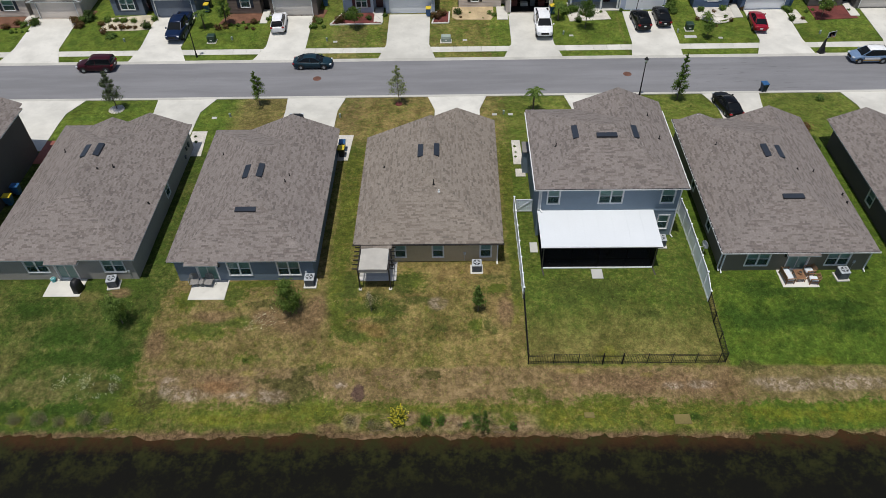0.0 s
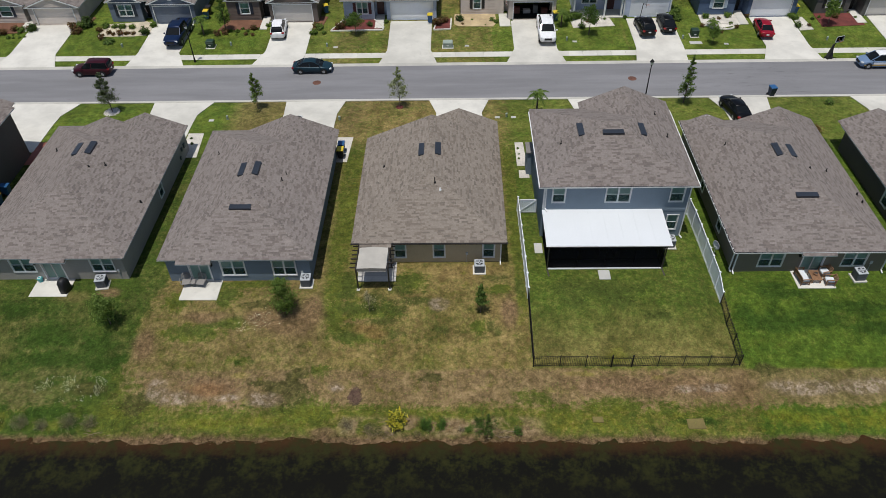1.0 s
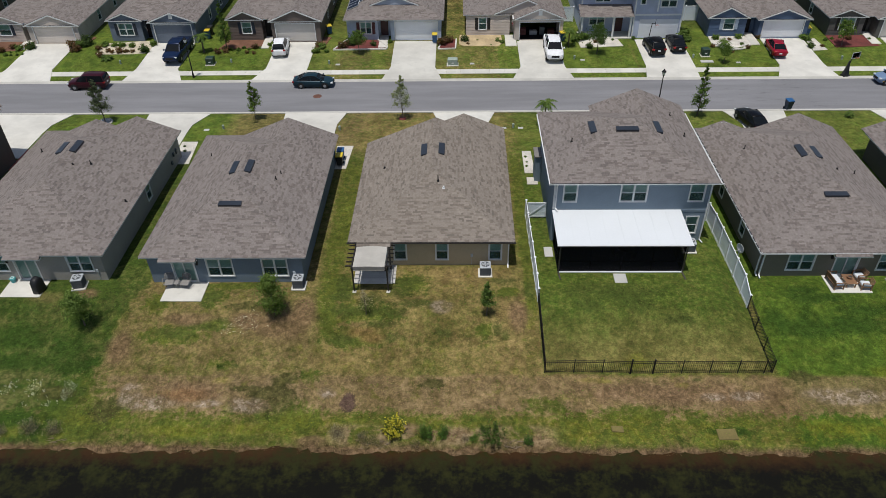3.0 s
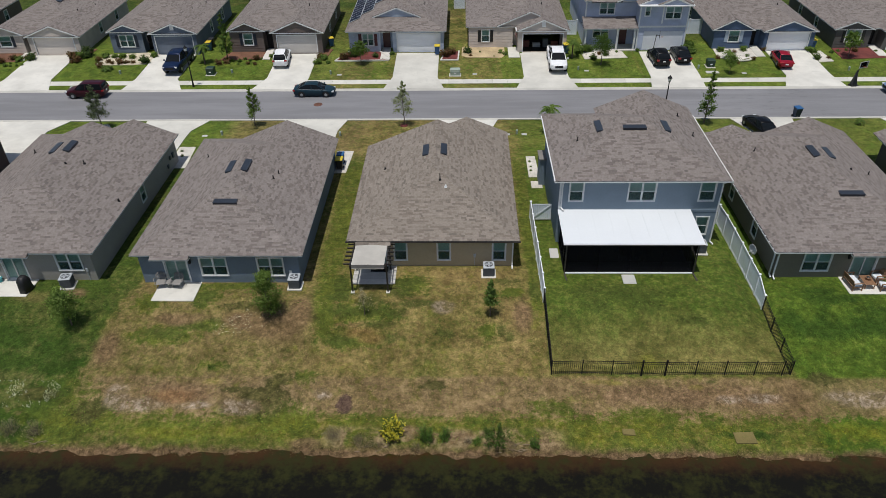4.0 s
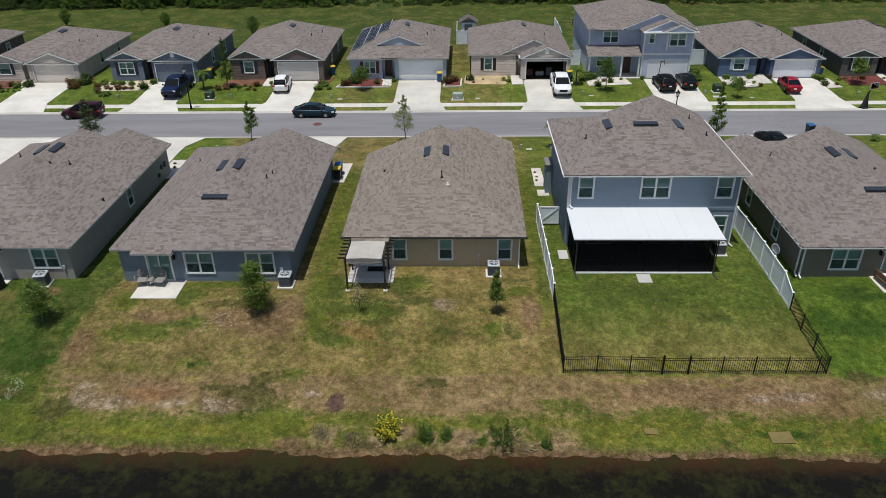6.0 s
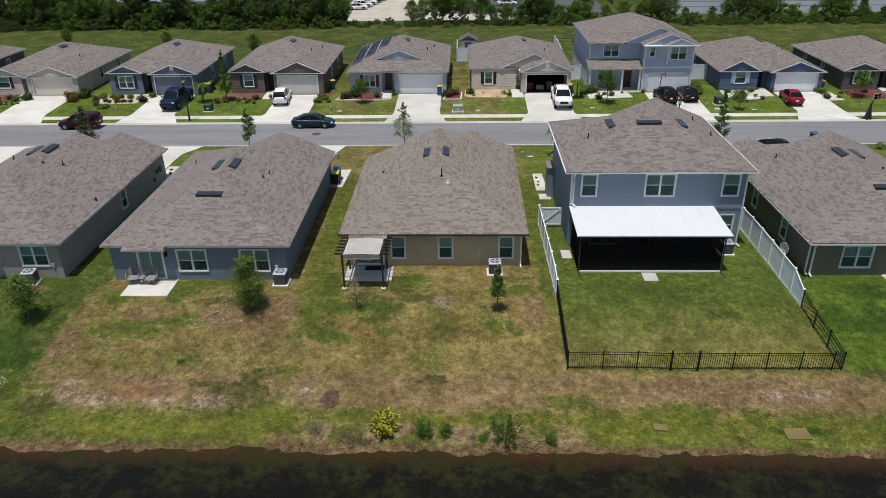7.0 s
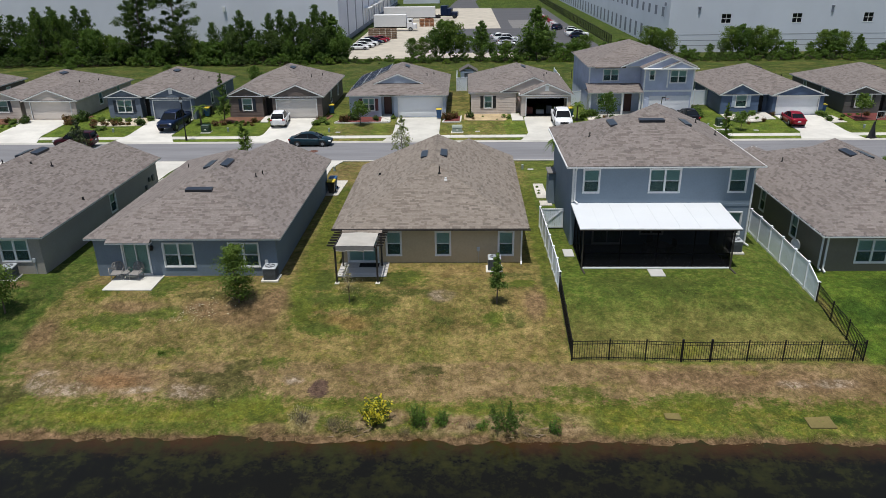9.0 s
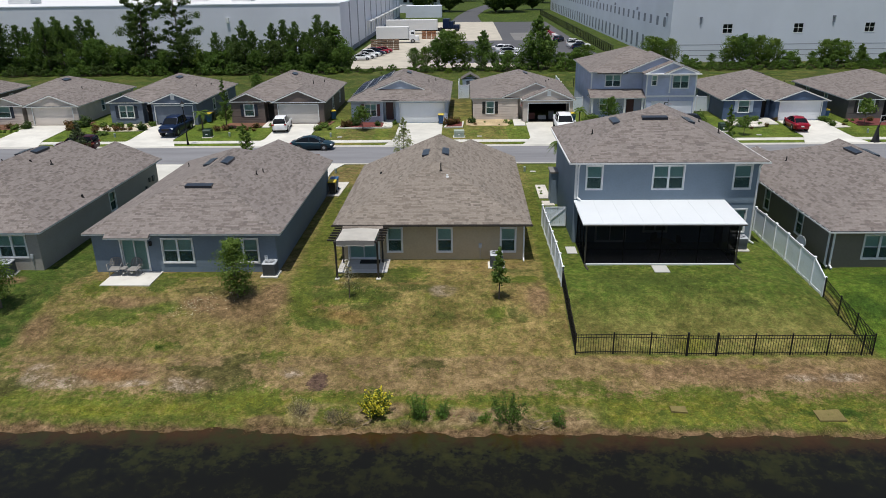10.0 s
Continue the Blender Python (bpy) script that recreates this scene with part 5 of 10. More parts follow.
def air_conditioner():
    T = Thing("air_conditioner", (0, 0, 0), "grey outdoor air-conditioning unit on a concrete pad", "air conditioner", "outdoor units")
    T.part("pad", M().bev(-0.5, 0.5, -0.5, 0.5, -0.25, 0.06, 0.02), CONCRETE, None, "pale concrete pad")
    b = T.part("casing", M().bev(-0.37, 0.37, -0.37, 0.37, 0.06, 0.76, 0.04), ACGREY, None, "dark grey louvred casing")
    for k in range(10):
        z = 0.12 + 0.06 * k
        T.part("louvre", M().bev(-0.385, 0.385, -0.385, 0.385, z, z + 0.03, 0.04), ACGREY, b)
    T.part("lid", M().bev(-0.39, 0.39, -0.39, 0.39, 0.74, 0.82, 0.04), ACLID, None, "pale grey top lid")
    T.part("fan_well", M().tube((0, 0, 0.8), (0, 0, 0.826), 0.29, n=20), BLACK)
    for k in range(4):
        a = math.pi / 2 * k
        T.part("fan_blade", M().beam((0.04 * math.cos(a), 0.04 * math.sin(a), 0.835), (0.25 * math.cos(a), 0.25 * math.sin(a), 0.84), 0.12, 0.01), ACLID)
    for rr in (0.1, 0.17, 0.24, 0.29):
        g = M()
        for k in range(16):
            a, b2 = 2 * math.pi * k / 16, 2 * math.pi * (k + 1) / 16
            g.beam((rr * math.cos(a), rr * math.sin(a), 0.85), (rr * math.cos(b2), rr * math.sin(b2), 0.85), 0.008, 0.008)
        T.part("guard_ring", g, ACLID)
    return T.ob


_ac = air_conditioner()
_ac.matrix_basis = pose(1.7, 39.2, -0.02)
for x, y, a in ((-11.45, 37.75, 0), (-27.1, 37.75, 8), (30.2, 38.1, 4), (16.85, 41.85, 0)):
    copy_thing(_ac, pose(x, y, level(y) + 0.04, 0, 0, a))


def pergola():
    T = Thing("pergola", (-6.3, 38.9, 0), "dark brown metal pergola with a pale sliding canopy", "pergola", world=True)
    xs, ys = (-7.47, -5.1), (37.2, 39.55)
    slope = lambda y: 2.2 - 0.06 * (y - 39.6)
    for x in xs:
        for y in ys:
            T.part("post", M().box(x - 0.05, x + 0.05, y - 0.05, y + 0.05, -0.35, slope(y) - 0.08), DARKBROWN)
            T.part("foot", M().bev(x - 0.13, x + 0.13, y - 0.16, y + 0.1, -0.4, level(y) + 0.05, 0.02), CONCRETE, None, "small pale concrete footing")
        T.part("side_beam", M().beam((x, ys[0] - 0.25, slope(ys[0] - 0.25) - 0.1), (x, ys[1] + 0.25, slope(ys[1] + 0.25) - 0.1), 0.08, 0.14), DARKBROWN)
    for k in range(6):
        y = ys[0] - 0.1 + 0.49 * k
        for x, s in ((xs[0], -1), (xs[1], 1)):
            T.part("rafter_tail", M().box(min(x, x + s * 0.42), max(x, x + s * 0.42), y - 0.025, y + 0.025, slope(y) - 0.03, slope(y) + 0.07), DARKBROWN)
    for y in ys:
        T.part("cross_beam", M().box(xs[0], xs[1], y - 0.04, y + 0.04, slope(y) - 0.16, slope(y) - 0.03), DARKBROWN)
    n = 12
    cv = M()
    rows = []
    for k in range(n + 1):
        y = ys[0] - 0.2 + (ys[1] - ys[0] + 0.26) * k / n
        zz = slope(y) + 0.012 * math.sin(k * 1.3) + 0.02
        rows.append([(xs[0] + 0.1, y, zz), (-6.3, y, zz + 0.03), (xs[1] - 0.1, y, zz)])
    allr = rows
    h0 = ys[0] - 0.21
    T.part("hem", M().box(xs[0] + 0.1, xs[1] - 0.1, h0 - 0.012, h0, 2.08, 2.36), HEM, None, "grey mesh valance hanging from the canopy")
    for k in range(4):
        xa = xs[0] + 0.1 + 0.5375 * k
        T.part("scallop", M().beam((xa, h0 - 0.01, 2.09), (xa + 0.5375, h0 - 0.01, 2.06 + 0.03 * (k % 2)), 0.02, 0.05), CANVAS)
    for j, rr in enumerate(allr):
        cv.v += rr
    cv.f = [(3 * j + i, 3 * j + i + 1, 3 * j + i + 4, 3 * j + i + 3) for j in range(len(allr) - 1) for i in range(2)]
    lower = [(x, y, z - 0.012) for x, y, z in cv.v]
    cv.add(lower, [tuple(i for i in reversed(f)) for f in cv.f[:]])
    T.part("canopy", cv, CANVAS, None, "pale beige canvas canopy")
    D = Thing("deck", (-6.3, 39.2, 0), "weathered grey board deck beneath the pergola", "deck", world=True)
    D.part("frame", M().box(-7.6, -4.75, 38.1, 40.05, -0.3, -0.02), DECKGREY)
    for k in range(15):
        y = 38.02 + k * 0.137
        D.part("plank", M().bev(-7.65, -4.7, y, y + 0.128, -0.02, 0.03, 0.006), DECKGREY)
    solo("door_mat", M().bev(-6.5, -5.3, 39.35, 39.95, 0.03, 0.05, 0.01), BLACK, "dark doormat on the grey deck", "mat")


HEM = plain("grey_mesh_hem", (0.22, 0.21, 0.20), 0.9)
CANVAS = cloth_material("beige_canvas", (0.58, 0.555, 0.51), 0.3)
DECKGREY = plain("weathered_grey_boards", (0.52, 0.50, 0.475), 0.8, var=0.12, rand=0.12)
pergola()


def wicker_chair():
    T = Thing("patio_chair", (0, 0, 0), "grey wicker patio armchair with a rounded back on the slab", "chair", "garden chairs")
    for sx in (-1, 1):
        for sy in (-1, 1):
            T.part("leg", M().tube((sx * 0.30, sy * 0.27, 0), (sx * 0.27, sy * 0.24, 0.4), 0.018, n=6), WICKER)
        arm, prev = M(), None
        for k in range(9):
            a = math.pi * k / 8
            p = Vector((sx * (0.33 + 0.08 * math.sin(a)), 0.34 - 0.66 * k / 8, 0.40 + 0.27 * math.sin(a) ** 0.7))
            if prev is not None:
                arm.tube(prev, p, 0.022, n=6)
            prev = p
        T.part("armrest", arm, WICKER)
    T.part("seat", M().bev(-0.31, 0.31, -0.34, 0.28, 0.36, 0.43, 0.04), WICKER)
    rim, prev = M(), None
    for k in range(15):
        a = math.pi * k / 14
        w, z = -0.33 * math.cos(a) * (1 + 0.12 * math.sin(a)), 0.42 + 0.48 * math.sin(a) ** 0.5
        p = Vector((w, 0.27 + 0.30 * (z - 0.42), z))
        if prev is not None:
            rim.tube(prev, p, 0.026, n=6)
        prev = p
    T.part("back_frame", rim, WICKER)
    for k in range(7):
        x = -0.27 + 0.09 * k
        top = 0.42 + 0.47 * (1 - (x / 0.36) ** 2) ** 0.4
        T.part("back_strand", M().beam((x * 0.8, 0.27, 0.42), (x, 0.27 + 0.30 * (top - 0.42), top), 0.035, 0.015), WICKER)
    for k in range(4):
        z = 0.50 + 0.09 * k
        T.part("back_strand", M().beam((-0.33 + 0.015 * k, 0.265 + 0.30 * (z - 0.42), z), (0.33 - 0.015 * k, 0.265 + 0.30 * (z - 0.42), z), 0.015, 0.03), WICKER)
    return T.ob


WICKER = plain("grey_wicker", (0.24, 0.23, 0.22), 0.7, var=0.2, fine=30)
_wc = wicker_chair()
_wc.matrix_basis = pose(-20.6, 37.72, 0.035, 0, 0, 10)
copy_thing(_wc, pose(-19.45, 37.7, 0.035, 0, 0, -8))


def side_table(x, y, z):
    T = Thing("side_table", (x, y, z), "small round grey side table between the chairs", "table")
    T.part("tabletop", M().tube((0, 0, 0.42), (0, 0, 0.46), 0.25, n=16), WICKER)
    for k in range(3):
        a = 2.1 * k
        T.part("leg", M().tube((0.2 * math.cos(a), 0.2 * math.sin(a), 0), (0.1 * math.cos(a), 0.1 * math.sin(a), 0.42), 0.015, n=6), WICKER)


side_table(-20.02, 37.62, 0.035)


def covered_grill():
    T = Thing("covered_grill", (-29.75, 37.25, 0.03), "barbecue grill under a black fabric cover", "grill")
    rings = []
    for z, a, b in ((0.02, 0.46, 0.34), (0.3, 0.44, 0.32), (0.85, 0.42, 0.3), (1.0, 0.3, 0.27), (1.12, 0.24, 0.2), (1.16, 0.12, 0.1)):
        rings.append([(math.copysign(abs(math.cos(t)) ** 0.6, math.cos(t)) * a * (1 + 0.05 * math.sin(5 * t + z * 4)), math.copysign(abs(math.sin(t)) ** 0.6, math.sin(t)) * b * (1 + 0.06 * math.sin(7 * t)), z) for t in [2 * math.pi * i / 20 for i in range(20)]])
    T.part("cover", M().loft(rings), BLACKCLOTH, None, "creased black cover", smooth=True)
    T.part("wheel", M().tube((-0.42, -0.2, 0.08), (-0.36, -0.2, 0.08), 0.08, n=12), BLACK)
    T.ob.rotation_euler[2] = radians(80)


BLACKCLOTH = plain("black_cover_cloth", (0.012, 0.012, 0.014), 0.55, var=0.2)
covered_grill()


def hose_pot():
    T = Thing("hose_pot", (-32.1, 38.2, 0.0), "teal hose reel pot beside the patio door", "hose pot")
    T.part("pot", M().tube((0, 0, 0), (0, 0, 0.34), 0.16, 0.21, n=16), TEAL, smooth=False)
    T.part("lid", M().tube((0, 0, 0.34), (0, 0, 0.40), 0.22, 0.16, n=16), TEAL)
    h = M()
    for k in range(14):
        a, b = 2 * math.pi * k / 14, 2 * math.pi * (k + 1) / 14
        h.tube((0.13 * math.cos(a), 0.13 * math.sin(a), 0.41), (0.13 * math.cos(b), 0.13 * math.sin(b), 0.41), 0.022, n=6)
    T.part("hose", h, WHITE)


TEAL = plain("teal_plastic", (0.06, 0.32, 0.34), 0.4)
hose_pot()


def cushioned_seat(x, y, a, wide):
    T = Thing("patio_sofa" if wide > 0.8 else "patio_armchair", (0, 0, 0), "wooden patio %s with pale cushions" % ("bench" if wide > 0.8 else "armchair"), "sofa" if wide > 0.8 else "chair", "patio set")
    w = wide / 2
    for sx in (-1, 1):
        for sy in (-0.32, 0.32):
            T.part("leg", M().box(sx * w - 0.03, sx * w + 0.03, sy - 0.03, sy + 0.03, 0, 0.6), TEAK)
        T.part("armrest", M().box(sx * w - 0.04, sx * w + 0.04, -0.36, 0.36, 0.58, 0.62), TEAK)
    T.part("seat_frame", M().box(-w, w, -0.34, 0.34, 0.26, 0.32), TEAK)
    for k in range(4):
        z = 0.4 + 0.11 * k
        T.part("back_slat", M().box(-w, w, 0.32 + 0.02 * k, 0.35 + 0.02 * k, z, z + 0.07), TEAK)
    T.part("cushion", M().bev(-w + 0.05, w - 0.05, -0.33, 0.28, 0.32, 0.45, 0.04), CUSHION, None, "pale blue-white seat cushion")
    T.ob.matrix_basis = pose(x, y, 0.03, 0, 0, a)


TEAK, CUSHION = plain("teak_wood", (0.24, 0.13, 0.07), 0.6, var=0.2), plain("pale_cushion", (0.62, 0.66, 0.70), 0.9, var=0.05)
cushioned_seat(25.9, 37.95, 95, 1.25)
cushioned_seat(27.75, 38.45, -80, 0.62)
cushioned_seat(27.8, 37.55, -95, 0.62)


def coffee_table(x, y):
    T = Thing("coffee_table", (x, y, 0.03), "teak patio coffee table with a bowl on it", "table")
    for sx in (-1, 1):
        for sy in (-1, 1):
            T.part("leg", M().box(sx * 0.3 - 0.03, sx * 0.3 + 0.03, sy * 0.45 - 0.03, sy * 0.45 + 0.03, 0, 0.38), TEAK)
    for k in range(6):
        T.part("slat", M().box(-0.36 + 0.122 * k, -0.25 + 0.122 * k, -0.52, 0.52, 0.38, 0.41), TEAK)
    B = Thing("planter_bowl", (x + 0.05, y + 0.1, 0.44), "brown wooden bowl on the coffee table", "bowl")
    B.part("bowl", M().tube((0, 0, 0), (0, 0, 0.14), 0.12, 0.2, n=14), TEAK)
    B.part("filling", M().ball((0, 0, 0.13), 0.14, 8, 5, (1, 1, 0.5)), DARKBROWN)


coffee_table(26.85, 38.0)


def satellite_dish():
    T = Thing("satellite_dish", (20.3, 39.7, 0), "pale grey satellite dish on a short mast", "satellite dish")
    T.part("mast", M().tube((0, 0, -0.1), (0, 0, 1.0), 0.03), ACLID)
    rings = [[(-0.1 + 0.16 * (r / 0.38) ** 2 - 0.05, r * math.cos(a), 1.1 + r * math.sin(a)) for a in [2 * math.pi * i / 18 for i in range(18)]] for r in (0.02, 0.14, 0.26, 0.38)]
    rings += [[(x + 0.02, y, z) for x, y, z in rr] for rr in reversed(rings)]
    T.part("dish", M().loft(rings), WHITE, smooth=True)
    T.part("arm", M().beam((-0.05, 0, 0.95), (0.42, 0, 0.95), 0.03, 0.03), ACLID)
    T.part("receiver", M().bev(0.38, 0.5, -0.05, 0.05, 0.92, 1.02, 0.01), WHITE)
    T.ob.matrix_basis = pose(20.2, 41.0, ground_at(20.2, 41.0), 0, 0, 200)


satellite_dish()


def meter_box(x, y, z=0.9):
    T = Thing("meter_box", (x, y, z), "grey electric disconnect box with conduit on the wall", "meter box")
    T.part("box", M().bev(-0.09, 0.09, -0.08, 0.0, -0.12, 0.14, 0.01), ACLID)
    T.part("conduit", M().tube((0, -0.03, -z - 0.1), (0, -0.03, -0.12), 0.015, n=6), ACLID)


for x, y in ((0.75, 40.12), (-11.75, 38.19), (-25.85, 38.44), (31.2, 38.89)):
    meter_box(x, y)


def wall_lamp(x, y, z):
    T = Thing("wall_lamp", (x, y, z), "small black lantern on the house wall", "lamp")
    T.part("bracket", M().box(-0.05, 0.05, -0.03, 0.0, -0.06, 0.1), BLACK)
    T.part("lantern", M().bev(-0.07, 0.07, -0.2, -0.03, -0.16, 0.12, 0.02), BLACK)


wall_lamp(-18.45, 38.19, 1.85)
wall_lamp(-32.0, 38.44, 1.85)
wall_lamp(25.6, 38.89, 1.8)


# ---- driveways ----
def driveway(x0, x1, k0, k1, y_kerb, y_neck, y_end, label):
    """x0..x1 at the garage, flaring to k0..k1 at the kerb."""
    if y_end > y_kerb:
        pts = [(k0, y_kerb), (k1, y_kerb), (x1, y_neck), (x1, y_end), (x0, y_end), (x0, y_neck)]
    else:
        pts = [(x0, y_end), (x1, y_end), (x1, y_neck), (k1, y_kerb), (k0, y_kerb), (x0, y_neck)]
    slab_on_ground("driveway", pts, label, 0.055)


for x0, x1, k0, k1 in ((-51.7, -46.3, -52.3, -45.2), (-36.7, -31.9, -37.2, -30.6), (-21.9, -17.2, -22.9, -17.2), (-7.85, -2.85, -8.6, -2.1), (6.7, 11.6, 5.7, 12.3), (20.6, 26.0, 20.1, 25.8), (35.3, 40.2, 34.2, 40.6), (49.3, 54.2, 48.6, 55.0), (-64.5, -59.5, -65.3, -58.8)):
    driveway(x0, x1, k0, k1, 72.3, 75.3, 82.1, "pale concrete driveway up to a garage")
for x0, x1, k0, k1, y in ((-46.2, -40.2, -47.6, -39.1, 55.4), (-31.1, -26.2, -31.4, -25.1, 55.9), (-17.4, -12.0, -17.6, -11.4, 55.6), (-2.0, 2.6, -2.8, 3.4, 55.8), (12.0, 17.2, 11.5, 17.9, 54.9), (26.8, 31.4, 25.9, 31.9, 56.0), (41.0, 46.0, 40.3, 46.6, 55.2)):
    driveway(x0, x1, k0, k1, 64.5, 61.8, y, "pale concrete driveway from the street")


# ---- houses across the street ----
def garage_door(T, x0, x1, y, z1, material):
    d = T.part("garage_door", M().box(x0, x1, y, y + 0.05, 0.12, z1), material, None, "sectional garage door with raised panels")
    n = 4 if x1 - x0 > 3 else 2
    for r in range(4):
        h = (z1 - 0.12) / 4
        for c in range(n):
            w = (x1 - x0) / n
            T.part("door_panel", M().bev(x0 + c * w + 0.1, x0 + (c + 1) * w - 0.1, y - 0.007, y, 0.12 + r * h + 0.09, 0.12 + (r + 1) * h - 0.09, 0.004), material, d)
    return d


def lap_siding(T, x0, x1, y, z0, z1, holes, mat, lap=0.19, lip=0.018):
    """Courses of boards, each standing out at its lower edge, round the openings."""
    m, z = M(), z0
    while z < z1 - 0.03:
        zt = min(z + lap, z1)
        cuts = sorted((a - 0.11, b + 0.11) for a, b, c, d in holes if c - 0.09 < zt and d + 0.09 > z)
        x = x0
        for a, b in cuts + [(x1, x1)]:
            if a - x > 0.04:
                m.add([(x, y - lip, z), (a, y - lip, z), (a, y - 0.004, zt), (x, y - 0.004, zt), (x, y, z), (a, y, z)], [(0, 1, 2, 3), (4, 5, 1, 0), (0, 3, 4), (1, 5, 2)])
            x = max(x, b)
        z += lap
    T.part("lap_siding", m, mat, None, "painted lap siding boards", kind="stuff")


def front_box(T, x0, x1, yf, yb, z, wm, holes, lapped=True):
    m = M()
    if lapped:
        lap_siding(T, x0, x1, yf, 0.12, z - 0.02, holes, wm)
    wall_with_openings(m, "x", yf, 0.16, x0, x1, -0.2, z, holes)
    T.part("wall", m, wm)
    for x, t in ((x0, 0.16), (x1, -0.16)):
        m = M()
        wall_with_openings(m, "y", x, t, yf + 0.16, yb, -0.2, z, [])
        T.part("wall", m, wm)


def shutters(T, x0, x1, y, z0, z1, mat):
    for a, b in ((x0 - 0.46, x0 - 0.1), (x1 + 0.1, x1 + 0.46)):
        sh = T.part("shutter", M().bev(a, b, y - 0.05, y - 0.004, z0, z1, 0.01), mat)
        for k in range(6):
            zz = z0 + (z1 - z0) * (k + 0.3) / 6
            T.part("slat", M().box(a + 0.05, b - 0.05, y - 0.065, y - 0.05, zz, zz + 0.08), mat, sh)


RED_BOX = plain("dusty_red_box", (0.16, 0.05, 0.04), 0.7)


def far_house(x0, x1, wall, label, left, gar, door, wins, shut, seed, doormat, entry, y_main=83.9, y_rear=97.6, z=2.55, open_door=False, style="gables", steep=1.0, kk=0.42):
    """A house that faces the camera: left and gar are gabled bays (x0, x1, front y)."""
    T = Thing("house", ((x0 + x1) / 2, 90, 0.1), label, "house", "houses", world=True)
    wm = WALL[wall]
    z += 0.1
    a0, a1, b1 = x0 + 0.35, x1 - 0.35, y_rear - 0.35
    main, lines = hip_faces(x0, x1, y_main - 0.9, y_rear, z, kk)[:2]
    groups = [(main, lines)]
    lh = [w[:4] for w in wins]
    dh = (door[0], door[1], 0.1, door[2])
    mw = M()
    wall_with_openings(mw, "x", y_main, 0.16, a0 + 0.2, a1 - 0.2, -0.2, z - 0.02, [(entry[0], entry[1], 0.1, 2.2)] + ([dh] if open_door else []))
    T.part("wall", mw, wm)
    T.part("front_door", M().bev(entry[0] + 0.03, entry[1] - 0.03, y_main + 0.04, y_main + 0.09, 0.1, 2.18, 0.01), doormat, None, "dark front door")
    for x, t in ((a0, 0.16), (a1, -0.16)):
        m = M()
        sw = [(88.0, 88.8, 0.8, 2.1), (93.0, 93.8, 0.8, 2.1)] if (t < 0) == (x1 < 0) else []
        wall_with_openings(m, "y", x, t, y_main, b1, -0.2, z - 0.02, sw)
        T.part("wall", m, wm)
        for w in sw:
            sash_window(T, None, "y", x, -1 if t > 0 else 1, *w)
    m = M()
    wall_with_openings(m, "x", b1, -0.16, a0 + 0.16, a1 - 0.16, -0.2, z - 0.02, [])
    T.part("wall", m, wm)
    T.part("ceiling", M().box(a0 + 0.16, a1 - 0.16, y_main + 0.16, b1 - 0.16, z - 0.1, z - 0.05), DIMROOM)
    front_box(T, left[0] + 0.3, left[1] - 0.3, left[2], y_main, z - 0.02, wm, lh, wall != "denim")
    for w in wins:
        sash_window(T, None, "x", left[2], -1, *w[:4], sashes=w[4])
    if shut:
        shutters(T, min(w[0] for w in wins), max(w[1] for w in wins), left[2], wins[0][2], wins[0][3], shut)
    front_box(T, gar[0] + 0.3, gar[1] - 0.3, gar[2], y_main, z - 0.02, wm, [dh], wall != "denim")
    fr = M()
    fr.box(door[0] - 0.1, door[0], gar[2] - 0.03, gar[2] + 0.1, 0.0, door[2] + 0.1).box(door[1], door[1] + 0.1, gar[2] - 0.03, gar[2] + 0.1, 0.0, door[2] + 0.1).box(door[0], door[1], gar[2] - 0.03, gar[2] + 0.1, door[2], door[2] + 0.1)
    T.part("door_casing", fr, WHITE, None, "white garage door casing")
    if open_door:
        # Garage inside painted black for shade; side walls added to darken it.
        T.part("garage_floor", M().box(gar[0] + 0.5, gar[1] - 0.5, gar[2] + 0.1, y_main + 5.5, 0.05, 0.1), BLACK)
        for cx, cw, ch, cm in ((gar[0] + 1.1, 0.7, 1.2, RED_BOX), (gar[0] + 2.2, 0.9, 0.7, STONE), (gar[0] + 3.4, 0.6, 1.5, ACGREY), (gar[0] + 4.4, 0.8, 0.9, RED_BOX)):
            T.part("stored_box", M().bev(cx, cx + cw, gar[2] + 1.6, gar[2] + 2.2, 0.1, 0.1 + ch * 0.6, 0.03), cm)
        for gx in (gar[0] + 0.5, gar[1] - 0.55):
            T.part("garage_side", M().box(gx, gx + 0.05, y_main + 0.2, y_main + 5.4, 0.1, z - 0.2), BLACK)
        T.part("garage_back", M().box(gar[0] + 0.5, gar[1] - 0.5, y_main + 5.4, y_main + 5.5, 0.1, z - 0.2), BLACK)
    else:
        garage_door(T, door[0], door[1], gar[2] + 0.08, door[2], door[3])
    rects = [(x0, x1, y_main - 0.9, y_rear, z)]
    if style == "gables":
        for q in (left, gar):
            hw = (q[1] - q[0]) / 2
            groups.append(gable(T, (q[0] + q[1]) / 2, hw, q[2], y_main - 0.9 + hw, z + 0.003, kk * (steep if q is left else 1.0), wm, WHITE, -1, vent=q is gar and wall == "denim", y_eave=y_main - 0.9))
            groups[0] = (main, trim_hip(groups[0][1], (x0 if q is left else x1, y_main - 0.9, z), 2 * hw / (x1 - x0)))
            rects.append((q[0], q[1], q[2] - 0.15, y_main - 0.95, z))
    elif style == "dormer":
        yf = left[2] - 0.45
        main[0][1] = (x0, yf, z)
        groups[0] = hip_faces(x0, x1, yf, y_rear, z, kk)[:2]
        rects = [(x0, x1, yf, y_rear, z)]
        xc, hw = -7.9, 2.9
        gy = yf + 2.3
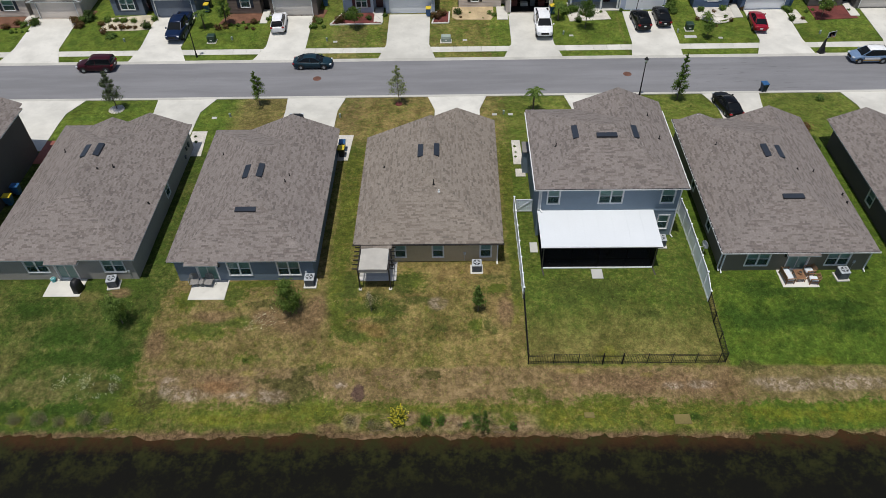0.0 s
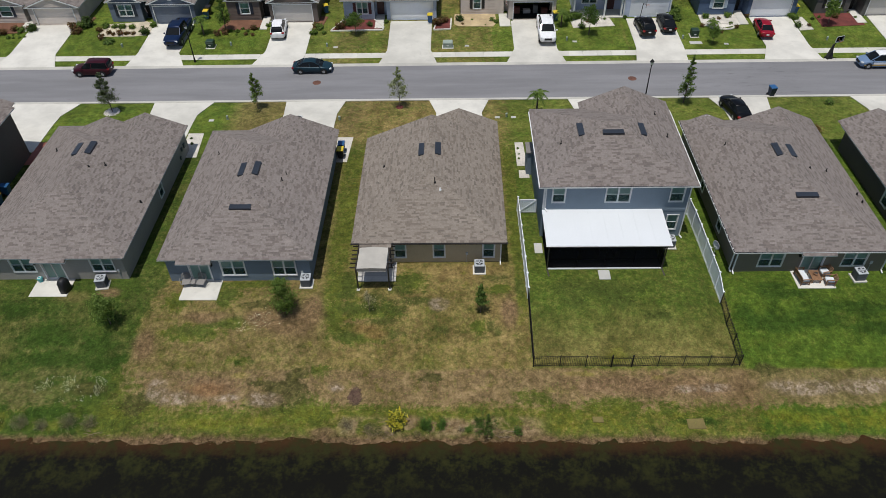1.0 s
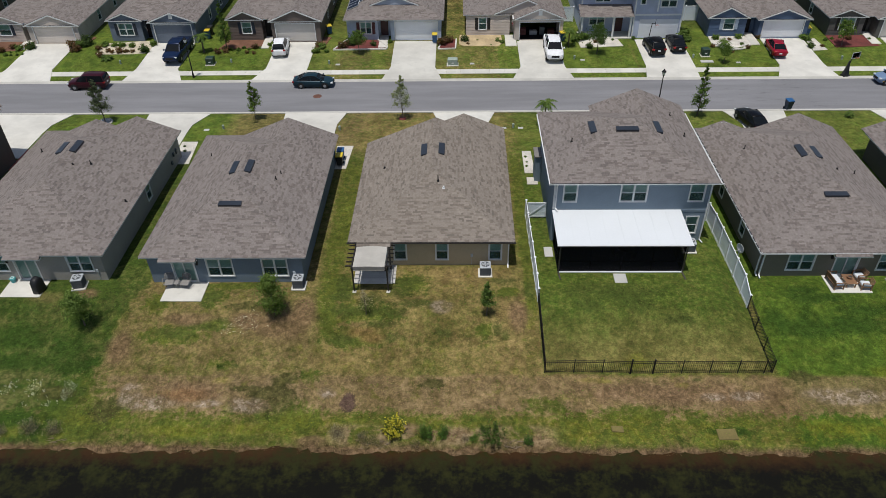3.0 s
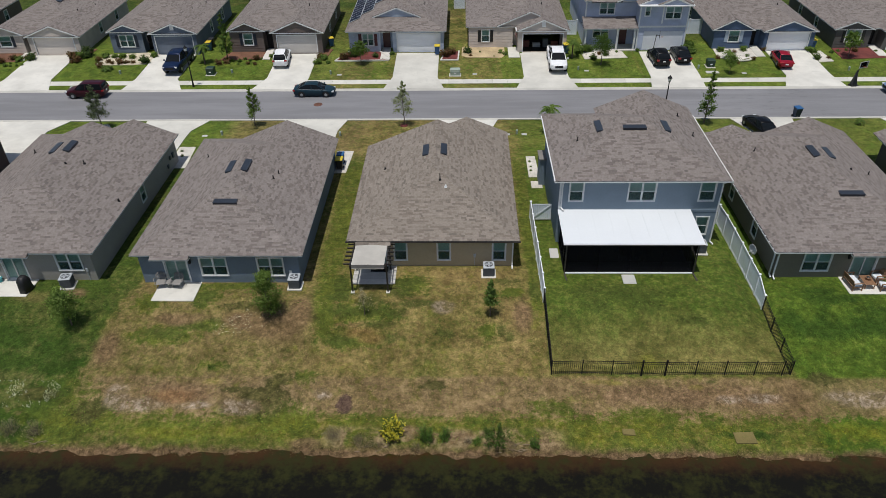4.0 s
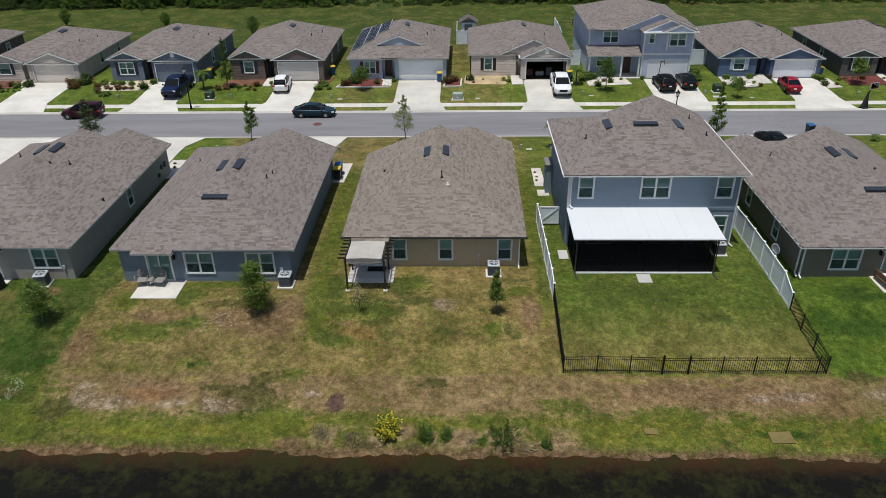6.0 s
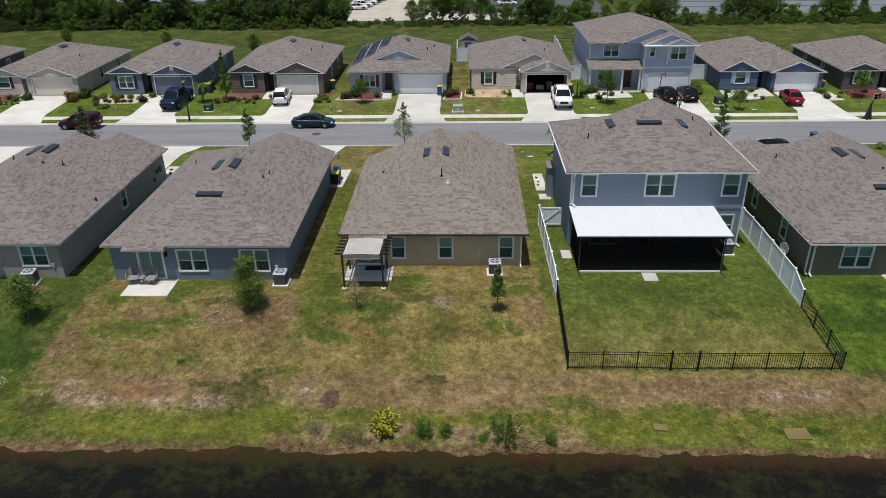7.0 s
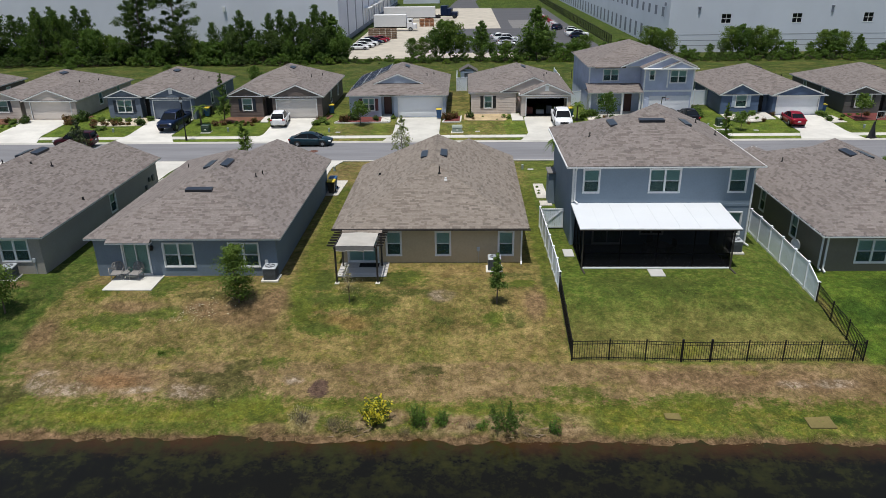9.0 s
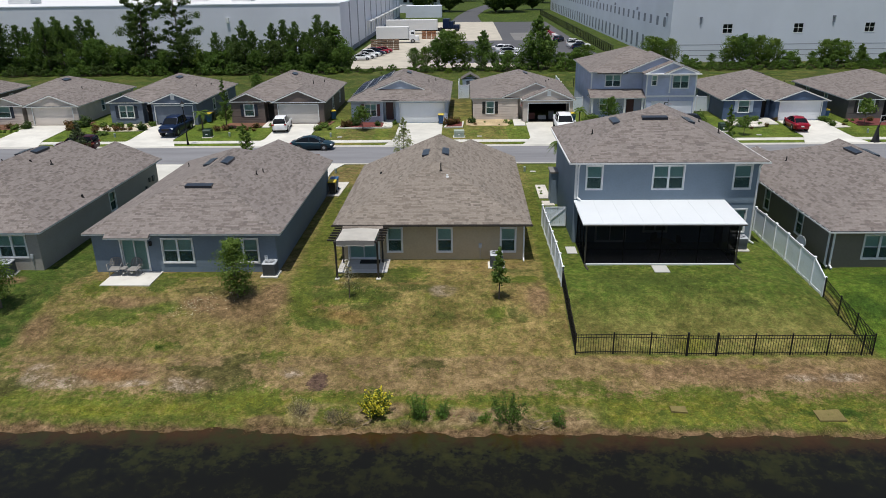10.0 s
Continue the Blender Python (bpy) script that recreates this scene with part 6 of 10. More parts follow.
        groups.append(gable(T, xc, hw, gy, 91.0, z + 0.42 * 2.3 + 0.05, 0.38, wm, WHITE, -1, vent=False))
        groups.append(([[(-9.9, yf - 0.25, z + 0.12), (-7.9, yf - 0.25, z + 0.12), (-7.9, yf + 0.4, z + 0.3), (-9.9, yf + 0.4, z + 0.3)]], []))
    elif style == "big":
        yf = left[2] - 0.4
        groups[0] = hip_faces(x0, x1, yf + 0.3, y_rear, z, kk)[:2]
        rects = [(x0, x1, yf + 0.3, y_rear, z)]
        groups.append(gable(T, 9.3, 3.0, gar[2], yf + 0.3 + 3.3, z + 0.014, 0.42, wm, WHITE, -1))
        groups.append(gable(T, 7.9, 3.9, gar[2] + 1.6, yf + 0.3 + 4.6, z + 0.1, 0.42, wm, WHITE, -1, vent=False))
        rects.append((gar[0], gar[1], gar[2] - 0.15, yf + 0.25, z))
    r = roof(T, groups, WHITE, seed=seed, rects=rects, e=0.17, w=0.36)
    ridge = z + kk * (x1 - x0) / 2
    xm = (x0 + x1) / 2
    T.part("roof_vent", M().add([(xm + 0.5, 89.2, ridge - 0.5 * kk - 0.1), (xm + 0.95, 89.2, ridge - 0.95 * kk - 0.1), (xm + 0.95, 90.6, ridge - 0.95 * kk - 0.1), (xm + 0.5, 90.6, ridge - 0.5 * kk - 0.1), (xm + 0.5, 89.2, ridge - 0.5 * kk + 0.1), (xm + 1.0, 89.2, ridge - 0.95 * kk + 0.12), (xm + 1.0, 90.6, ridge - 0.95 * kk + 0.12), (xm + 0.5, 90.6, ridge - 0.5 * kk + 0.1)],
                                [(4, 5, 6, 7), (0, 1, 5, 4), (1, 2, 6, 5), (2, 3, 7, 6), (3, 0, 4, 7)]), SKYGLASS, r, "dark roof vent")
    T.part("vent_pipe", M().tube((xm + 3.2, 88.6, ridge - 1.45), (xm + 3.2, 88.6, ridge - 0.95), 0.05), BLACK, r)
    T.part("vent_pipe", M().tube((xm + 3.9, 92.0, ridge - 1.75), (xm + 3.9, 92.0, ridge - 1.3), 0.05), BLACK, r)
    return T


DOORTAUPE = plain("taupe_garage_paint", (0.68, 0.61, 0.555), 0.5, var=0.05)
DOORWHITE = plain("white_garage_paint", (0.76, 0.78, 0.82), 0.45, var=0.05)
DOORBLUE = plain("slate_garage_paint", (0.14, 0.17, 0.22), 0.5, var=0.08)
DOORGREY = plain("pale_grey_garage_paint", (0.56, 0.53, 0.50), 0.5, var=0.05)
NAVYSH, REDSH, BLACKSH, PALESH = plain("dark_navy_shutter", (0.02, 0.03, 0.05), 0.5), plain("dark_red_shutter", (0.09, 0.025, 0.03), 0.5), plain("black_shutter", (0.015, 0.016, 0.018), 0.5), plain("pale_blue_shutter", (0.42, 0.50, 0.60), 0.5)
REDDOOR = plain("maroon_door", (0.07, 0.022, 0.022), 0.45)

F1 = far_house(-57.2, -45.3, "taupe", "taupe house with two white-trimmed gables across the street", (-57.2, -52.4, 82.9), (-52.0, -45.3, 82.2), (-51.0, -46.3, 2.25, DOORTAUPE), [(-55.6, -54.2, 0.9, 2.2, 1)], NAVYSH, 11, BLACK, (-53.2, -52.3), kk=0.38, z=2.27)
F2 = far_house(-42.4, -31.2, "denim", "slate-blue house with white-trimmed gables across the street", (-42.4, -37.9, 82.9), (-37.1, -31.2, 82.2), (-36.4, -32.0, 2.25, DOORBLUE), [(-41.0, -39.3, 0.8, 2.2, 2)], NAVYSH, 12, BLACK, (-38.1, -37.3), kk=0.385)
F3 = far_house(-28.0, -16.3, "umber", "dark umber house with white-trimmed gables across the street", (-28.0, -23.4, 82.9), (-22.7, -16.3, 82.2), (-21.9, -17.3, 2.25, DOORGREY), [(-26.1, -25.0, 0.9, 2.25, 1)], NAVYSH, 13, BLACK, (-23.6, -22.8))
F4 = far_house(-13.8, -2.0, "lavender", "lavender-grey house with solar panels and a roof gable", (-13.8, -9.5, 82.7), (-8.6, -2.0, 82.5), (-7.75, -2.75, 2.25, DOORWHITE), [(-11.9, -10.6, 0.8, 2.2, 2)], REDSH, 14, REDDOOR, (-9.6, -8.7), style="dormer")
F5 = far_house(0.35, 12.35, "taupe", "taupe house with an open garage across the street", (0.35, 6.2, 83.8), (6.1, 12.35, 82.2), (7.0, 11.6, 2.2, DOORGREY), [(2.2, 3.1, 0.8, 2.2, 1)], BLACKSH, 15, BLACK, (4.6, 5.6), style="big", open_door=True, kk=0.38, y_main=84.6)
F7 = far_house(29.0, 40.9, "navy", "navy-blue house with white-trimmed gables across the street", (29.0, 33.9, 82.9), (34.6, 40.9, 82.2), (35.4, 40.0, 2.25, DOORWHITE), [(31.0, 32.2, 0.9, 2.25, 1)], PALESH, 17, BLACK, (33.7, 34.5), steep=1.3, kk=0.38, z=2.27)
F8 = far_house(43.0, 54.8, "char", "charcoal house with white-trimmed gables across the street", (43.0, 47.6, 82.9), (48.3, 54.8, 82.2), (49.2, 53.9, 2.25, DOORGREY), [(44.5, 46.2, 0.8, 2.25, 2)], BLACKSH, 18, BLACK, (47.5, 48.3), kk=0.38, z=2.25)
F0 = far_house(-71.5, -60.0, "umber", "dark umber house across the street", (-71.5, -66.8, 82.9), (-66.2, -60.0, 82.2), (-65.3, -60.9, 2.25, DOORGREY), [(-69.8, -68.6, 0.9, 2.25, 1)], NAVYSH, 19, BLACK, (-67.1, -66.3))


SOLARFRAME = plain("solar_panel_face", (0.010, 0.015, 0.03), 0.5, 0.0, var=0.25, spec=0.1)
PANELFRAME = plain("pale_panel_frame", (0.6, 0.62, 0.64), 0.4, 0.3)


def solar_array():
    """Panels lie on the roof's left slope; each has a frame and a cell face."""
    k, x0, z = 0.42, -13.8, 2.65
    u = Vector((1, 0, k)).normalized()
    n = Vector((-k, 0, 1)).normalized()
    for i, first, count in ((0, 85.1, 10), (1, 86.3, 8), (2, 88.6, 5)):
        for j in range(count):
            p = Vector((x0, first + j * 1.04, z)) + u * (0.12 + i * 1.6) + n * 0.07

            def slab(d0, d1, e0, e1, h0, h1):
                vs = [p + u * du + Vector((0, dy, 0)) + n * h for h in (h0, h1) for du, dy in ((d0, e0), (d1, e0), (d1, e1), (d0, e1))]
                return M().add(vs, [(3, 2, 1, 0), (4, 5, 6, 7), (0, 1, 5, 4), (1, 2, 6, 5), (2, 3, 7, 6), (3, 0, 4, 7)])

            pan = F4.part("solar_panel", slab(0, 1.56, 0, 1.01, 0, 0.04), PANELFRAME, None, "dark blue solar panel in a pale frame")
            F4.part("cell_face", slab(0.05, 1.51, 0.05, 0.96, 0.04, 0.046), SOLARFRAME, pan)


solar_array()


def far_two_storey():
    T = Thing("house", (20, 90, 0.1), "pale blue two-storey house with gables and a porch across the street", "house", "houses", world=True)
    wm = WALL["ice"]
    x0, x1, z2 = 14.1, 26.1, 5.42
    xm, yl, yr = 20.3, 84.6, 82.6
    wl = [(16.0, 17.72, 3.72, 5.0, 2), (15.5, 17.3, 0.95, 2.3, 2)]
    wr = [(20.85, 21.4, 4.08, 5.16, 1), (23.2, 24.95, 3.75, 5.14, 2)]
    m = M()
    wall_with_openings(m, "x", yl, 0.16, x0 + 0.3, xm, -0.2, z2, [w[:4] for w in wl] + [(18.6, 19.5, 0.1, 2.2)])
    T.part("wall", m, wm)
    m = M()
    wall_with_openings(m, "x", yr, 0.16, xm, x1 - 0.3, -0.2, z2, [w[:4] for w in wr] + [(21.0, 25.6, 0.1, 2.3)])
    T.part("wall", m, wm)
    lap_siding(T, xm + 0.08, x1 - 0.38, yr, 2.96, z2 - 0.12, [w[:4] for w in wr], wm)
    lap_siding(T, x0 + 0.38, xm, yl, 3.5, z2 - 0.02, [w[:4] for w in wl], wm)
    for xx, ya, t in ((x0 + 0.3, yl + 0.16, 0.16), (x1 - 0.3, yr + 0.16, -0.16)):
        m = M()
        wall_with_openings(m, "y", xx, t, ya, 97.5, -0.2, z2, [])
        T.part("wall", m, wm)
    m = M()
    wall_with_openings(m, "y", xm, 0.16, yr + 0.16, yl, -0.2, z2, [])
    T.part("wall", m, wm)
    m = M()
    wall_with_openings(m, "x", 97.5, -0.16, x0 + 0.46, x1 - 0.46, -0.2, z2, [])
    T.part("wall", m, wm)
    for w in wl:
        sash_window(T, None, "x", yl, -1, *w[:4], sashes=w[4])
    for w in wr:
        sash_window(T, None, "x", yr, -1, *w[:4], sashes=w[4])
    T.part("front_door", M().bev(18.63, 19.47, yl + 0.04, yl + 0.09, 0.1, 2.18, 0.01), REDDOOR, None, "dark maroon front door")
    garage_door(T, 21.0, 25.6, yr + 0.08, 2.3, DOORWHITE)
    for x in (x0 + 0.3, xm, x1 - 0.3, 22.9):
        T.part("corner_board", M().box(x - 0.08, x + 0.08, (yl if x < 16 else yr) - 0.03, (yl if x < 16 else yr), 0.0 if x != 22.9 else 3.2, z2 - 0.1), WHITE, None, "white corner board")
    T.part("band_board", M().box(xm + 0.08, x1 - 0.4, yr - 0.03, yr, 2.75, 2.95), WHITE)
    main = hip_faces(x0, x1, yl - 0.5, 97.4, z2, 0.37)
    g1 = gable(T, 22.1, 4.35, yr + 1.3, 89.6, z2 + 0.02, 0.40, wm, WHITE, -1, vent=False)
    g2 = gable(T, 23.05, 3.1, yr, 88.0, z2 + 0.01, 0.41, wm, WHITE, -1, vent=False)
    g3 = gable(T, 24.1, 1.95, yr - 0.32, 84.2, z2 + 0.015, 0.40, wm, WHITE, -1, vent=False, over=0.22)
    T.part("eave_board", M().box(20.0, 26.2, yr - 0.6, yr - 0.02, z2 - 0.12, z2 - 0.01), WHITE)
    porch = ([[(x0 - 0.1, 82.4, 2.75), (xm, 82.4, 2.75), (xm, 84.65, 3.45), (x0 - 0.1, 84.65, 3.45)]], [])
    hood = ([[(14.9, 83.9, 5.35), (18.4, 83.9, 5.35), (18.4, 84.65, 5.65), (14.9, 84.65, 5.65)]], [])
    roof(T, [main[:2], g1, g2, g3, porch, hood], WHITE, seed=16, e=0.17, w=0.36, rects=[(x0, x1, yl - 0.5, 97.9, z2), (x0 - 0.1, xm, 82.4, 84.6, 2.75)])
    for x in (14.3, 18.0, 20.0):
        T.part("porch_post", M().bev(x - 0.1, x + 0.1, 82.55, 82.75, 0.0, 2.62, 0.02), WHITE)
    T.part("porch_floor", M().box(x0, xm, 82.4, 84.6, -0.2, 0.14), CONCRETE)


far_two_storey()


# ---- cars ----
TYRE, RIM = plain("tyre_rubber", (0.02, 0.02, 0.021), 0.85), plain("alloy_rim", (0.36, 0.37, 0.38), 0.4, 0.6)
CARGLASS = plain("dark_car_glass", (0.008, 0.010, 0.012), 0.04, 0.0, var=0.1, bump=0, spec=0.2)
HEADLAMP, TAILLAMP = plain("headlamp_lens", (0.65, 0.68, 0.70), 0.1, 0.2), plain("red_lamp_lens", (0.30, 0.01, 0.012), 0.15)
CHROME = plain("chrome_trim", (0.6, 0.62, 0.64), 0.12, 0.9, var=0.05, bump=0)


def ring(x, hw, zl, zs):
    """A body section with curved flanks and a crowned top."""
    half = ((0.88, zl), (0.975, zl + 0.10), (1.0, zl + 0.5 * (zs - zl)), (0.985, zs - 0.15), (0.945, zs - 0.06), (0.86, zs - 0.012), (0.5, zs + 0.016))
    return [(x, -hw * w, z) for w, z in half] + [(x, 0, zs + 0.026)] + [(x, hw * w, z) for w, z in reversed(half)]


def resample(st, n=3):
    """Stations joined by a smooth curve, n steps between two."""
    out = []
    for i in range(len(st) - 1):
        p0, p1, p2, p3 = st[max(0, i - 1)], st[i], st[i + 1], st[min(len(st) - 1, i + 2)]
        for k in range(n):
            t = k / n
            row = []
            for a, b, c, d in zip(p0, p1, p2, p3):
                v = 0.5 * (2 * b + (c - a) * t + (2 * a - 5 * b + 4 * c - d) * t * t + (3 * b - a - 3 * c + d) * t ** 3)
                row.append(min(max(v, min(b, c) - 0.02), max(b, c) + 0.02))
            out.append(tuple(row))
    return out + [tuple(st[-1])]


def car(name, label, category, col, shape):
    """A car that faces +x. shape: stations of the body, of the cabin, and the wheels."""
    T = Thing(name, (0, 0, 0), label, category, "cars")
    body, cabin, axles, wr, hw = resample(shape["body"]), resample(shape["cabin"]), shape["axles"], shape["wheel"], shape["hw"]
    b = T.part("body", M().loft([ring(*s) for s in body]), col, smooth=True)
    b.data.set_sharp_from_angle(angle=radians(40))
    # cabin rings: x, base half width, base z, top half width, top z
    gl = []
    for x, w0, z0, w1, z1 in cabin:
        gl.append([(x, -w0, z0), (x, -(w0 + w1) / 2 - 0.015, (z0 + z1) / 2), (x, -w1, z1), (x, w1, z1), (x, (w0 + w1) / 2 + 0.015, (z0 + z1) / 2), (x, w0, z0)])
    T.part("cabin_glass", M().loft(gl), CARGLASS, None, "dark tinted windows", smooth=True).data.set_sharp_from_angle(angle=radians(40))
    top = [c for c in cabin if c[4] > max(q[4] for q in cabin) - 0.16]
    rf = [[(c[0], -c[3] - 0.025, c[4] - 0.05), (c[0], -c[3] * 0.9, c[4] + 0.012), (c[0], 0, c[4] + 0.04), (c[0], c[3] * 0.9, c[4] + 0.012), (c[0], c[3] + 0.025, c[4] - 0.05)] for c in top]
    T.part("roof", M().loft(rf), shape.get("roof", col), smooth=True)
    for s in (-1, 1):
        for (xa, w0, z0, _, _), (xb, _, _, w1, z1) in ((cabin[0], top[0]), (cabin[-1], top[-1])):
            T.part("pillar", M().beam((xa, s * w0, z0), (xb, s * (w1 + 0.01), z1), 0.07, 0.06), col)
        xm = shape.get("bpillar", (top[0][0] + top[-1][0]) / 2)
        T.part("pillar", M().beam((xm, s * (cabin[3][1] + 0.012), cabin[3][2]), (xm - 0.05, s * (top[0][3] + 0.025), top[0][4]), 0.07, 0.05), col)
        T.part("wing_mirror", M().bev(cabin[-1][0] - 0.35, cabin[-1][0] - 0.2, min(s * hw, s * (hw + 0.18)), max(s * hw, s * (hw + 0.18)), cabin[-1][2] + 0.02, cabin[-1][2] + 0.17, 0.03), col)
        T.part("headlight", M().bev(body[-1][0] - 0.34, body[-1][0] - 0.04, min(s * (hw - 0.42), s * (hw - 0.13)), max(s * (hw - 0.42), s * (hw - 0.13)), shape["lamp"] - 0.14, shape["lamp"], 0.03), HEADLAMP)
        T.part("tail_light", M().bev(body[0][0] - 0.01, body[0][0] + 0.22, min(s * (hw - 0.36), s * (hw - 0.06)), max(s * (hw - 0.36), s * (hw - 0.06)), shape["tail"] - 0.16, shape["tail"], 0.02), TAILLAMP)
        for ax in axles:
            w = T.part("wheel", M().tube((ax, s * (hw - 0.19), wr), (ax, s * (hw + 0.015), wr), wr, n=18), TYRE)
            T.part("rim", M().tube((ax, s * (hw - 0.05), wr), (ax, s * (hw + 0.025), wr), wr * 0.56, wr * 0.5, n=14), RIM, w)
            T.part("arch", M().tube((ax, s * (hw - 0.3), wr + 0.02), (ax, s * (hw + 0.006), wr + 0.02), wr * 1.16, n=18), BLACK)
    T.part("grille", M().bev(body[-1][0] - 0.05, body[-1][0] + 0.015, -hw * 0.45, hw * 0.45, shape["lamp"] - 0.3, shape["lamp"] - 0.06, 0.02), BLACK)
    T.part("rear_plate", M().bev(body[0][0] - 0.015, body[0][0] + 0.01, -0.17, 0.17, shape["tail"] - 0.3, shape["tail"] - 0.15, 0.005), WHITE)
    if shape.get("rails"):
        for s in (-1, 1):
            T.part("roof_rail", M().beam((top[0][0] + 0.1, s * (top[0][3] - 0.06), top[0][4] + 0.06), (top[-1][0] - 0.1, s * (top[-1][3] - 0.06), top[-1][4] + 0.06), 0.035, 0.04), shape["rails"])
    if shape.get("sunroof"):
        T.part("sunroof", M().bev(top[-1][0] - 0.9, top[-1][0] - 0.25, -0.4, 0.4, top[-1][4] + 0.03, top[-1][4] + 0.05, 0.01), CARGLASS)
    if shape.get("strip"):
        for s in (-1, 1):
            T.part("chrome_strip", M().beam((cabin[0][0] + 0.2, s * (cabin[3][1] + 0.03), cabin[3][2] + 0.0), (cabin[-1][0], s * (cabin[-1][1] + 0.03), cabin[-1][2]), 0.02, 0.035), CHROME)
    if shape.get("bed"):
        x0, x1 = shape["bed"]
        zt = shape["body"][2][3]
        T.part("bed", M().bev(x0, x1, -hw * 0.8, hw * 0.8, zt - 0.02, zt + 0.012, 0.01), BLACK, None, "black pickup bed")
        for s in (-1, 1):
            T.part("bed_rail", M().box(x0, x1, min(s * hw * 0.8, s * hw * 0.94), max(s * hw * 0.8, s * hw * 0.94), zt - 0.02, zt + 0.06), col)
        T.part("tailgate", M().box(x0 - 0.08, x0, -hw * 0.9, hw * 0.9, zt - 0.4, zt + 0.06), col)
    return T.ob


SEDAN = dict(body=[(-2.36, 0.50, 0.46, 0.74), (-2.30, 0.72, 0.34, 0.86), (-2.08, 0.84, 0.26, 0.94), (-1.5, 0.89, 0.20, 0.965), (0, 0.905, 0.19, 0.93), (1.05, 0.90, 0.19, 0.905), (1.6, 0.88, 0.20, 0.85), (2.02, 0.80, 0.23, 0.76), (2.26, 0.66, 0.28, 0.67), (2.36, 0.46, 0.38, 0.56)],
             cabin=[(-1.85, 0.72, 0.95, 0.66, 0.965), (-1.25, 0.78, 0.945, 0.60, 1.27), (-0.6, 0.80, 0.93, 0.59, 1.41), (0.05, 0.80, 0.92, 0.59, 1.42), (0.5, 0.79, 0.91, 0.60, 1.30), (1.3, 0.74, 0.885, 0.69, 0.90)], axles=(-1.38, 1.4), wheel=0.33, hw=0.90, lamp=0.70, tail=0.86, bpillar=-0.2)
SUV = dict(body=[(-2.30, 0.56, 0.52, 0.90), (-2.24, 0.78, 0.38, 1.02), (-2.02, 0.89, 0.29, 1.08), (-1.4, 0.935, 0.25, 1.09), (0, 0.945, 0.25, 1.05), (1.05, 0.94, 0.25, 1.03), (1.6, 0.91, 0.26, 0.97), (2.02, 0.83, 0.29, 0.88), (2.22, 0.70, 0.34, 0.79), (2.31, 0.50, 0.44, 0.68)],
           cabin=[(-2.16, 0.78, 1.06, 0.72, 1.14), (-1.86, 0.82, 1.07, 0.65, 1.52), (-1.1, 0.85, 1.06, 0.67, 1.67), (-0.2, 0.86, 1.05, 0.67, 1.70), (0.4, 0.85, 1.04, 0.65, 1.58), (1.28, 0.78, 1.01, 0.72, 1.03)], axles=(-1.38, 1.38), wheel=0.36, hw=0.94, lamp=0.86, tail=1.05, bpillar=-0.25)
BOXY = dict(SUV, cabin=[(-2.24, 0.82, 1.06, 0.74, 1.2), (-2.08, 0.85, 1.07, 0.70, 1.62), (-1.2, 0.87, 1.06, 0.70, 1.71), (-0.1, 0.87, 1.05, 0.70, 1.71), (0.5, 0.86, 1.04, 0.68, 1.58), (1.15, 0.80, 1.02, 0.75, 1.05)])
PICKUP = dict(body=[(-2.86, 0.84, 0.60, 1.06), (-2.80, 0.94, 0.46, 1.13), (-1.6, 0.97, 0.40, 1.13), (0, 0.98, 0.38, 1.14), (1.2, 0.98, 0.38, 1.17), (2.1, 0.96, 0.40, 1.13), (2.62, 0.90, 0.44, 1.05), (2.80, 0.78, 0.52, 0.96), (2.86, 0.60, 0.60, 0.86)],
              cabin=[(-1.14, 0.84, 1.12, 0.76, 1.22), (-0.98, 0.87, 1.12, 0.70, 1.78), (-0.2, 0.89, 1.12, 0.71, 1.87), (0.5, 0.89, 1.12, 0.71, 1.86), (0.9, 0.88, 1.13, 0.69, 1.72), (1.62, 0.82, 1.15, 0.77, 1.18)], axles=(-1.75, 1.8), wheel=0.41, hw=0.97, lamp=0.98, tail=1.05, bpillar=0.1, bed=(-2.78, -1.2))
CAR_COL = {n: paint(n + "_car_paint", c, m) for n, c, m in (("teal_black", (0.012, 0.034, 0.05), 0.4), ("maroon", (0.038, 0.005, 0.01), 0.3), ("deep_blue", (0.006, 0.016, 0.052), 0.35), ("white", (0.75, 0.76, 0.78), 0.0), ("black", (0.004, 0.004, 0.005), 0.1), ("red", (0.25, 0.007, 0.022), 0.2), ("silver_blue", (0.16, 0.24, 0.38), 0.4), ("silver", (0.45, 0.46, 0.48), 0.6), ("grey", (0.12, 0.125, 0.13), 0.5))}


def put(ob, x, y, a, z=None):
    s = 0.92 if ob.name.startswith(("sedan", "suv", "estate")) else 1.0
    ob.matrix_basis = pose(x, y, (level(y) if z is None else z), 0, 0, a) @ Matrix.Diagonal((s, s, s, 1))
    return ob


RZ = -0.30
put(car("sedan", "dark teal sedan with a chrome window strip parked at the kerb", "car", CAR_COL["teal_black"], dict(SEDAN, strip=True, sunroof=True)), -15.75, 70.95, 0, RZ)
put(car("suv", "dark maroon estate car with a black roof rack by the kerb", "car", CAR_COL["maroon"], dict(BOXY, rails=BLACK)), -40.1, 70.85, 180, RZ)
put(car("pickup", "deep blue pickup truck with a black bed on a driveway", "car", CAR_COL["deep_blue"], PICKUP), -32.75, 78.7, -92, level(78.6) + 0.055)
put(car("suv", "white sports utility car with dark glass on a driveway", "car", CAR_COL["white"], dict(SUV, rails=BLACK)), -21.0, 79.7, 95, level(79.4) + 0.055)
put(car("pickup", "white pickup truck in front of an open garage", "car", CAR_COL["white"], PICKUP), 10.6, 78.5, -91, level(78.5) + 0.055)
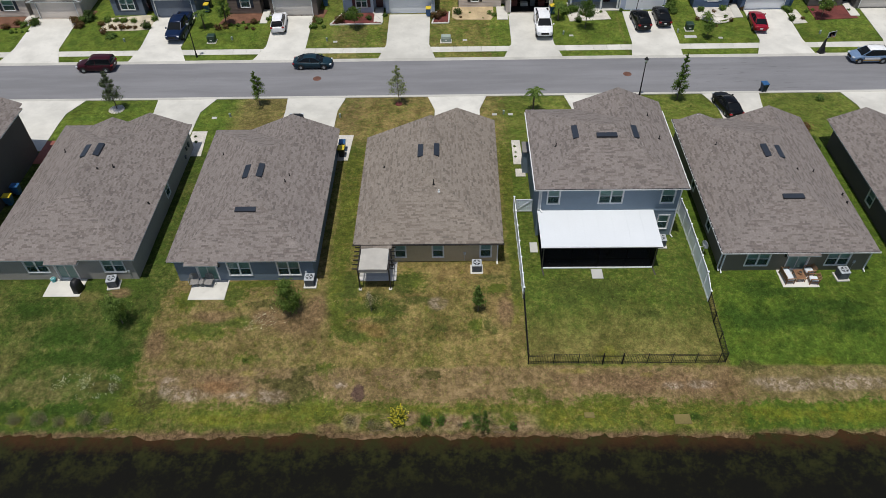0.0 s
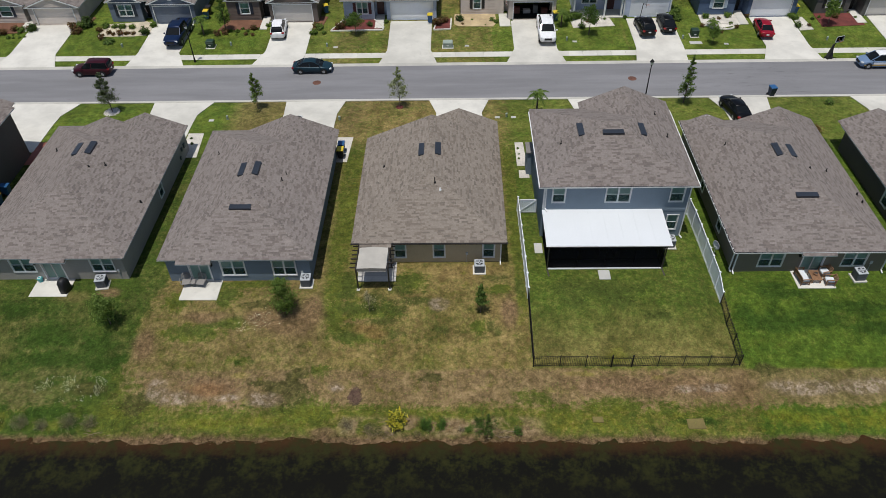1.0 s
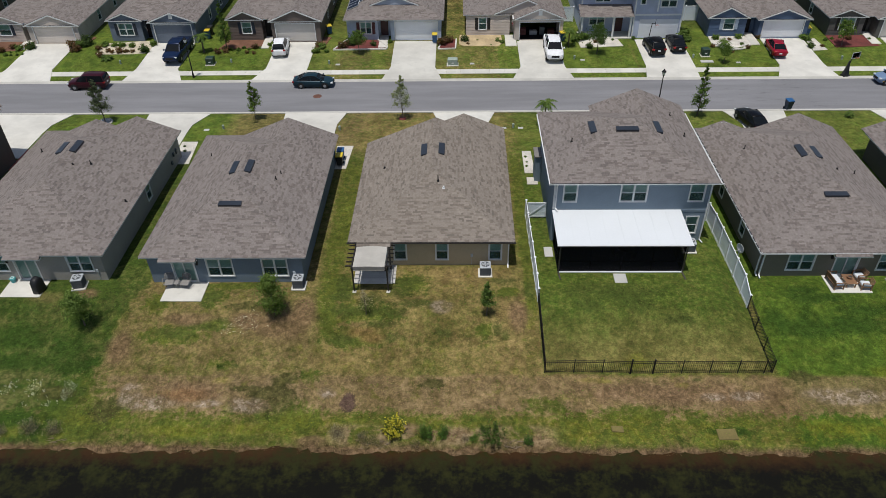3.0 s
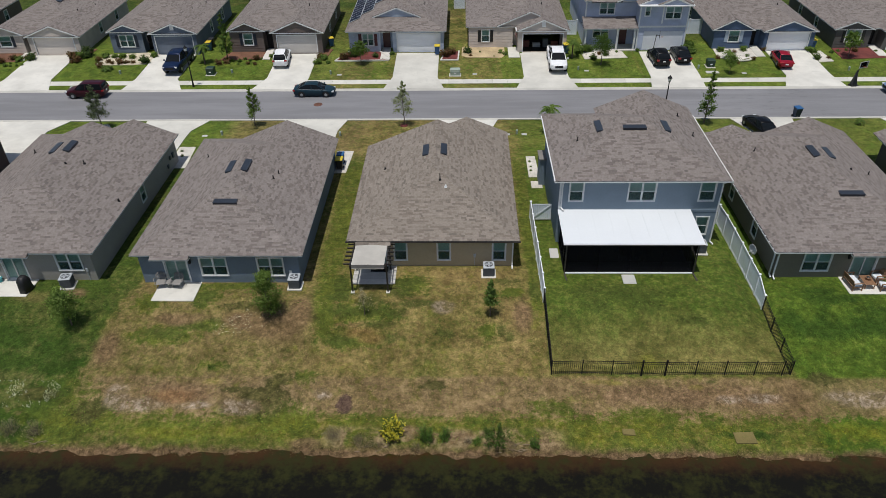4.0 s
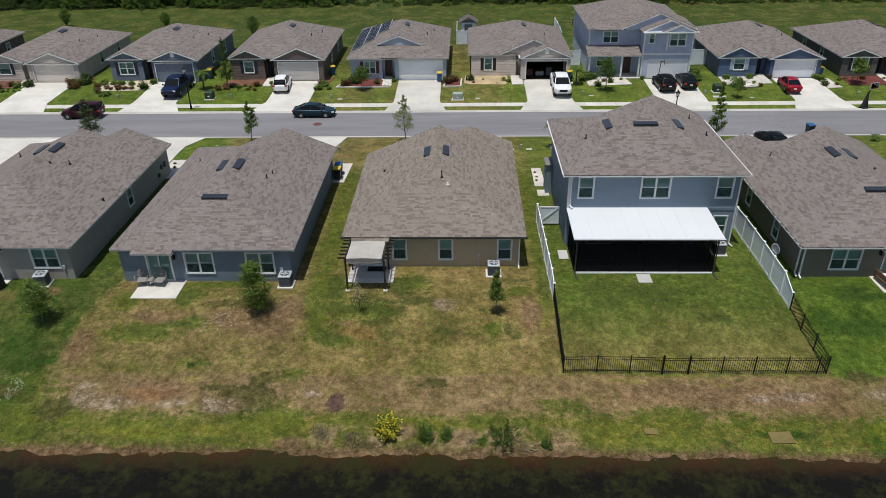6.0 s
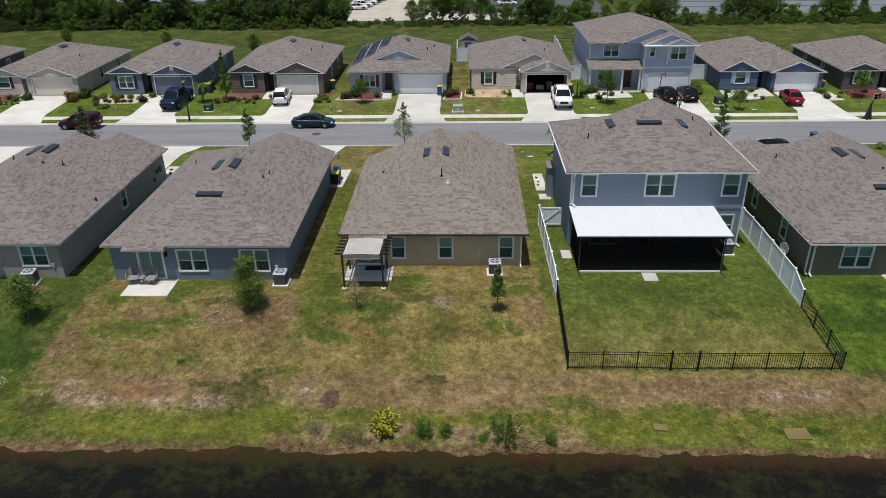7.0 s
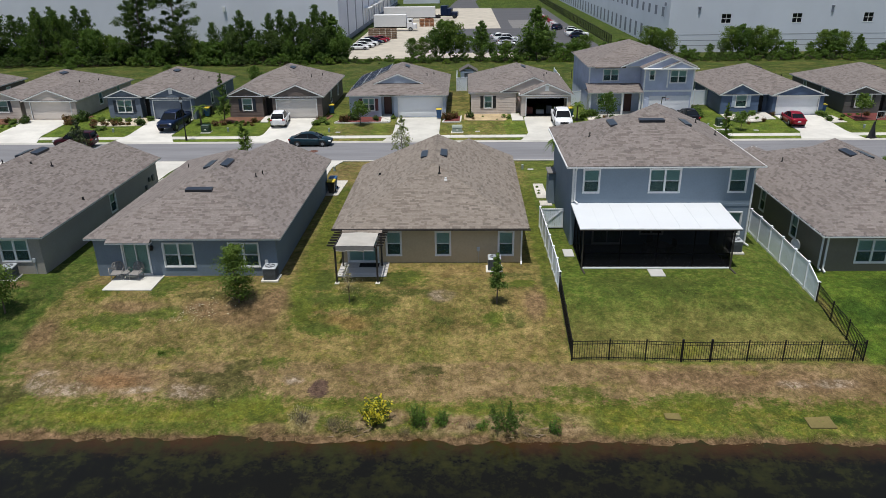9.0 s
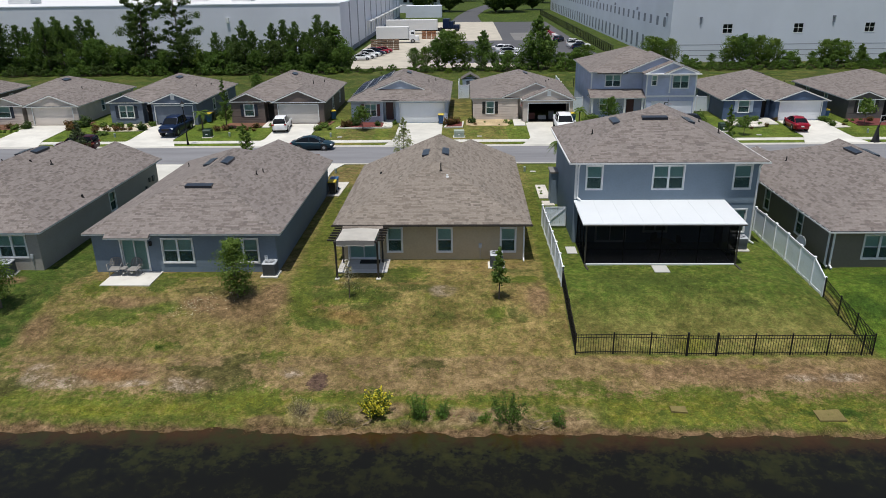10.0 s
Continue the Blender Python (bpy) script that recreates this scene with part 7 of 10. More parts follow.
put(car("suv", "black estate car with silver roof rails on a driveway", "car", CAR_COL["black"], dict(SUV, rails=CHROME, sunroof=True)), 22.2, 79.2, 94, level(79.2) + 0.055)
put(car("sedan", "black sedan on a concrete driveway", "car", CAR_COL["black"], SEDAN), 24.9, 80.1, 90, level(80.2) + 0.055)
put(car("sedan", "red sedan on a concrete driveway", "car", CAR_COL["red"], SEDAN), 35.9, 78.7, 84, level(78.6) + 0.055)
put(car("sedan", "black sedan on the driveway of the olive house", "car", CAR_COL["black"], dict(SEDAN, sunroof=True)), 27.6, 61.4, 100, level(61.4) + 0.055)
_pol = car("estate_car", "silver-blue car with gold and dark blue side stripes at the kerb", "car", CAR_COL["silver_blue"], dict(SUV, roof=CAR_COL["white"]))
put(_pol, 45.7, 70.8, 180, RZ)
STRIPE_G, STRIPE_B = plain("gold_stripe", (0.55, 0.33, 0.05), 0.4), plain("white_door_film", (0.7, 0.72, 0.75), 0.4)
for s in (-1, 1):
    for nm, z0, z1, a, b, mt in (("gold_stripe", 0.48, 0.6, -1.9, 1.9, STRIPE_G), ("door_film", 0.62, 0.86, -0.9, 0.9, STRIPE_B)):
        o = new(nm, M().box(a, b, min(s * 0.938, s * 0.946), max(s * 0.938, s * 0.946), z0, z1).data(nm, mt))
        o.parent = _pol
put(car("sedan", "dark car beside the slate-blue house", "car", CAR_COL["black"], SEDAN), -15.9, 58.2, 90, level(58.2) + 0.055)


# ---- street furniture ----
def street_lamp(x, y):
    T = Thing("street_lamp", (x, y, level(y)), "black post-top street lamp", "street lamp", "street lamps")
    T.part("base", M().tube((0, 0, -0.1), (0, 0, 0.5), 0.13, 0.09, n=12), BLACK)
    T.part("pole", M().tube((0, 0, 0.4), (0, 0, 3.9), 0.07, 0.045, n=10), BLACK)
    T.part("lantern", M().tube((0, 0, 4.0), (0, 0, 4.32), 0.12, 0.2, n=8), HEADLAMP, None, "glass lantern")
    T.part("hood", M().tube((0, 0, 4.32), (0, 0, 4.55), 0.24, 0.05, n=8), BLACK)
    T.part("finial", M().ball((0, 0, 4.58), 0.05, 8, 5), BLACK)
    T.part("collar", M().tube((0, 0, 3.88), (0, 0, 4.02), 0.06, 0.13, n=8), BLACK)


street_lamp(-29.5, 73.2)
street_lamp(19.35, 64.1)


def manhole(x, y):
    T = Thing("manhole_cover", (x, y, -0.29), "rusty round iron manhole cover in the street", "manhole cover", "manholes")
    T.part("rim", M().tube((0, 0, -0.05), (0, 0, 0.02), 0.46, n=24), RUST)
    T.part("cover", M().tube((0, 0, 0.0), (0, 0, 0.026), 0.38, n=24), RUST)
    for k in range(5):
        T.part("rib", M().box(-0.28, 0.28, -0.26 + 0.12 * k, -0.22 + 0.12 * k, 0.026, 0.034), RUST)


RUST = plain("rusty_iron", (0.15, 0.07, 0.05), 0.8, 0.2, var=0.3)
manhole(-15.0, 68.3)
manhole(18.9, 68.5)


def wheelie_bin(x, y, a, lid, body, label, tip=0, z=None):
    T = Thing("wheelie_bin", (0, 0, 0), label, "bin", "wheelie bins")
    rings = [[(sx * w, sy * d + o, zz) for sx, sy in ((-1, -1), (1, -1), (1, 1), (-1, 1))] for zz, w, d, o in ((0.08, 0.22, 0.25, 0.03), (0.95, 0.29, 0.34, 0.0), (1.0, 0.31, 0.36, 0.0))]
    T.part("body", M().loft(rings), body)
    T.part("lid", M().bev(-0.32, 0.32, -0.38, 0.38, 1.0, 1.09, 0.03), lid)
    T.part("handle", M().tube((-0.25, 0.42, 0.98), (0.25, 0.42, 0.98), 0.02, n=6), body)
    for s in (-1, 1):
        T.part("wheel", M().tube((s * 0.24, 0.26, 0.12), (s * 0.3, 0.26, 0.12), 0.12, n=12), BLACK)
    T.ob.matrix_basis = pose(x, y, level(y) if z is None else z, tip, 0, a)


BINNAVY = plain("navy_bin_plastic", (0.008, 0.024, 0.05), 0.5)
BINBLUE, BINYEL, BINBLACK = plain("blue_bin_plastic", (0.02, 0.095, 0.24), 0.5), plain("yellow_lid_plastic", (0.62, 0.47, 0.03), 0.5), plain("black_bin_plastic", (0.02, 0.02, 0.022), 0.5)
wheelie_bin(-3.05, 81.6, 0, BINYEL, BINBLUE, "blue recycling bin with a yellow lid beside a garage", z=0.12)
wheelie_bin(-16.0, 84.6, 20, BINYEL, BINBLUE, "blue recycling bin with a yellow lid against the umber house", z=0.12)
wheelie_bin(-30.6, 83.4, 0, BINYEL, BINBLUE, "blue recycling bin with a yellow lid by the slate-blue house", z=0.12)
wheelie_bin(-30.6, 84.6, 0, BINBLACK, BINBLACK, "black waste bin by the slate-blue house", z=0.12)
wheelie_bin(12.0, 81.8, 10, BINYEL, BINBLUE, "blue recycling bin with a yellow lid beside the open garage", z=0.12)
wheelie_bin(40.9, 82.8, 0, BINYEL, BINBLUE, "blue recycling bin with a yellow lid by the navy house", z=0.12)
wheelie_bin(32.4, 64.75, 8, BINBLUE, BINNAVY, "dark blue wheelie bin standing at the kerb", z=-0.29)
wheelie_bin(-10.7, 55.0, 0, BINBLUE, BINBLUE, "blue bin beside the slate-blue house")
wheelie_bin(-10.7, 54.1, 0, BINYEL, BINBLACK, "black bin with a yellow lid beside the slate-blue house")
wheelie_bin(-39.7, 47.6, 90, BINYEL, BINBLUE, "blue bin with a yellow lid beside the dark brown house")
wheelie_bin(-39.6, 49.0, 90, BINBLUE, BINBLUE, "blue bin beside the dark brown house")


def utility_box(x, y, w, d, h, mat, label):
    T = Thing("utility_box", (x, y, level(y)), label, "utility box", "utility boxes")
    T.part("pad", M().bev(-w * 0.6, w * 0.6, -d * 0.65, d * 0.65, -0.2, 0.06, 0.02), CONCRETE)
    T.part("cabinet", M().bev(-w / 2, w / 2, -d / 2, d / 2, 0.06, h, 0.05), mat)
    T.part("lid", M().bev(-w / 2 - 0.02, w / 2 + 0.02, -d / 2 - 0.02, d / 2 + 0.02, h * 0.72, h * 0.78, 0.02), mat)
    T.part("label_plate", M().box(-0.12, 0.12, -d / 2 - 0.012, -d / 2 + 0.0, h * 0.35, h * 0.5), WHITE)


BOXGREEN, BOXPALE = plain("dark_green_cabinet", (0.018, 0.045, 0.03), 0.5), plain("pale_green_cabinet", (0.30, 0.36, 0.31), 0.5)
utility_box(-28.5, 76.6, 0.9, 0.8, 0.85, BOXGREEN, "dark green transformer box on a concrete pad")
solo("concrete_slab", M().bev(26.9, 28.3, 76.0, 76.6, level(76.3) - 0.1, level(76.3) + 0.05, 0.02), STONE, "flat grey concrete slab on the lawn", "slab")
utility_box(27.75, 77.9, 0.85, 0.8, 0.85, BOXGREEN, "dark green transformer box on the lawn")
utility_box(-0.9, 76.0, 1.1, 0.7, 0.75, BOXPALE, "pale green transformer box on the lawn")


def pedestal(x, y, mat, h=0.7):
    T = Thing("service_pedestal", (x, y, level(y)), "small pale green cable pedestal in the grass", "pedestal", "pedestals")
    T.part("post", M().bev(-0.09, 0.09, -0.09, 0.09, -0.1, h, 0.03), mat)
    T.part("cap", M().bev(-0.1, 0.1, -0.1, 0.1, h - 0.15, h + 0.02, 0.03), mat)


for x, y in ((-26.2, 76.9), (-14.9, 76.4), (12.9, 77.2), (26.3, 77.3), (42.6, 76.6), (-39.0, 76.8), (-11.6, 60.6), (5.0, 60.9), (-22.9, 60.9)):
    pedestal(x, y, BOXPALE, 0.42)
for x, y in ((4.1, 60.8), (5.7, 60.8), (-27.9 + 3.4, 60.7), (13.8, 76.9), (-13.9, 76.2), (1.3, 76.2), (31.0, 76.0)):
    solo("meter_cover", M().bev(x - 0.25, x + 0.25, y - 0.18, y + 0.18, level(y) - 0.1, level(y) + 0.04, 0.02), STONE, "small grey meter cover set in the grass", "meter cover", group="meter covers")


def basketball_hoop(x, y, a, covered):
    z = level(y)
    T = Thing("basketball_hoop", (0, 0, 0), "portable basketball hoop, its base and post wrapped in black" if covered else "portable basketball hoop at the garage", "basketball hoop", "basketball hoops")
    T.part("base", M().bev(-0.5, 0.5, -0.35, 0.35, 0, 0.18, 0.05), BLACK)
    T.part("pole", M().tube((0, 0, 0.1), (0, -0.2, 2.9), 0.05), BLACK)
    T.part("backboard", M().bev(-0.6, 0.6, -0.65, -0.6, 2.55, 3.3, 0.01), BOARD if covered else BLACK)
    if covered:
        fr = M().box(-0.62, 0.62, -0.66, -0.59, 3.28, 3.32).box(-0.62, 0.62, -0.66, -0.59, 2.53, 2.57).box(-0.62, -0.58, -0.66, -0.59, 2.57, 3.28).box(0.58, 0.62, -0.66, -0.59, 2.57, 3.28)
        T.part("board_frame", fr, GALV, None, "pale frame round the clear board")
    rm = M()
    for k in range(14):
        p, q = 2 * math.pi * k / 14, 2 * math.pi * (k + 1) / 14
        rm.tube((0.22 * math.cos(p), -0.88 + 0.22 * math.sin(p), 2.7), (0.22 * math.cos(q), -0.88 + 0.22 * math.sin(q), 2.7), 0.012, n=5)
    T.part("rim", rm, ORANGE)
    T.part("arm", M().beam((0, -0.2, 2.85), (0, -0.62, 2.85), 0.06, 0.08), BLACK)
    if covered:
        rings = [[(r * math.cos(t) * (1 + 0.1 * math.sin(4 * t)), r * math.sin(t) * (1 + 0.08 * math.cos(5 * t)), zz) for t in [2 * math.pi * i / 14 for i in range(14)]] for zz, r in ((0.0, 0.46), (0.4, 0.38), (1.0, 0.24), (1.7, 0.12), (2.0, 0.07))]
        T.part("wrap", M().loft(rings), BLACKCLOTH, None, "black wrap over the base")
    T.ob.matrix_basis = pose(x, y, z, 0, 0, a) @ Matrix.Diagonal((0.85, 0.85, 0.85, 1))


GALV = plain("galvanised_frame", (0.5, 0.51, 0.52), 0.45, 0.3)
ORANGE = plain("orange_rim", (0.55, 0.12, 0.02), 0.5)
BOARD = glass_material("clear_backboard", (0.9, 0.92, 0.93))
basketball_hoop(41.3, 72.55, 20, True)
basketball_hoop(21.9, 81.0, 75, False)


def flag(x, y, z):
    T = Thing("house_flag", (x, y, z), "striped red and white flag on a slanted pole", "flag")
    T.part("pole", M().tube((0, 0, 0), (0.2, -0.7, 0.5), 0.015, n=6), WHITE)
    for k in range(5):
        T.part("stripe", M().add([(0.1 + 0.02 * k, -0.25 - 0.09 * k, 0.18 + 0.06 * k), (0.12 + 0.02 * k, -0.34 - 0.09 * k, 0.24 + 0.06 * k), (0.3 + 0.02 * k, -0.36 - 0.09 * k, -0.3 + 0.06 * k), (0.28 + 0.02 * k, -0.27 - 0.09 * k, -0.36 + 0.06 * k)], [(0, 1, 2, 3)]), TAILLAMP if k % 2 == 0 else WHITE)


flag(5.9, 82.9, 2.0)
flag(-37.5, 82.6, 1.7)
MULCH_R, MULCH_B, GRAVEL = plain("red_mulch", (0.14, 0.035, 0.03), 0.95, var=0.4, fine=14, bump=0.03), plain("brown_mulch", (0.16, 0.075, 0.045), 0.95, var=0.4, fine=14, bump=0.03), plain("pale_gravel", (0.44, 0.34, 0.20), 0.95, var=0.3, fine=14, bump=0.03)
GRAVELT = plain("cream_gravel", (0.52, 0.46, 0.35), 0.95, var=0.3, fine=14, bump=0.03)
GRAVELW = plain("white_gravel", (0.56, 0.53, 0.48), 0.95, var=0.3, fine=14, bump=0.03)


def bed(pts, mat, label, edge=None):
    ys = [p[1] for p in pts]
    y0 = min(ys)
    T = Thing("flower_bed", (pts[0][0], pts[0][1], level(y0)), label, "flower bed", "flower beds", world=True, kind="")
    m = M()
    n = len(pts)
    m.add([(x, y, level(y) - 0.2) for x, y in pts] + [(x, y, level(y) + 0.05) for x, y in pts], [tuple(range(n - 1, -1, -1)), tuple(range(n, 2 * n))] + [(i, (i + 1) % n, n + (i + 1) % n, n + i) for i in range(n)])
    T.part("mulch", m, mat)
    if edge:
        for i in range(n):
            (xa, ya), (xb, yb) = pts[i], pts[(i + 1) % n]
            if max(ya, yb) < max(ys) - 0.01 or ya != yb:
                T.part("edging", M().beam((xa, ya, level(ya) + 0.06), (xb, yb, level(yb) + 0.06), 0.16, 0.14), edge)
    return T


bed([(-42.8, 79.2), (-38.5, 79.2), (-36.7, 79.5), (-36.2, 82.2), (-37.9, 82.8), (-42.9, 82.1)], GRAVELT, "pale gravel bed with shrubs before the slate-blue house")
bed([(-28.6, 80.4), (-23.6, 80.6), (-23.4, 82.8), (-27.9, 82.8)], MULCH_B, "brown mulch bed with shrubs before the umber house")
bed([(-14.9, 79.9), (-8.7, 80.0), (-8.6, 80.7), (-9.9, 82.6), (-13.6, 82.6)], MULCH_R, "dark red mulch bed edged with pale stone", CONCRETE)
bed([(-2.6, 79.9), (-0.6, 80.0), (-0.5, 82.6), (-2.1, 82.6)], MULCH_R, "dark red mulch bed beside the driveway", CONCRETE)
bed([(-0.2, 81.3), (0.4, 80.75), (4.5, 80.6), (4.9, 81.4), (4.9, 83.75), (-0.1, 83.75)], GRAVEL, "pale tan gravel bed with small shrubs")
bed([(29.3, 80.2), (31.5, 79.6), (34.0, 80.4), (34.0, 82.8), (29.4, 82.8)], GRAVELW, "white stone bed with shrubs before the navy house")
bed([(40.3, 78.8), (42.0, 79.0), (41.6, 82.0), (40.5, 82.0)], GRAVELW, "white gravel bed beside the driveway")
bed([(43.2, 79.6), (48.3, 79.9), (48.0, 82.8), (43.2, 82.8)], MULCH_R, "dark red mulch bed with a young tree")
bed([(14.0, 80.0), (19.0, 80.4), (18.6, 82.4), (13.8, 82.4)], GRAVELW, "white gravel bed before the pale blue house")
bed([(-57.5, 79.8), (-52.3, 80.4), (-52.0, 82.8), (-57.0, 82.8)], MULCH_B, "brown mulch bed with clipped shrubs")
bed([(-46.2, 81.0), (-45.2, 80.8), (-44.6, 84.0), (-45.5, 84.2)], MULCH_B, "brown mulch bed at the house corner")
bed([(-17.2, 80.5), (-16.2, 80.3), (-15.6, 83.5), (-16.8, 83.6)], MULCH_B, "brown mulch bed at the garage corner")
bed([(-26.0, 54.3), (-24.3, 54.3), (-24.6, 58.3), (-26.1, 58.3)], GRAVELW, "pale gravel bed beside the greige house")
bed([(-11.3, 53.4), (-10.1, 53.4), (-9.9, 57.4), (-11.4, 57.4)], GRAVELW, "pale gravel bed beside the slate-blue house")
bed([(5.5, 52.6), (6.4, 52.6), (6.3, 56.3), (5.5, 56.3)], GRAVELW, "pale gravel bed beside the two-storey house")
bed([(5.6, 50.8), (6.5, 50.8), (6.5, 51.9), (5.6, 51.9)], GRAVELW, "small pale gravel bed beside the two-storey house")
bed([(-40.2, 53.4), (-37.9, 53.4), (-38.2, 57.0), (-40.3, 57.0)], plain("red_brick_paving", (0.26, 0.09, 0.07), 0.9, var=0.25, fine=8), "red brick paved strip beside the drive")
for x0, x1, y0, y1 in ((-9.7, -8.65, 80.4, 83.9), (5.3, 6.6, 80.6, 83.7), (-23.6, -22.7, 80.5, 83.8), (33.8, 34.8, 80.4, 83.8), (47.6, 48.7, 80.4, 83.8), (-53.0, -52.0, 80.6, 83.8)):
    slab_on_ground("front_walk", [(x0, y0), (x1, y0), (x1, y1), (x0, y1)], "short pale concrete walk to the front door", 0.075)


def shed_and_fences():
    S = Thing("garden_shed", (0.4, 104.0, 0.1), "small white garden shed with a grey gabled roof", "shed")
    S.part("walls", M().box(-1.1, 1.1, -1.2, 1.2, -0.1, 2.1), VINYL)
    S.part("shed_roof", M().front([(-1.35, 2.0), (0, 2.75), (1.35, 2.0), (1.35, 2.1), (0, 2.86), (-1.35, 2.1)], -1.4, 1.4), DECK)
    S.part("shed_door", M().bev(-0.55, 0.55, -1.24, -1.2, 0.0, 1.9, 0.01), ACGREY)
    for n, pts in (("white_fence", [(0.2, 99.0), (-1.2, 99.0), (-1.2, 101.8), (-1.2, 104.6)]), ("white_fence", [(12.6, 88.0), (14.0, 88.0)]), ("white_fence", [(26.1, 88.0), (27.8, 88.0), (29.3, 88.0)]), ("white_fence", [(12.9, 98.0), (13.0, 101.0), (13.0, 104.0), (13.0, 107.0)])):
        privacy_fence(n, pts, [1.8] * len(pts), "white vinyl privacy fence between the houses")
    W = Thing("wire_fence", (20, 112, 0.1), "low dark wire fence on the rough grass", "fence", world=True)
    for k in range(8):
        W.part("post", M().tube((13.2 + 2.6 * k, 108.5, 0), (13.2 + 2.6 * k, 108.5, 1.4), 0.04, n=6), BLACK)
    for h in (0.3, 0.75, 1.2):
        W.part("wire", M().beam((13.2, 108.5, 0.12 + h), (31.4, 108.5, 0.12 + h), 0.03, 0.03), BLACK)


shed_and_fences()


# ---- plants ----
BARK = plain("grey_brown_bark", (0.13, 0.10, 0.075), 0.9, var=0.3, fine=20, bump=0.01)
L_OAK = leaf_material("oak_leaf", (0.055, 0.098, 0.022), (0.10, 0.165, 0.036), (0.15, 0.225, 0.055))
L_LIGHT = leaf_material("young_leaf", (0.07, 0.12, 0.025), (0.12, 0.19, 0.04), (0.18, 0.25, 0.07))
L_YOUNG = leaf_material("fresh_leaf", (0.08, 0.135, 0.03), (0.145, 0.22, 0.05), (0.22, 0.30, 0.09))
L_DARK = leaf_material("dark_leaf", (0.034, 0.062, 0.019), (0.066, 0.108, 0.030), (0.105, 0.155, 0.045))
L_PINE = leaf_material("pine_needle", (0.045, 0.082, 0.030), (0.088, 0.145, 0.050), (0.14, 0.21, 0.075))
L_WILD = leaf_material("wild_leaf", (0.06, 0.105, 0.018), (0.115, 0.18, 0.033), (0.18, 0.245, 0.055))
L_BELT = leaf_material("belt_leaf", (0.046, 0.090, 0.018), (0.088, 0.155, 0.032), (0.135, 0.215, 0.050))
L_WEED = leaf_material("bright_weed", (0.06, 0.13, 0.025), (0.10, 0.19, 0.038), (0.15, 0.25, 0.06))
L_YELLOW = leaf_material("yellow_flower", (0.60, 0.50, 0.03), (0.72, 0.62, 0.07), (0.78, 0.72, 0.16))
L_DRY = leaf_material("dry_stalk", (0.16, 0.11, 0.06), (0.26, 0.19, 0.11), (0.36, 0.28, 0.18))
L_GREY = leaf_material("grey_scrub", (0.27, 0.245, 0.17), (0.38, 0.345, 0.25), (0.48, 0.44, 0.33))
L_RED = leaf_material("reddish_leaf", (0.10, 0.048, 0.028), (0.155, 0.085, 0.042), (0.115, 0.125, 0.04))
L_PALE = leaf_material("white_flower", (0.6, 0.6, 0.55), (0.75, 0.75, 0.7), (0.8, 0.8, 0.78))


def leaf_mesh(name, pts, size, material, rng, long=1.6, up=0.35, rise=0.7, out=None):
    """Many small pointed leaves at pts; with out they face that way, unevenly."""
    n = len(pts)
    a = rng.normal(size=(n, 3))
    if out is not None:
        face = out + 0.45 * rng.normal(size=(n, 3))
        a = np.cross(face, a)
    if out is None:
        a[:, 2] *= rise
    a /= np.linalg.norm(a, axis=1)[:, None]
    b = rng.normal(size=(n, 3))
    b[:, 2] += up
    b = np.cross(a, b if out is None else face)
    b /= np.linalg.norm(b, axis=1)[:, None] + 1e-9
    s = size * (0.6 + 0.8 * rng.random((n, 1)))
    v = np.empty((n, 4, 3))
    v[:, 0], v[:, 2] = pts - a * s * long / 2, pts + a * s * long / 2
    v[:, 1], v[:, 3] = pts + b * s / 2, pts - b * s / 2
    me = bpy.data.meshes.new(name)
    me.from_pydata(v.reshape(-1, 3).tolist(), [], np.arange(4 * n).reshape(n, 4).tolist())
    me.materials.append(material)
    me.update()
    return me


def plant_part(T, name, me, parent=None, label="", kind=""):
    o = new(name, me)
    o.parent = parent or T.ob
    return tagged(o, label, kind=kind)


def limbs(T, rng, h, crown0, spread, n, r, lean=0.0, up=0.55, joined=False):
    """A tapered trunk with limbs; returns points along the limbs."""
    tr = M()
    pts = [Vector((lean * (z / h) ** 2 + 0.03 * h * math.sin(z * 2.2) * 0.3, 0.02 * h * math.sin(z * 1.7 + 1), z)) for z in [h * k / 6 for k in range(7)]]
    for k in range(6):
        tr.tube(pts[k], pts[k + 1], r * (1 - k / 6.5), r * (1 - (k + 1) / 6.5), 7)
    T.part("trunk", tr, BARK, smooth=False)
    ends, bulk = [], M()
    for i in range(n):
        f = crown0 + (0.97 - crown0) * (i + rng.random() * 0.6) / n
        z = h * f
        k = min(5, int(f * 6))
        base = pts[k].lerp(pts[k + 1], f * 6 - k)
        ang = i * 2.4 + rng.random() * 0.8
        prof = spread(f)
        d = Vector((math.cos(ang), math.sin(ang), up + 0.3 * rng.random()))
        tip = base + d.normalized() * prof * (0.55 + 0.65 * rng.random())
        mid = base.lerp(tip, 0.5) + Vector((0, 0, 0.04 * h * (rng.random() - 0.3)))
        m = M().tube(base, mid, r * 0.36 * (1.1 - f), r * 0.24 * (1.1 - f), 5)
        m.tube(mid, tip, r * 0.24 * (1.1 - f), r * 0.08, 5)
        if joined:
            bulk.add(m.v, m.f)
        else:
            T.part("limb", m, BARK)
        for q in (0.45, 0.7, 0.88, 1.0):
            ends.append((base.lerp(mid, q * 2) if q < 0.5 else mid.lerp(tip, q * 2 - 1), prof))
    if joined:
        T.part("limb", bulk, BARK, kind="stuff")
    ends += [(pts[6], spread(0.95)), (pts[5].lerp(pts[6], 0.5), spread(0.9))]
    return ends


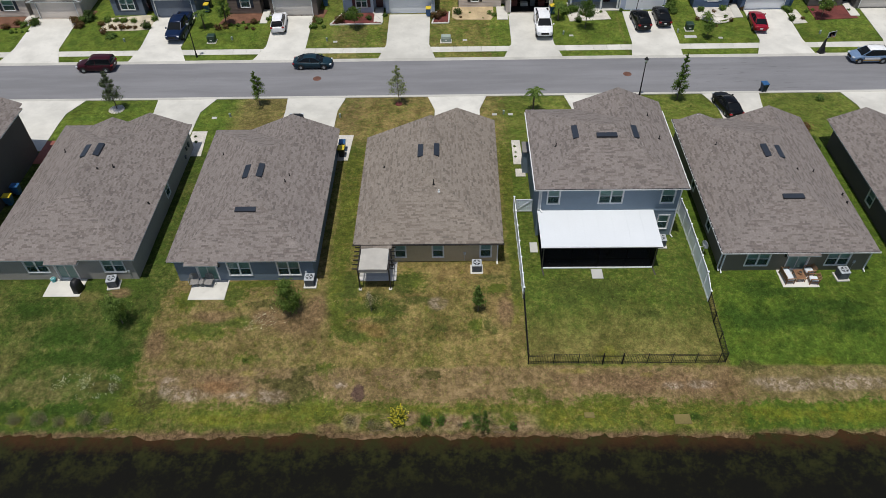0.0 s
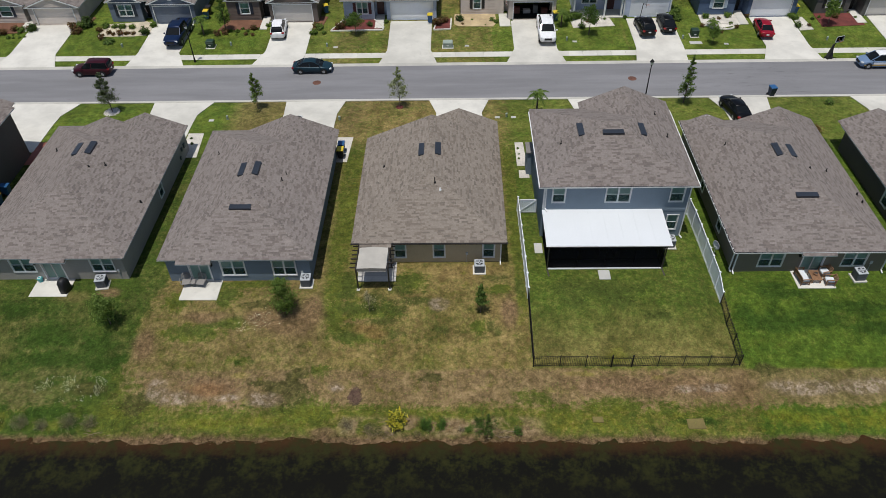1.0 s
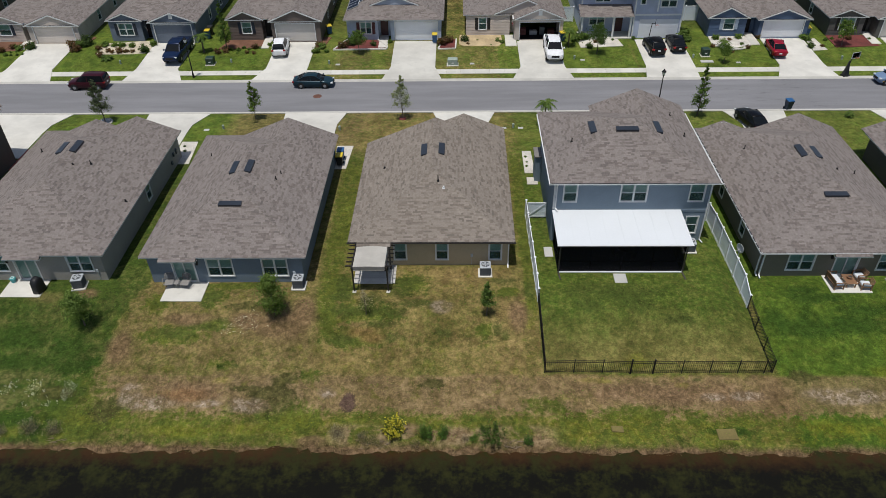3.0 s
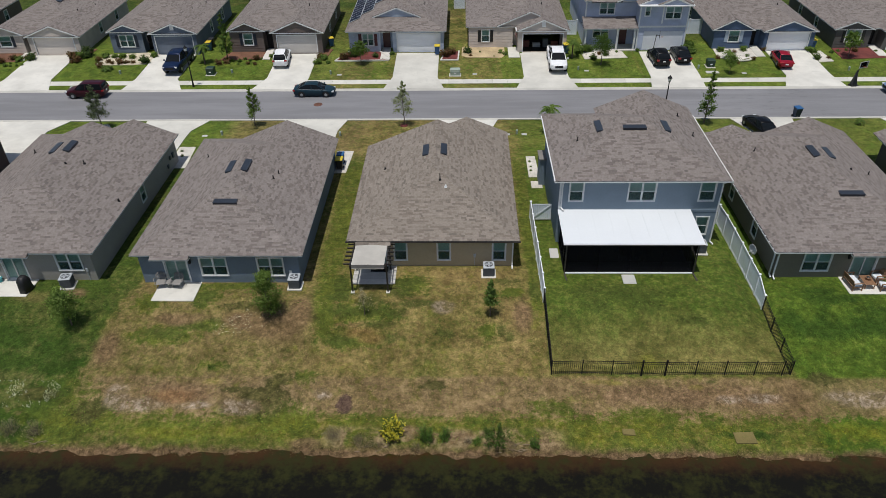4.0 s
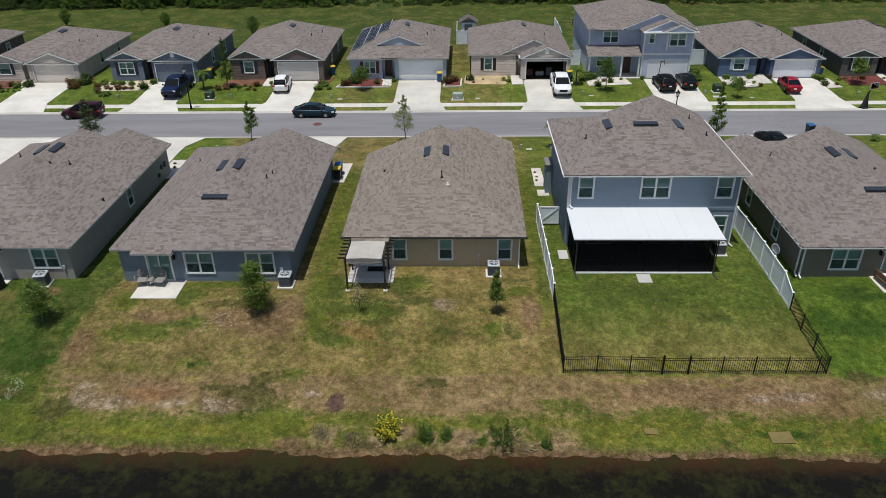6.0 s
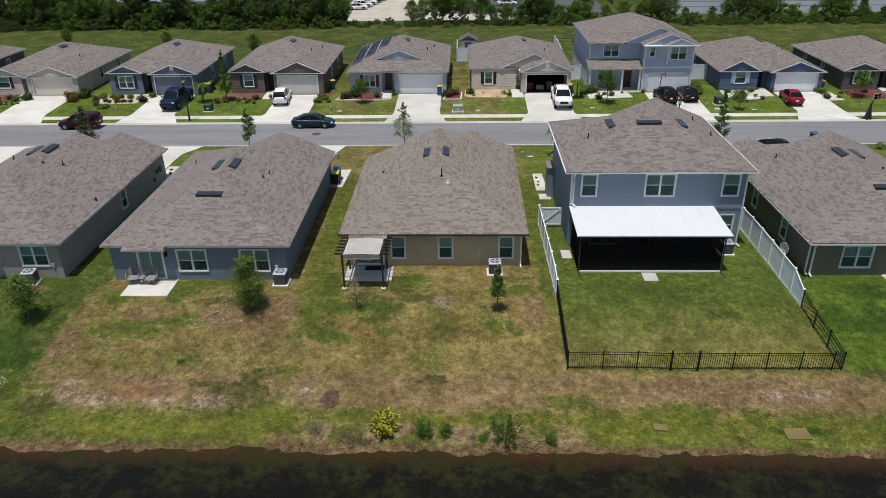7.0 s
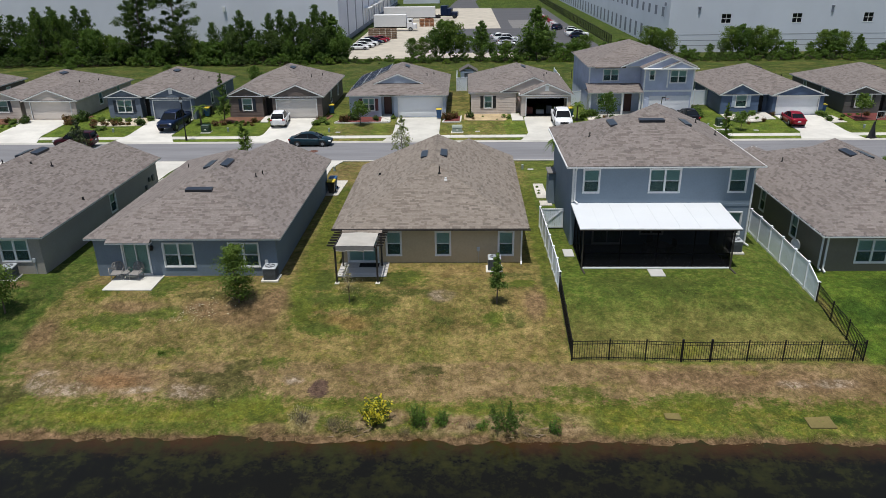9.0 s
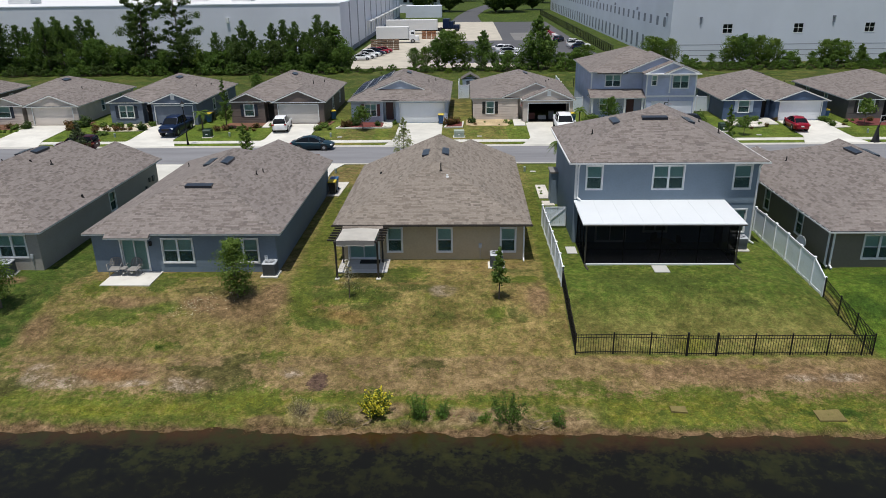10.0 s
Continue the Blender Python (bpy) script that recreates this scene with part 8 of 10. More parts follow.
def broad_tree(name, label, h, crown0, spread, n, leaf, count, size, seed, clump=0.3, r=None, group="", lean=0.0, up=0.55, joined=False):
    rng = np.random.default_rng(seed)
    T = Thing(name, (0, 0, 0), label, "tree", group)
    ends = limbs(T, rng, h, crown0, spread, n, r or h * 0.02, lean, up, joined)
    e = np.array([p[:] for p, _ in ends])
    rad = np.array([max(0.12, q) for _, q in ends])
    wt = 0.15 + rng.random(len(e)) ** 2
    k = rng.choice(len(e), count, p=wt / wt.sum())
    pts = e[k] + np.clip(rng.normal(size=(count, 3)), -1.7, 1.7) * (rad[k] * clump)[:, None] * np.array([1, 1, 0.8])
    out = (pts - e[k]) / (rad[k] * clump)[:, None] + np.array([0, 0, 0.7])
    keep = pts[:, 2] > h * crown0 * 0.6
    plant_part(T, "crown", leaf_mesh("crown", pts[keep], size, leaf, rng, out=out[keep]), kind="stuff")
    return T.ob


def at_ground(ob, x, y, a=0, s=1.0, copy=True):
    m = pose(x, y, ground_at(x, y) - 0.03, 0, 0, a) @ Matrix.Diagonal((s, s, s, 1))
    if copy:
        return copy_thing(ob, m)
    ob.matrix_basis = m
    return ob


oval = lambda w: (lambda f: w * max(0.12, math.sin(math.pi * min(1, max(0.0, (f - 0.12) / 0.92)) ** 0.8)))
cone = lambda w: (lambda f: w * max(0.08, 1.08 - f))
# garden trees
at_ground(broad_tree("young_tree", "dense young evergreen tree in dry grass", 3.45, 0.08, lambda f: 0.92 * (0.35 + 0.75 * math.sin(math.pi * min(1.0, 0.18 + 0.86 * f)) ** 0.7) * (0.9 + 0.2 * math.sin(17 * f)), 34, L_LIGHT, 6800, 0.064, 21, 0.26, 0.06), -12.62, 35.02, 0, 1, False)
at_ground(broad_tree("young_tree", "slender young broadleaf tree with a bare lower trunk", 3.0, 0.30, lambda f: 0.55 * max(0.2, 1.15 - f), 16, L_YOUNG, 1500, 0.085, 22, 0.34, 0.045), 1.68, 35.0, 0, 1, False)
at_ground(broad_tree("young_tree", "leafy young oak on green lawn", 2.9, 0.26, oval(1.0), 26, L_YOUNG, 4200, 0.07, 23, 0.28, 0.06), -25.45, 34.25, 40, 1, False)
at_ground(broad_tree("young_tree", "leafy young oak on green lawn near the pond", 2.9, 0.26, oval(1.0), 26, L_YOUNG, 4200, 0.07, 27, 0.28, 0.06), -36.8, 33.6, 10, 1, False)
at_ground(broad_tree("bare_sapling", "thin leafless grey sapling in dry grass", 2.3, 0.2, lambda f: 0.85 * max(0.25, 1.1 - f), 36, L_GREY, 420, 0.045, 24, 0.3, 0.03, up=0.9), -6.46, 35.05, 0, 1, False)
# street trees
_st = broad_tree("street_tree", "airy young street tree with small leaves", 4.4, 0.22, lambda f: 1.3 * max(0.15, 1.1 - f), 26, L_LIGHT, 3600, 0.075, 31, 0.17, 0.05, "street trees")
at_ground(broad_tree("street_tree", "airy young street tree with pale grey-green leaves", 4.5, 0.2, lambda f: 1.5 * max(0.15, 1.1 - f), 30, leaf_material("pale_young_leaf", (0.13, 0.16, 0.08), (0.2, 0.24, 0.12), (0.28, 0.31, 0.18)), 2300, 0.075, 36, 0.16, 0.05, "street trees"), -5.75, 63.1, 0, 1.0, False)
at_ground(_st, -20.2, 63.1, 130, 0.93, False)
at_ground(broad_tree("street_tree", "dense young street tree with dark grey-green leaves", 4.5, 0.2, lambda f: 1.5 * max(0.15, 1.08 - f), 34, leaf_material("grey_green_leaf", (0.05, 0.072, 0.042), (0.09, 0.115, 0.068), (0.135, 0.165, 0.10)), 4200, 0.08, 38, 0.17, 0.06, "street trees"), -35.2, 62.6, 0, 1.0, False)
_st2 = broad_tree("street_tree", "upright conical young evergreen street tree", 5.4, 0.15, cone(1.25), 34, L_OAK, 2600, 0.09, 33, 0.17, 0.07, "street trees")
at_ground(_st2, 23.1, 63.3, 0, 1.0, False)
at_ground(_st2, -27.5, 80.2, 60, 1.06)
at_ground(broad_tree("young_tree", "small leafy front garden tree", 3.6, 0.35, oval(1.2), 22, L_OAK, 2000, 0.1, 34, 0.22, 0.06, "front garden trees"), 15.6, 78.4, 0, 1, False)
_ft = broad_tree("young_tree", "small round-headed front garden tree", 2.7, 0.35, oval(1.1), 20, L_OAK, 1700, 0.1, 35, 0.22, 0.05, "front garden trees")
at_ground(_ft, -11.8, 79.0, 0, 1, False)
at_ground(_ft, 29.4, 76.0, 90, 0.75)
at_ground(_ft, 44.0, 80.2, 200, 1.05)
for x, y, a, s in ((-35.2, 62.55, 0, 0.7), (-5.75, 63.05, 0, 0.45), (8.0, 61.2, 0, 0.5)):
    rr = random.Random(int(x * 10))
    T = Thing("tree_ring", (x, y, level(y)), "ring of pale stones and mulch round a young tree", "tree ring", "tree rings")
    T.part("mulch", M().tube((0, 0, -0.1), (0, 0, 0.06), s * 0.92, s * 0.8, 18), MULCH_R if x == -5.75 else GRAVELW)
    for k in range(16 if x < -30 else 0):
        t = 2 * math.pi * k / 16
        T.part("stone", M().ball((s * math.cos(t), s * math.sin(t), 0.04), 0.11 + 0.04 * rr.random(), 6, 4, (1, 1.2, 0.7)), GRAVELW)


def palm(label, h, n, length, seed, leaf=None):
    rng = np.random.default_rng(seed)
    T = Thing("palm", (0, 0, 0), label, "palm", "palms")
    t = M()
    for k in range(8):
        t.tube((0, 0, h * k / 8), (0, 0, h * (k + 1) / 8), 0.11 - 0.004 * k, 0.095 - 0.004 * k, 9)
    T.part("trunk", t, BARK)
    for i in range(n):
        a = 2 * math.pi * i / n + rng.random() * 0.3
        lift = 0.9 - 1.1 * ((i * 7) % n) / n
        fr = M()
        prev = None
        for k in range(9):
            u = k / 8
            p = Vector((math.cos(a) * length * u, math.sin(a) * length * u, h + lift * length * u - 0.95 * length * u * u))
            if prev is not None:
                fr.tube(prev, p, 0.02 * (1.1 - u), 0.018 * (1 - u) + 0.002, 4)
                d = (p - prev).normalized()
                s = Vector((-math.sin(a), math.cos(a), 0))
                for j in range(3):
                    q = prev.lerp(p, j / 3)
                    w = 0.38 * length * math.sin(math.pi * min(0.97, u * 0.85 + 0.12)) * 0.75
                    for sg in (-1, 1):
                        tip = q + s * (sg * w) + d * (0.35 * w) - Vector((0, 0, 0.35 * w))
                        b = d * 0.035
                        fr.add([q - b, q + b, tip], [(0, 1, 2)])
            prev = p
        T.part("frond", fr, leaf or L_LIGHT)
    return T.ob


_pa = palm("small feather palm in the front lawn", 1.0, 13, 1.25, 5)
at_ground(palm("feather palm with a short trunk in the front lawn", 2.5, 12, 1.25, 8), 8.0, 61.2, 0, 1.0, False)
at_ground(_pa, 30.4, 79.8, 70, 0.8, False)
at_ground(palm("low dark cycad rosette in the front lawn", 0.3, 16, 0.95, 11, L_OAK), -41.0, 77.9, 0, 1.0, False)
_pb = palm("slender young palm beside a driveway", 2.1, 12, 1.15, 6)
at_ground(_pb, -30.1, 79.6, 0, 1.0, False)
at_ground(_pb, 12.6, 80.5, 40, 0.9)
at_ground(_pa, 37.6, 62.9, 10, 0.62)
at_ground(_pa, 4.4, 82.0, 10, 0.45)


def shrub(label, w, h, leaf, count, size, seed, group="shrubs", name="shrub", stems=9, spiky=False):
    rng = np.random.default_rng(seed)
    T = Thing(name, (0, 0, 0), label, "shrub", group)
    st = M()
    tips = []
    for i in range(stems):
        a, r = 2.4 * i, w * 0.5 * math.sqrt((i + 0.5) / stems)
        tip = (r * math.cos(a), r * math.sin(a), h * (0.55 + 0.4 * rng.random()) * (1 - 0.35 * (r / (w * 0.5)) ** 2))
        st.tube((r * 0.2 * math.cos(a), r * 0.2 * math.sin(a), -0.1), tip, 0.014, 0.005, 5)
        tips.append(tip)
    T.part("stem", st, BARK, kind="stuff")
    e = np.array(tips)
    k = rng.integers(0, len(e), count)
    u = rng.random((count, 1)) ** 0.6
    base = e[k] * (np.array([0.75, 0.75, 0]) + np.array([0.25, 0.25, 1.0]) * u)
    pts = base + rng.normal(size=(count, 3)) * w * (0.05 if spiky else 0.11) * np.array([1, 1, 0.8])
    pts[:, 2] = np.abs(pts[:, 2])
    plant_part(T, "foliage", leaf_mesh("foliage", pts, size, leaf, rng, 4.0 if spiky else 1.5, 0.3, 3.0, out=None if spiky else (pts - e[k] * 0.6) / (0.3 * w) + np.array([0, 0, 0.6])), kind="stuff")
    return T.ob


def stalk_clump(name, label, n, h, w, leaf, per, size, seed, blossom=None, lean=0.22, group="bank plants", low=0.12, long=2.4):
    """Upright stems from one root, leaves all along them, blossom at their heads."""
    rng = np.random.default_rng(seed)
    T = Thing(name, (0, 0, 0), label, "plant", group)
    pts, heads = [], []
    for i in range(n):
        a, r = 2.4 * i + rng.random(), w * math.sqrt((i + 0.3) / n)
        foot = np.array([0.5 * r * math.cos(a), 0.5 * r * math.sin(a), -0.08])
        hh = h * rng.uniform(0.45, 1.0) * (1.0 - 0.3 * r / w)
        tip = foot + np.array([(lean * hh + 0.5 * r) * math.cos(a) + 0.06 * rng.normal(), (lean * hh + 0.5 * r) * math.sin(a), hh])
        bow = (foot + tip) / 2 + np.array([0, 0, 0.06 * hh])
        T.part("stem", M().tube(foot, bow, 0.012, 0.009, 5).tube(bow, tip, 0.009, 0.004, 5), STALK)
        u = low + (1 - low) * rng.random(per)
        at = np.where((u < 0.5)[:, None], foot + (bow - foot) * (2 * u[:, None]), bow + (tip - bow) * (2 * u[:, None] - 1))
        pts.append(at + rng.normal(size=(per, 3)) * np.array([1, 1, 0.6]) * (0.05 + 0.05 * (1 - u[:, None])))
        if blossom:
            k = max(4, per // 2)
            u = 0.45 + 0.57 * rng.random((k, 1))
            heads.append(bow + (tip - bow) * (2 * u - 1) + rng.normal(size=(k, 3)) * 0.055)
    plant_part(T, "foliage", leaf_mesh("foliage", np.concatenate(pts), size, leaf, rng, long, 0.6, 1.2), kind="stuff")
    if blossom:
        plant_part(T, "blossom", leaf_mesh("blossom", np.concatenate(heads), 0.085, blossom, rng, 1.1, 1.0), label="bright yellow blossom", kind="stuff")
    return T.ob


STALK = plain("green_stalk", (0.10, 0.115, 0.04), 0.8, var=0.2)
at_ground(stalk_clump("flowering_shrub", "loose bush with bright yellow flower heads on the pond bank", 34, 1.35, 0.62, L_OAK, 46, 0.055, 41, L_YELLOW, 0.18, "", 0.05, 1.7), -4.05, 26.55, 0, 1, False)
at_ground(stalk_clump("weed_clump", "tall upright green weed clump on the pond bank", 20, 1.75, 0.40, L_WEED, 70, 0.032, 42, None, 0.02), -2.15, 26.25, 0, 1, False)
at_ground(stalk_clump("weed_clump", "upright green weed clump on the pond bank", 13, 1.25, 0.32, L_WEED, 62, 0.032, 43, None, 0.03), -1.1, 26.4, 0, 1, False)
at_ground(stalk_clump("weed_clump", "spreading dark grey-green bush on the pond bank", 26, 1.4, 0.8, L_OAK, 54, 0.05, 44, None, 0.2, "bank plants", 0.1, 2.0), 1.8, 26.2, 0, 1, False)
at_ground(stalk_clump("weed_clump", "small upright weed clump at the water's edge", 12, 1.2, 0.26, L_WEED, 60, 0.032, 45, None, 0.03), 3.9, 25.95, 0, 1, False)
at_ground(stalk_clump("weed_clump", "low green weed clump among the bank scrub", 9, 0.6, 0.3, L_WEED, 46, 0.035, 48, None, 0.15), 0.7, 26.2, 0, 1, False)
at_ground(stalk_clump("weed_clump", "small dark weed in the dry lawn", 7, 0.35, 0.3, L_OAK, 40, 0.05, 49, None, 0.5), -15.65, 31.25, 0, 0.55, False)


def dead_branches(x, y, seed):
    """A tangle of bleached sticks."""
    r = random.Random(seed)
    T = Thing("dead_branches", (x, y, ground_at(x, y)), "bleached dead branches lying at the water's edge", "branches", "driftwood")
    for k in range(9):
        px, py, a, L = r.uniform(-0.7, 0.7), r.uniform(-0.2, 0.25), r.uniform(-0.9, 0.9) + (3.14 if k % 2 else 0), r.uniform(0.25, 0.6)
        p = Vector((px, py, ground_at(x + px, y + py) - T.ob.location.z + 0.03))
        q = p + Vector((L * math.cos(a), 0.4 * L * math.sin(a), r.uniform(0.02, 0.28)))
        T.part("stick", M().tube(p, q, 0.022, 0.008, 5), DEADWOOD)


DEADWOOD = plain("bleached_wood", (0.24, 0.18, 0.12), 0.9, var=0.25, fine=20)
dead_branches(-5.2, 25.75, 3)
dead_branches(2.6, 25.8, 5)
dead_branches(-24.0, 26.0, 7)
_gs = shrub("grey withered scrub on the pond bank", 1.1, 1.0, L_GREY, 560, 0.022, 46, "bank scrub", "dry_scrub", 30, spiky=True)
at_ground(_gs, -7.4, 26.3, 0, 1.0, False)
for x, y, s in ((-24.5, 26.5, 1.1), (-26.0, 26.6, 1.2), (-27.8, 26.4, 0.9), (-29.3, 26.6, 1.1), (-31.0, 26.5, 1.0), (-6.0, 26.2, 0.6), (0.2, 26.1, 0.5)):
    at_ground(_gs, x, y, x * 50, s)
_ds = shrub("heap of dry straw-coloured stalks at the water's edge", 1.3, 0.6, leaf_material("pale_stalk", (0.24, 0.18, 0.11), (0.36, 0.28, 0.18), (0.48, 0.39, 0.27)), 520, 0.024, 47, "bank scrub", "dry_stalks", 30, spiky=True)
at_ground(_ds, -5.6, 26.0, 0, 1.0, False)
for x, y, s in ((-4.9, 25.9, 0.6), (-2.7, 25.8, 0.5), (2.7, 25.85, 0.55)):
    at_ground(_ds, x, y, x * 70, s)
_sh = [shrub("rounded dark green garden shrub", 0.8, 0.75, L_DARK, 450, 0.1, 51, "front shrubs"), shrub("rounded leafy green garden shrub", 0.75, 0.7, L_OAK, 450, 0.1, 52, "front shrubs"),
       shrub("reddish-leaved rounded front garden shrub", 0.75, 0.8, L_RED, 300, 0.1, 53, "front shrubs"), shrub("bright green leafy garden shrub", 0.85, 0.8, L_LIGHT, 450, 0.11, 54, "front shrubs")]
_put = set()
_r = random.Random(9)
SHRUBS = [(-53.5, 79.1, 1, 0.7), (-52.9, 79.1, 1, 0.7), (-52.2, 79.2, 1, 0.7), (-51.6, 79.3, 1, 0.7), (-53.3, 79.9, 1, 0.6), (-52.7, 80.1, 1, 0.6), (-53.5, 81.0, 2, 1.2), (-52.6, 80.7, 3, 1.1), (-54.5, 80.1, 2, 1.2),
          (-51.2, 80.9, 0, 1.5), (-52.0, 81.3, 2, 0.8), (-46.3, 81.1, 2, 1.5), (-45.4, 80.2, 2, 1.2), (-45.3, 81.4, 3, 1.5), (-44.9, 82.0, 0, 1.4), (-46.0, 80.0, 2, 0.7), (-42.1, 78.7, 2, 1.1), (-42.5, 81.4, 3, 1.1),
          (-42.9, 80.5, 2, 1.0), (-41.4, 81.4, 3, 0.9), (-40.4, 81.3, 3, 1.1), (-39.2, 81.2, 3, 1.0), (-40.1, 79.6, 2, 1.1), (-39.5, 79.7, 2, 0.7), (-38.6, 79.7, 2, 0.7), (-37.2, 79.8, 0, 1.1), (-36.7, 81.6, 3, 1.1),
          (-41.0, 79.6, 2, 0.7), (-39.2, 79.8, 2, 0.6), (-41.6, 79.9, 2, 0.8), (-28.4, 79.3, 2, 1.0), (-27.5, 79.6, 2, 1.1), (-27.0, 80.2, 1, 0.9), (-26.1, 80.0, 1, 1.1), (-25.6, 80.6, 1, 0.9), (-24.9, 80.2, 1, 0.8),
          (-24.3, 80.6, 2, 1.0), (-25.0, 79.3, 2, 0.6), (-24.1, 79.1, 2, 0.6), (-26.1, 79.3, 1, 0.6), (-23.7, 80.7, 1, 0.7), (-22.7, 81.3, 1, 1.1), (-16.9, 79.4, 3, 1.1), (-16.3, 80.6, 3, 1.1), (-15.6, 79.4, 3, 0.7),
          (-16.8, 80.9, 2, 1.0), (-13.8, 80.5, 2, 1.5), (-12.9, 81.4, 0, 1.2), (-10.3, 81.1, 0, 0.7), (-8.4, 81.9, 1, 1.2), (-8.4, 83.2, 1, 0.9), (-2.1, 81.2, 2, 1.5), (-1.4, 81.8, 2, 1.3), (-9.4, 80.5, 1, 0.4),
          (-8.9, 80.3, 1, 0.4), (13.8, 82.1, 3, 1.7), (14.7, 82.4, 3, 1.5), (18.0, 82.0, 1, 0.8), (20.5, 82.3, 1, 1.1), (13.3, 80.9, 1, 0.9), (15.9, 81.4, 2, 0.7), (15.0, 80.0, 0, 0.8), (16.6, 81.1, 0, 0.7),
          (26.3, 82.8, 3, 1.9), (26.7, 81.8, 3, 1.2), (30.1, 82.1, 3, 1.1), (32.8, 82.3, 3, 1.1), (29.2, 80.0, 2, 0.7), (31.6, 81.7, 2, 0.6), (33.1, 79.6, 2, 0.7), (32.7, 80.5, 3, 0.6), (31.1, 78.5, 2, 0.5),
          (35.1, 82.3, 2, 0.8), (36.0, 83.2, 1, 0.7), (40.5, 81.6, 3, 1.2), (40.2, 82.2, 3, 1.0), (40.3, 79.7, 0, 0.8), (42.7, 81.5, 1, 1.0), (43.5, 81.8, 1, 0.9), (44.6, 82.1, 1, 0.8), (45.4, 81.8, 2, 0.9),
          (47.8, 81.7, 1, 0.8), (41.7, 79.8, 2, 0.6), (0.5, 82.2, 0, 0.86), (2.0, 82.3, 1, 0.56), (3.6, 81.0, 1, 0.47), (0.9, 81.2, 2, 0.47), (4.9, 81.6, 3, 0.67), (6.8, 82.0, 1, 0.56), (-25.6, 57.4, 0, 0.25),
          (-25.3, 56.5, 0, 0.28), (-25.5, 55.4, 1, 0.25), (5.75, 55.3, 1, 0.55), (5.8, 54.4, 1, 0.45), (5.75, 53.7, 1, 0.5), (34.1, 57.5, 2, 1.4), (34.3, 56.0, 1, 1.3), (34.0, 54.6, 3, 1.2), (24.2, 62.0, 1, 0.4)]
for x, y, k, s in SHRUBS:
    at_ground(_sh[k], x, y, _r.random() * 360, s * 0.92, k in _put)
    _put.add(k)
_rock = M()
for k in range(40):
    t = 2 * math.pi * k / 40
    _rock.ball((31.6 + 1.5 * math.cos(t) * (1 + 0.1 * math.sin(3 * t)), 79.9 + 0.75 * math.sin(t), level(79.9) + 0.08), 0.13 + 0.06 * _r.random(), 6, 4, (1, 1, 0.8))
solo("stone_border", _rock, GRAVELW, "ring of white stones round a small garden pond bed", "stones", "stuff")


# rough grass tufts, fallen litter and white wildflowers, too many to count
def tufts(name, label, n, area, h, mat, seed, w=0.05, dens=None, flat=8.0):
    rng = np.random.default_rng(seed)
    x = area[0] + (area[1] - area[0]) * rng.random(n)
    y = area[2] + (area[3] - area[2]) * rng.random(n)
    if dens is not None:
        keep = [dens(a, b, c) for a, b, c in zip(x, y, rng.random(n))]
        x, y = x[keep], y[keep]
    n = len(x)
    z = np.array([ground_at(a, b) for a, b in zip(x, y)]) - 0.01
    t = rng.random(n) * 2 * np.pi
    hh = h * (0.4 + 0.9 * rng.random(n))
    lean = (rng.random((n, 2)) - 0.5) * hh[:, None] * flat
    v = np.empty((n, 3, 3))
    v[:, 0] = np.stack([x - w * np.cos(t), y - w * np.sin(t), z], 1)
    v[:, 1] = np.stack([x + w * np.cos(t), y + w * np.sin(t), z], 1)
    v[:, 2] = np.stack([x + lean[:, 0], y + lean[:, 1], z + hh], 1)
    me = bpy.data.meshes.new(name)
    me.from_pydata(v.reshape(-1, 3).tolist(), [], np.arange(3 * n).reshape(n, 3).tolist())
    me.materials.append(mat)
    me.update()
    tagged(new(name, me), label, "grass", kind="stuff")


def clumpy(s, k, t):
    return lambda x, y, r: noise.noise((x * s, y * s, k)) + 0.35 * noise.noise((x * s * 4, y * s * 4, k)) + 0.3 * (r - 0.5) > t


tufts("bank_grass", "bright green rough grass along the pond bank", 5000, (-40, 34, 26.2, 28.2), 0.026, L_WILD, 61, 0.04, clumpy(0.5, 1.0, -0.1))
tufts("yellow_weeds", "yellow-green low weeds on the bank", 2500, (-40, 34, 26.2, 27.8), 0.026, leaf_material("yellow_green_weed", (0.12, 0.15, 0.01), (0.2, 0.22, 0.015), (0.3, 0.28, 0.03)), 62, 0.04, clumpy(0.4, 5.0, 0.1))
tufts("dry_grass", "straw-dry grass on the lawn", 26000, (-24, 5, 28.2, 39.5), 0.016, L_DRY, 63, 0.04, clumpy(0.35, 9.0, 0.0))
tufts("lawn_tufts", "longer green grass tufts in the lawn", 26000, (-42, 36, 27.5, 39.6), 0.018, L_WILD, 64, 0.04, clumpy(0.45, 13.0, 0.02))
tufts("edge_reed", "brown dead grass hanging at the water's edge", 9000, (-42, 36, 25.25, 25.9), 0.08, L_DRY, 65, 0.014, clumpy(0.8, 17.0, 0.05), 4.0)
tufts("white_flowers", "small white wildflowers in the grass", 1500, (-29.6, -24.4, 28.2, 30.2), 0.10, L_PALE, 66, 0.04, clumpy(0.9, 21.0, 0.2), 1.2)
tufts("litter", "pale dry leaf litter and chips on bare soil", 1500, (-17.6, -10.0, 33.2, 36.4), 0.03, leaf_material("pale_chip", (0.40, 0.35, 0.29), (0.55, 0.50, 0.43), (0.66, 0.62, 0.56)), 67, 0.085, lambda x, y, r: ((x + 14.4 + 0.9 * (34.6 - y)) / 1.5) ** 2 + ((y - 34.5) / 0.95) ** 2 < 0.5 + 0.7 * r + 1.3 * noise.noise((x * 1.3, y * 1.3, 3.0)))
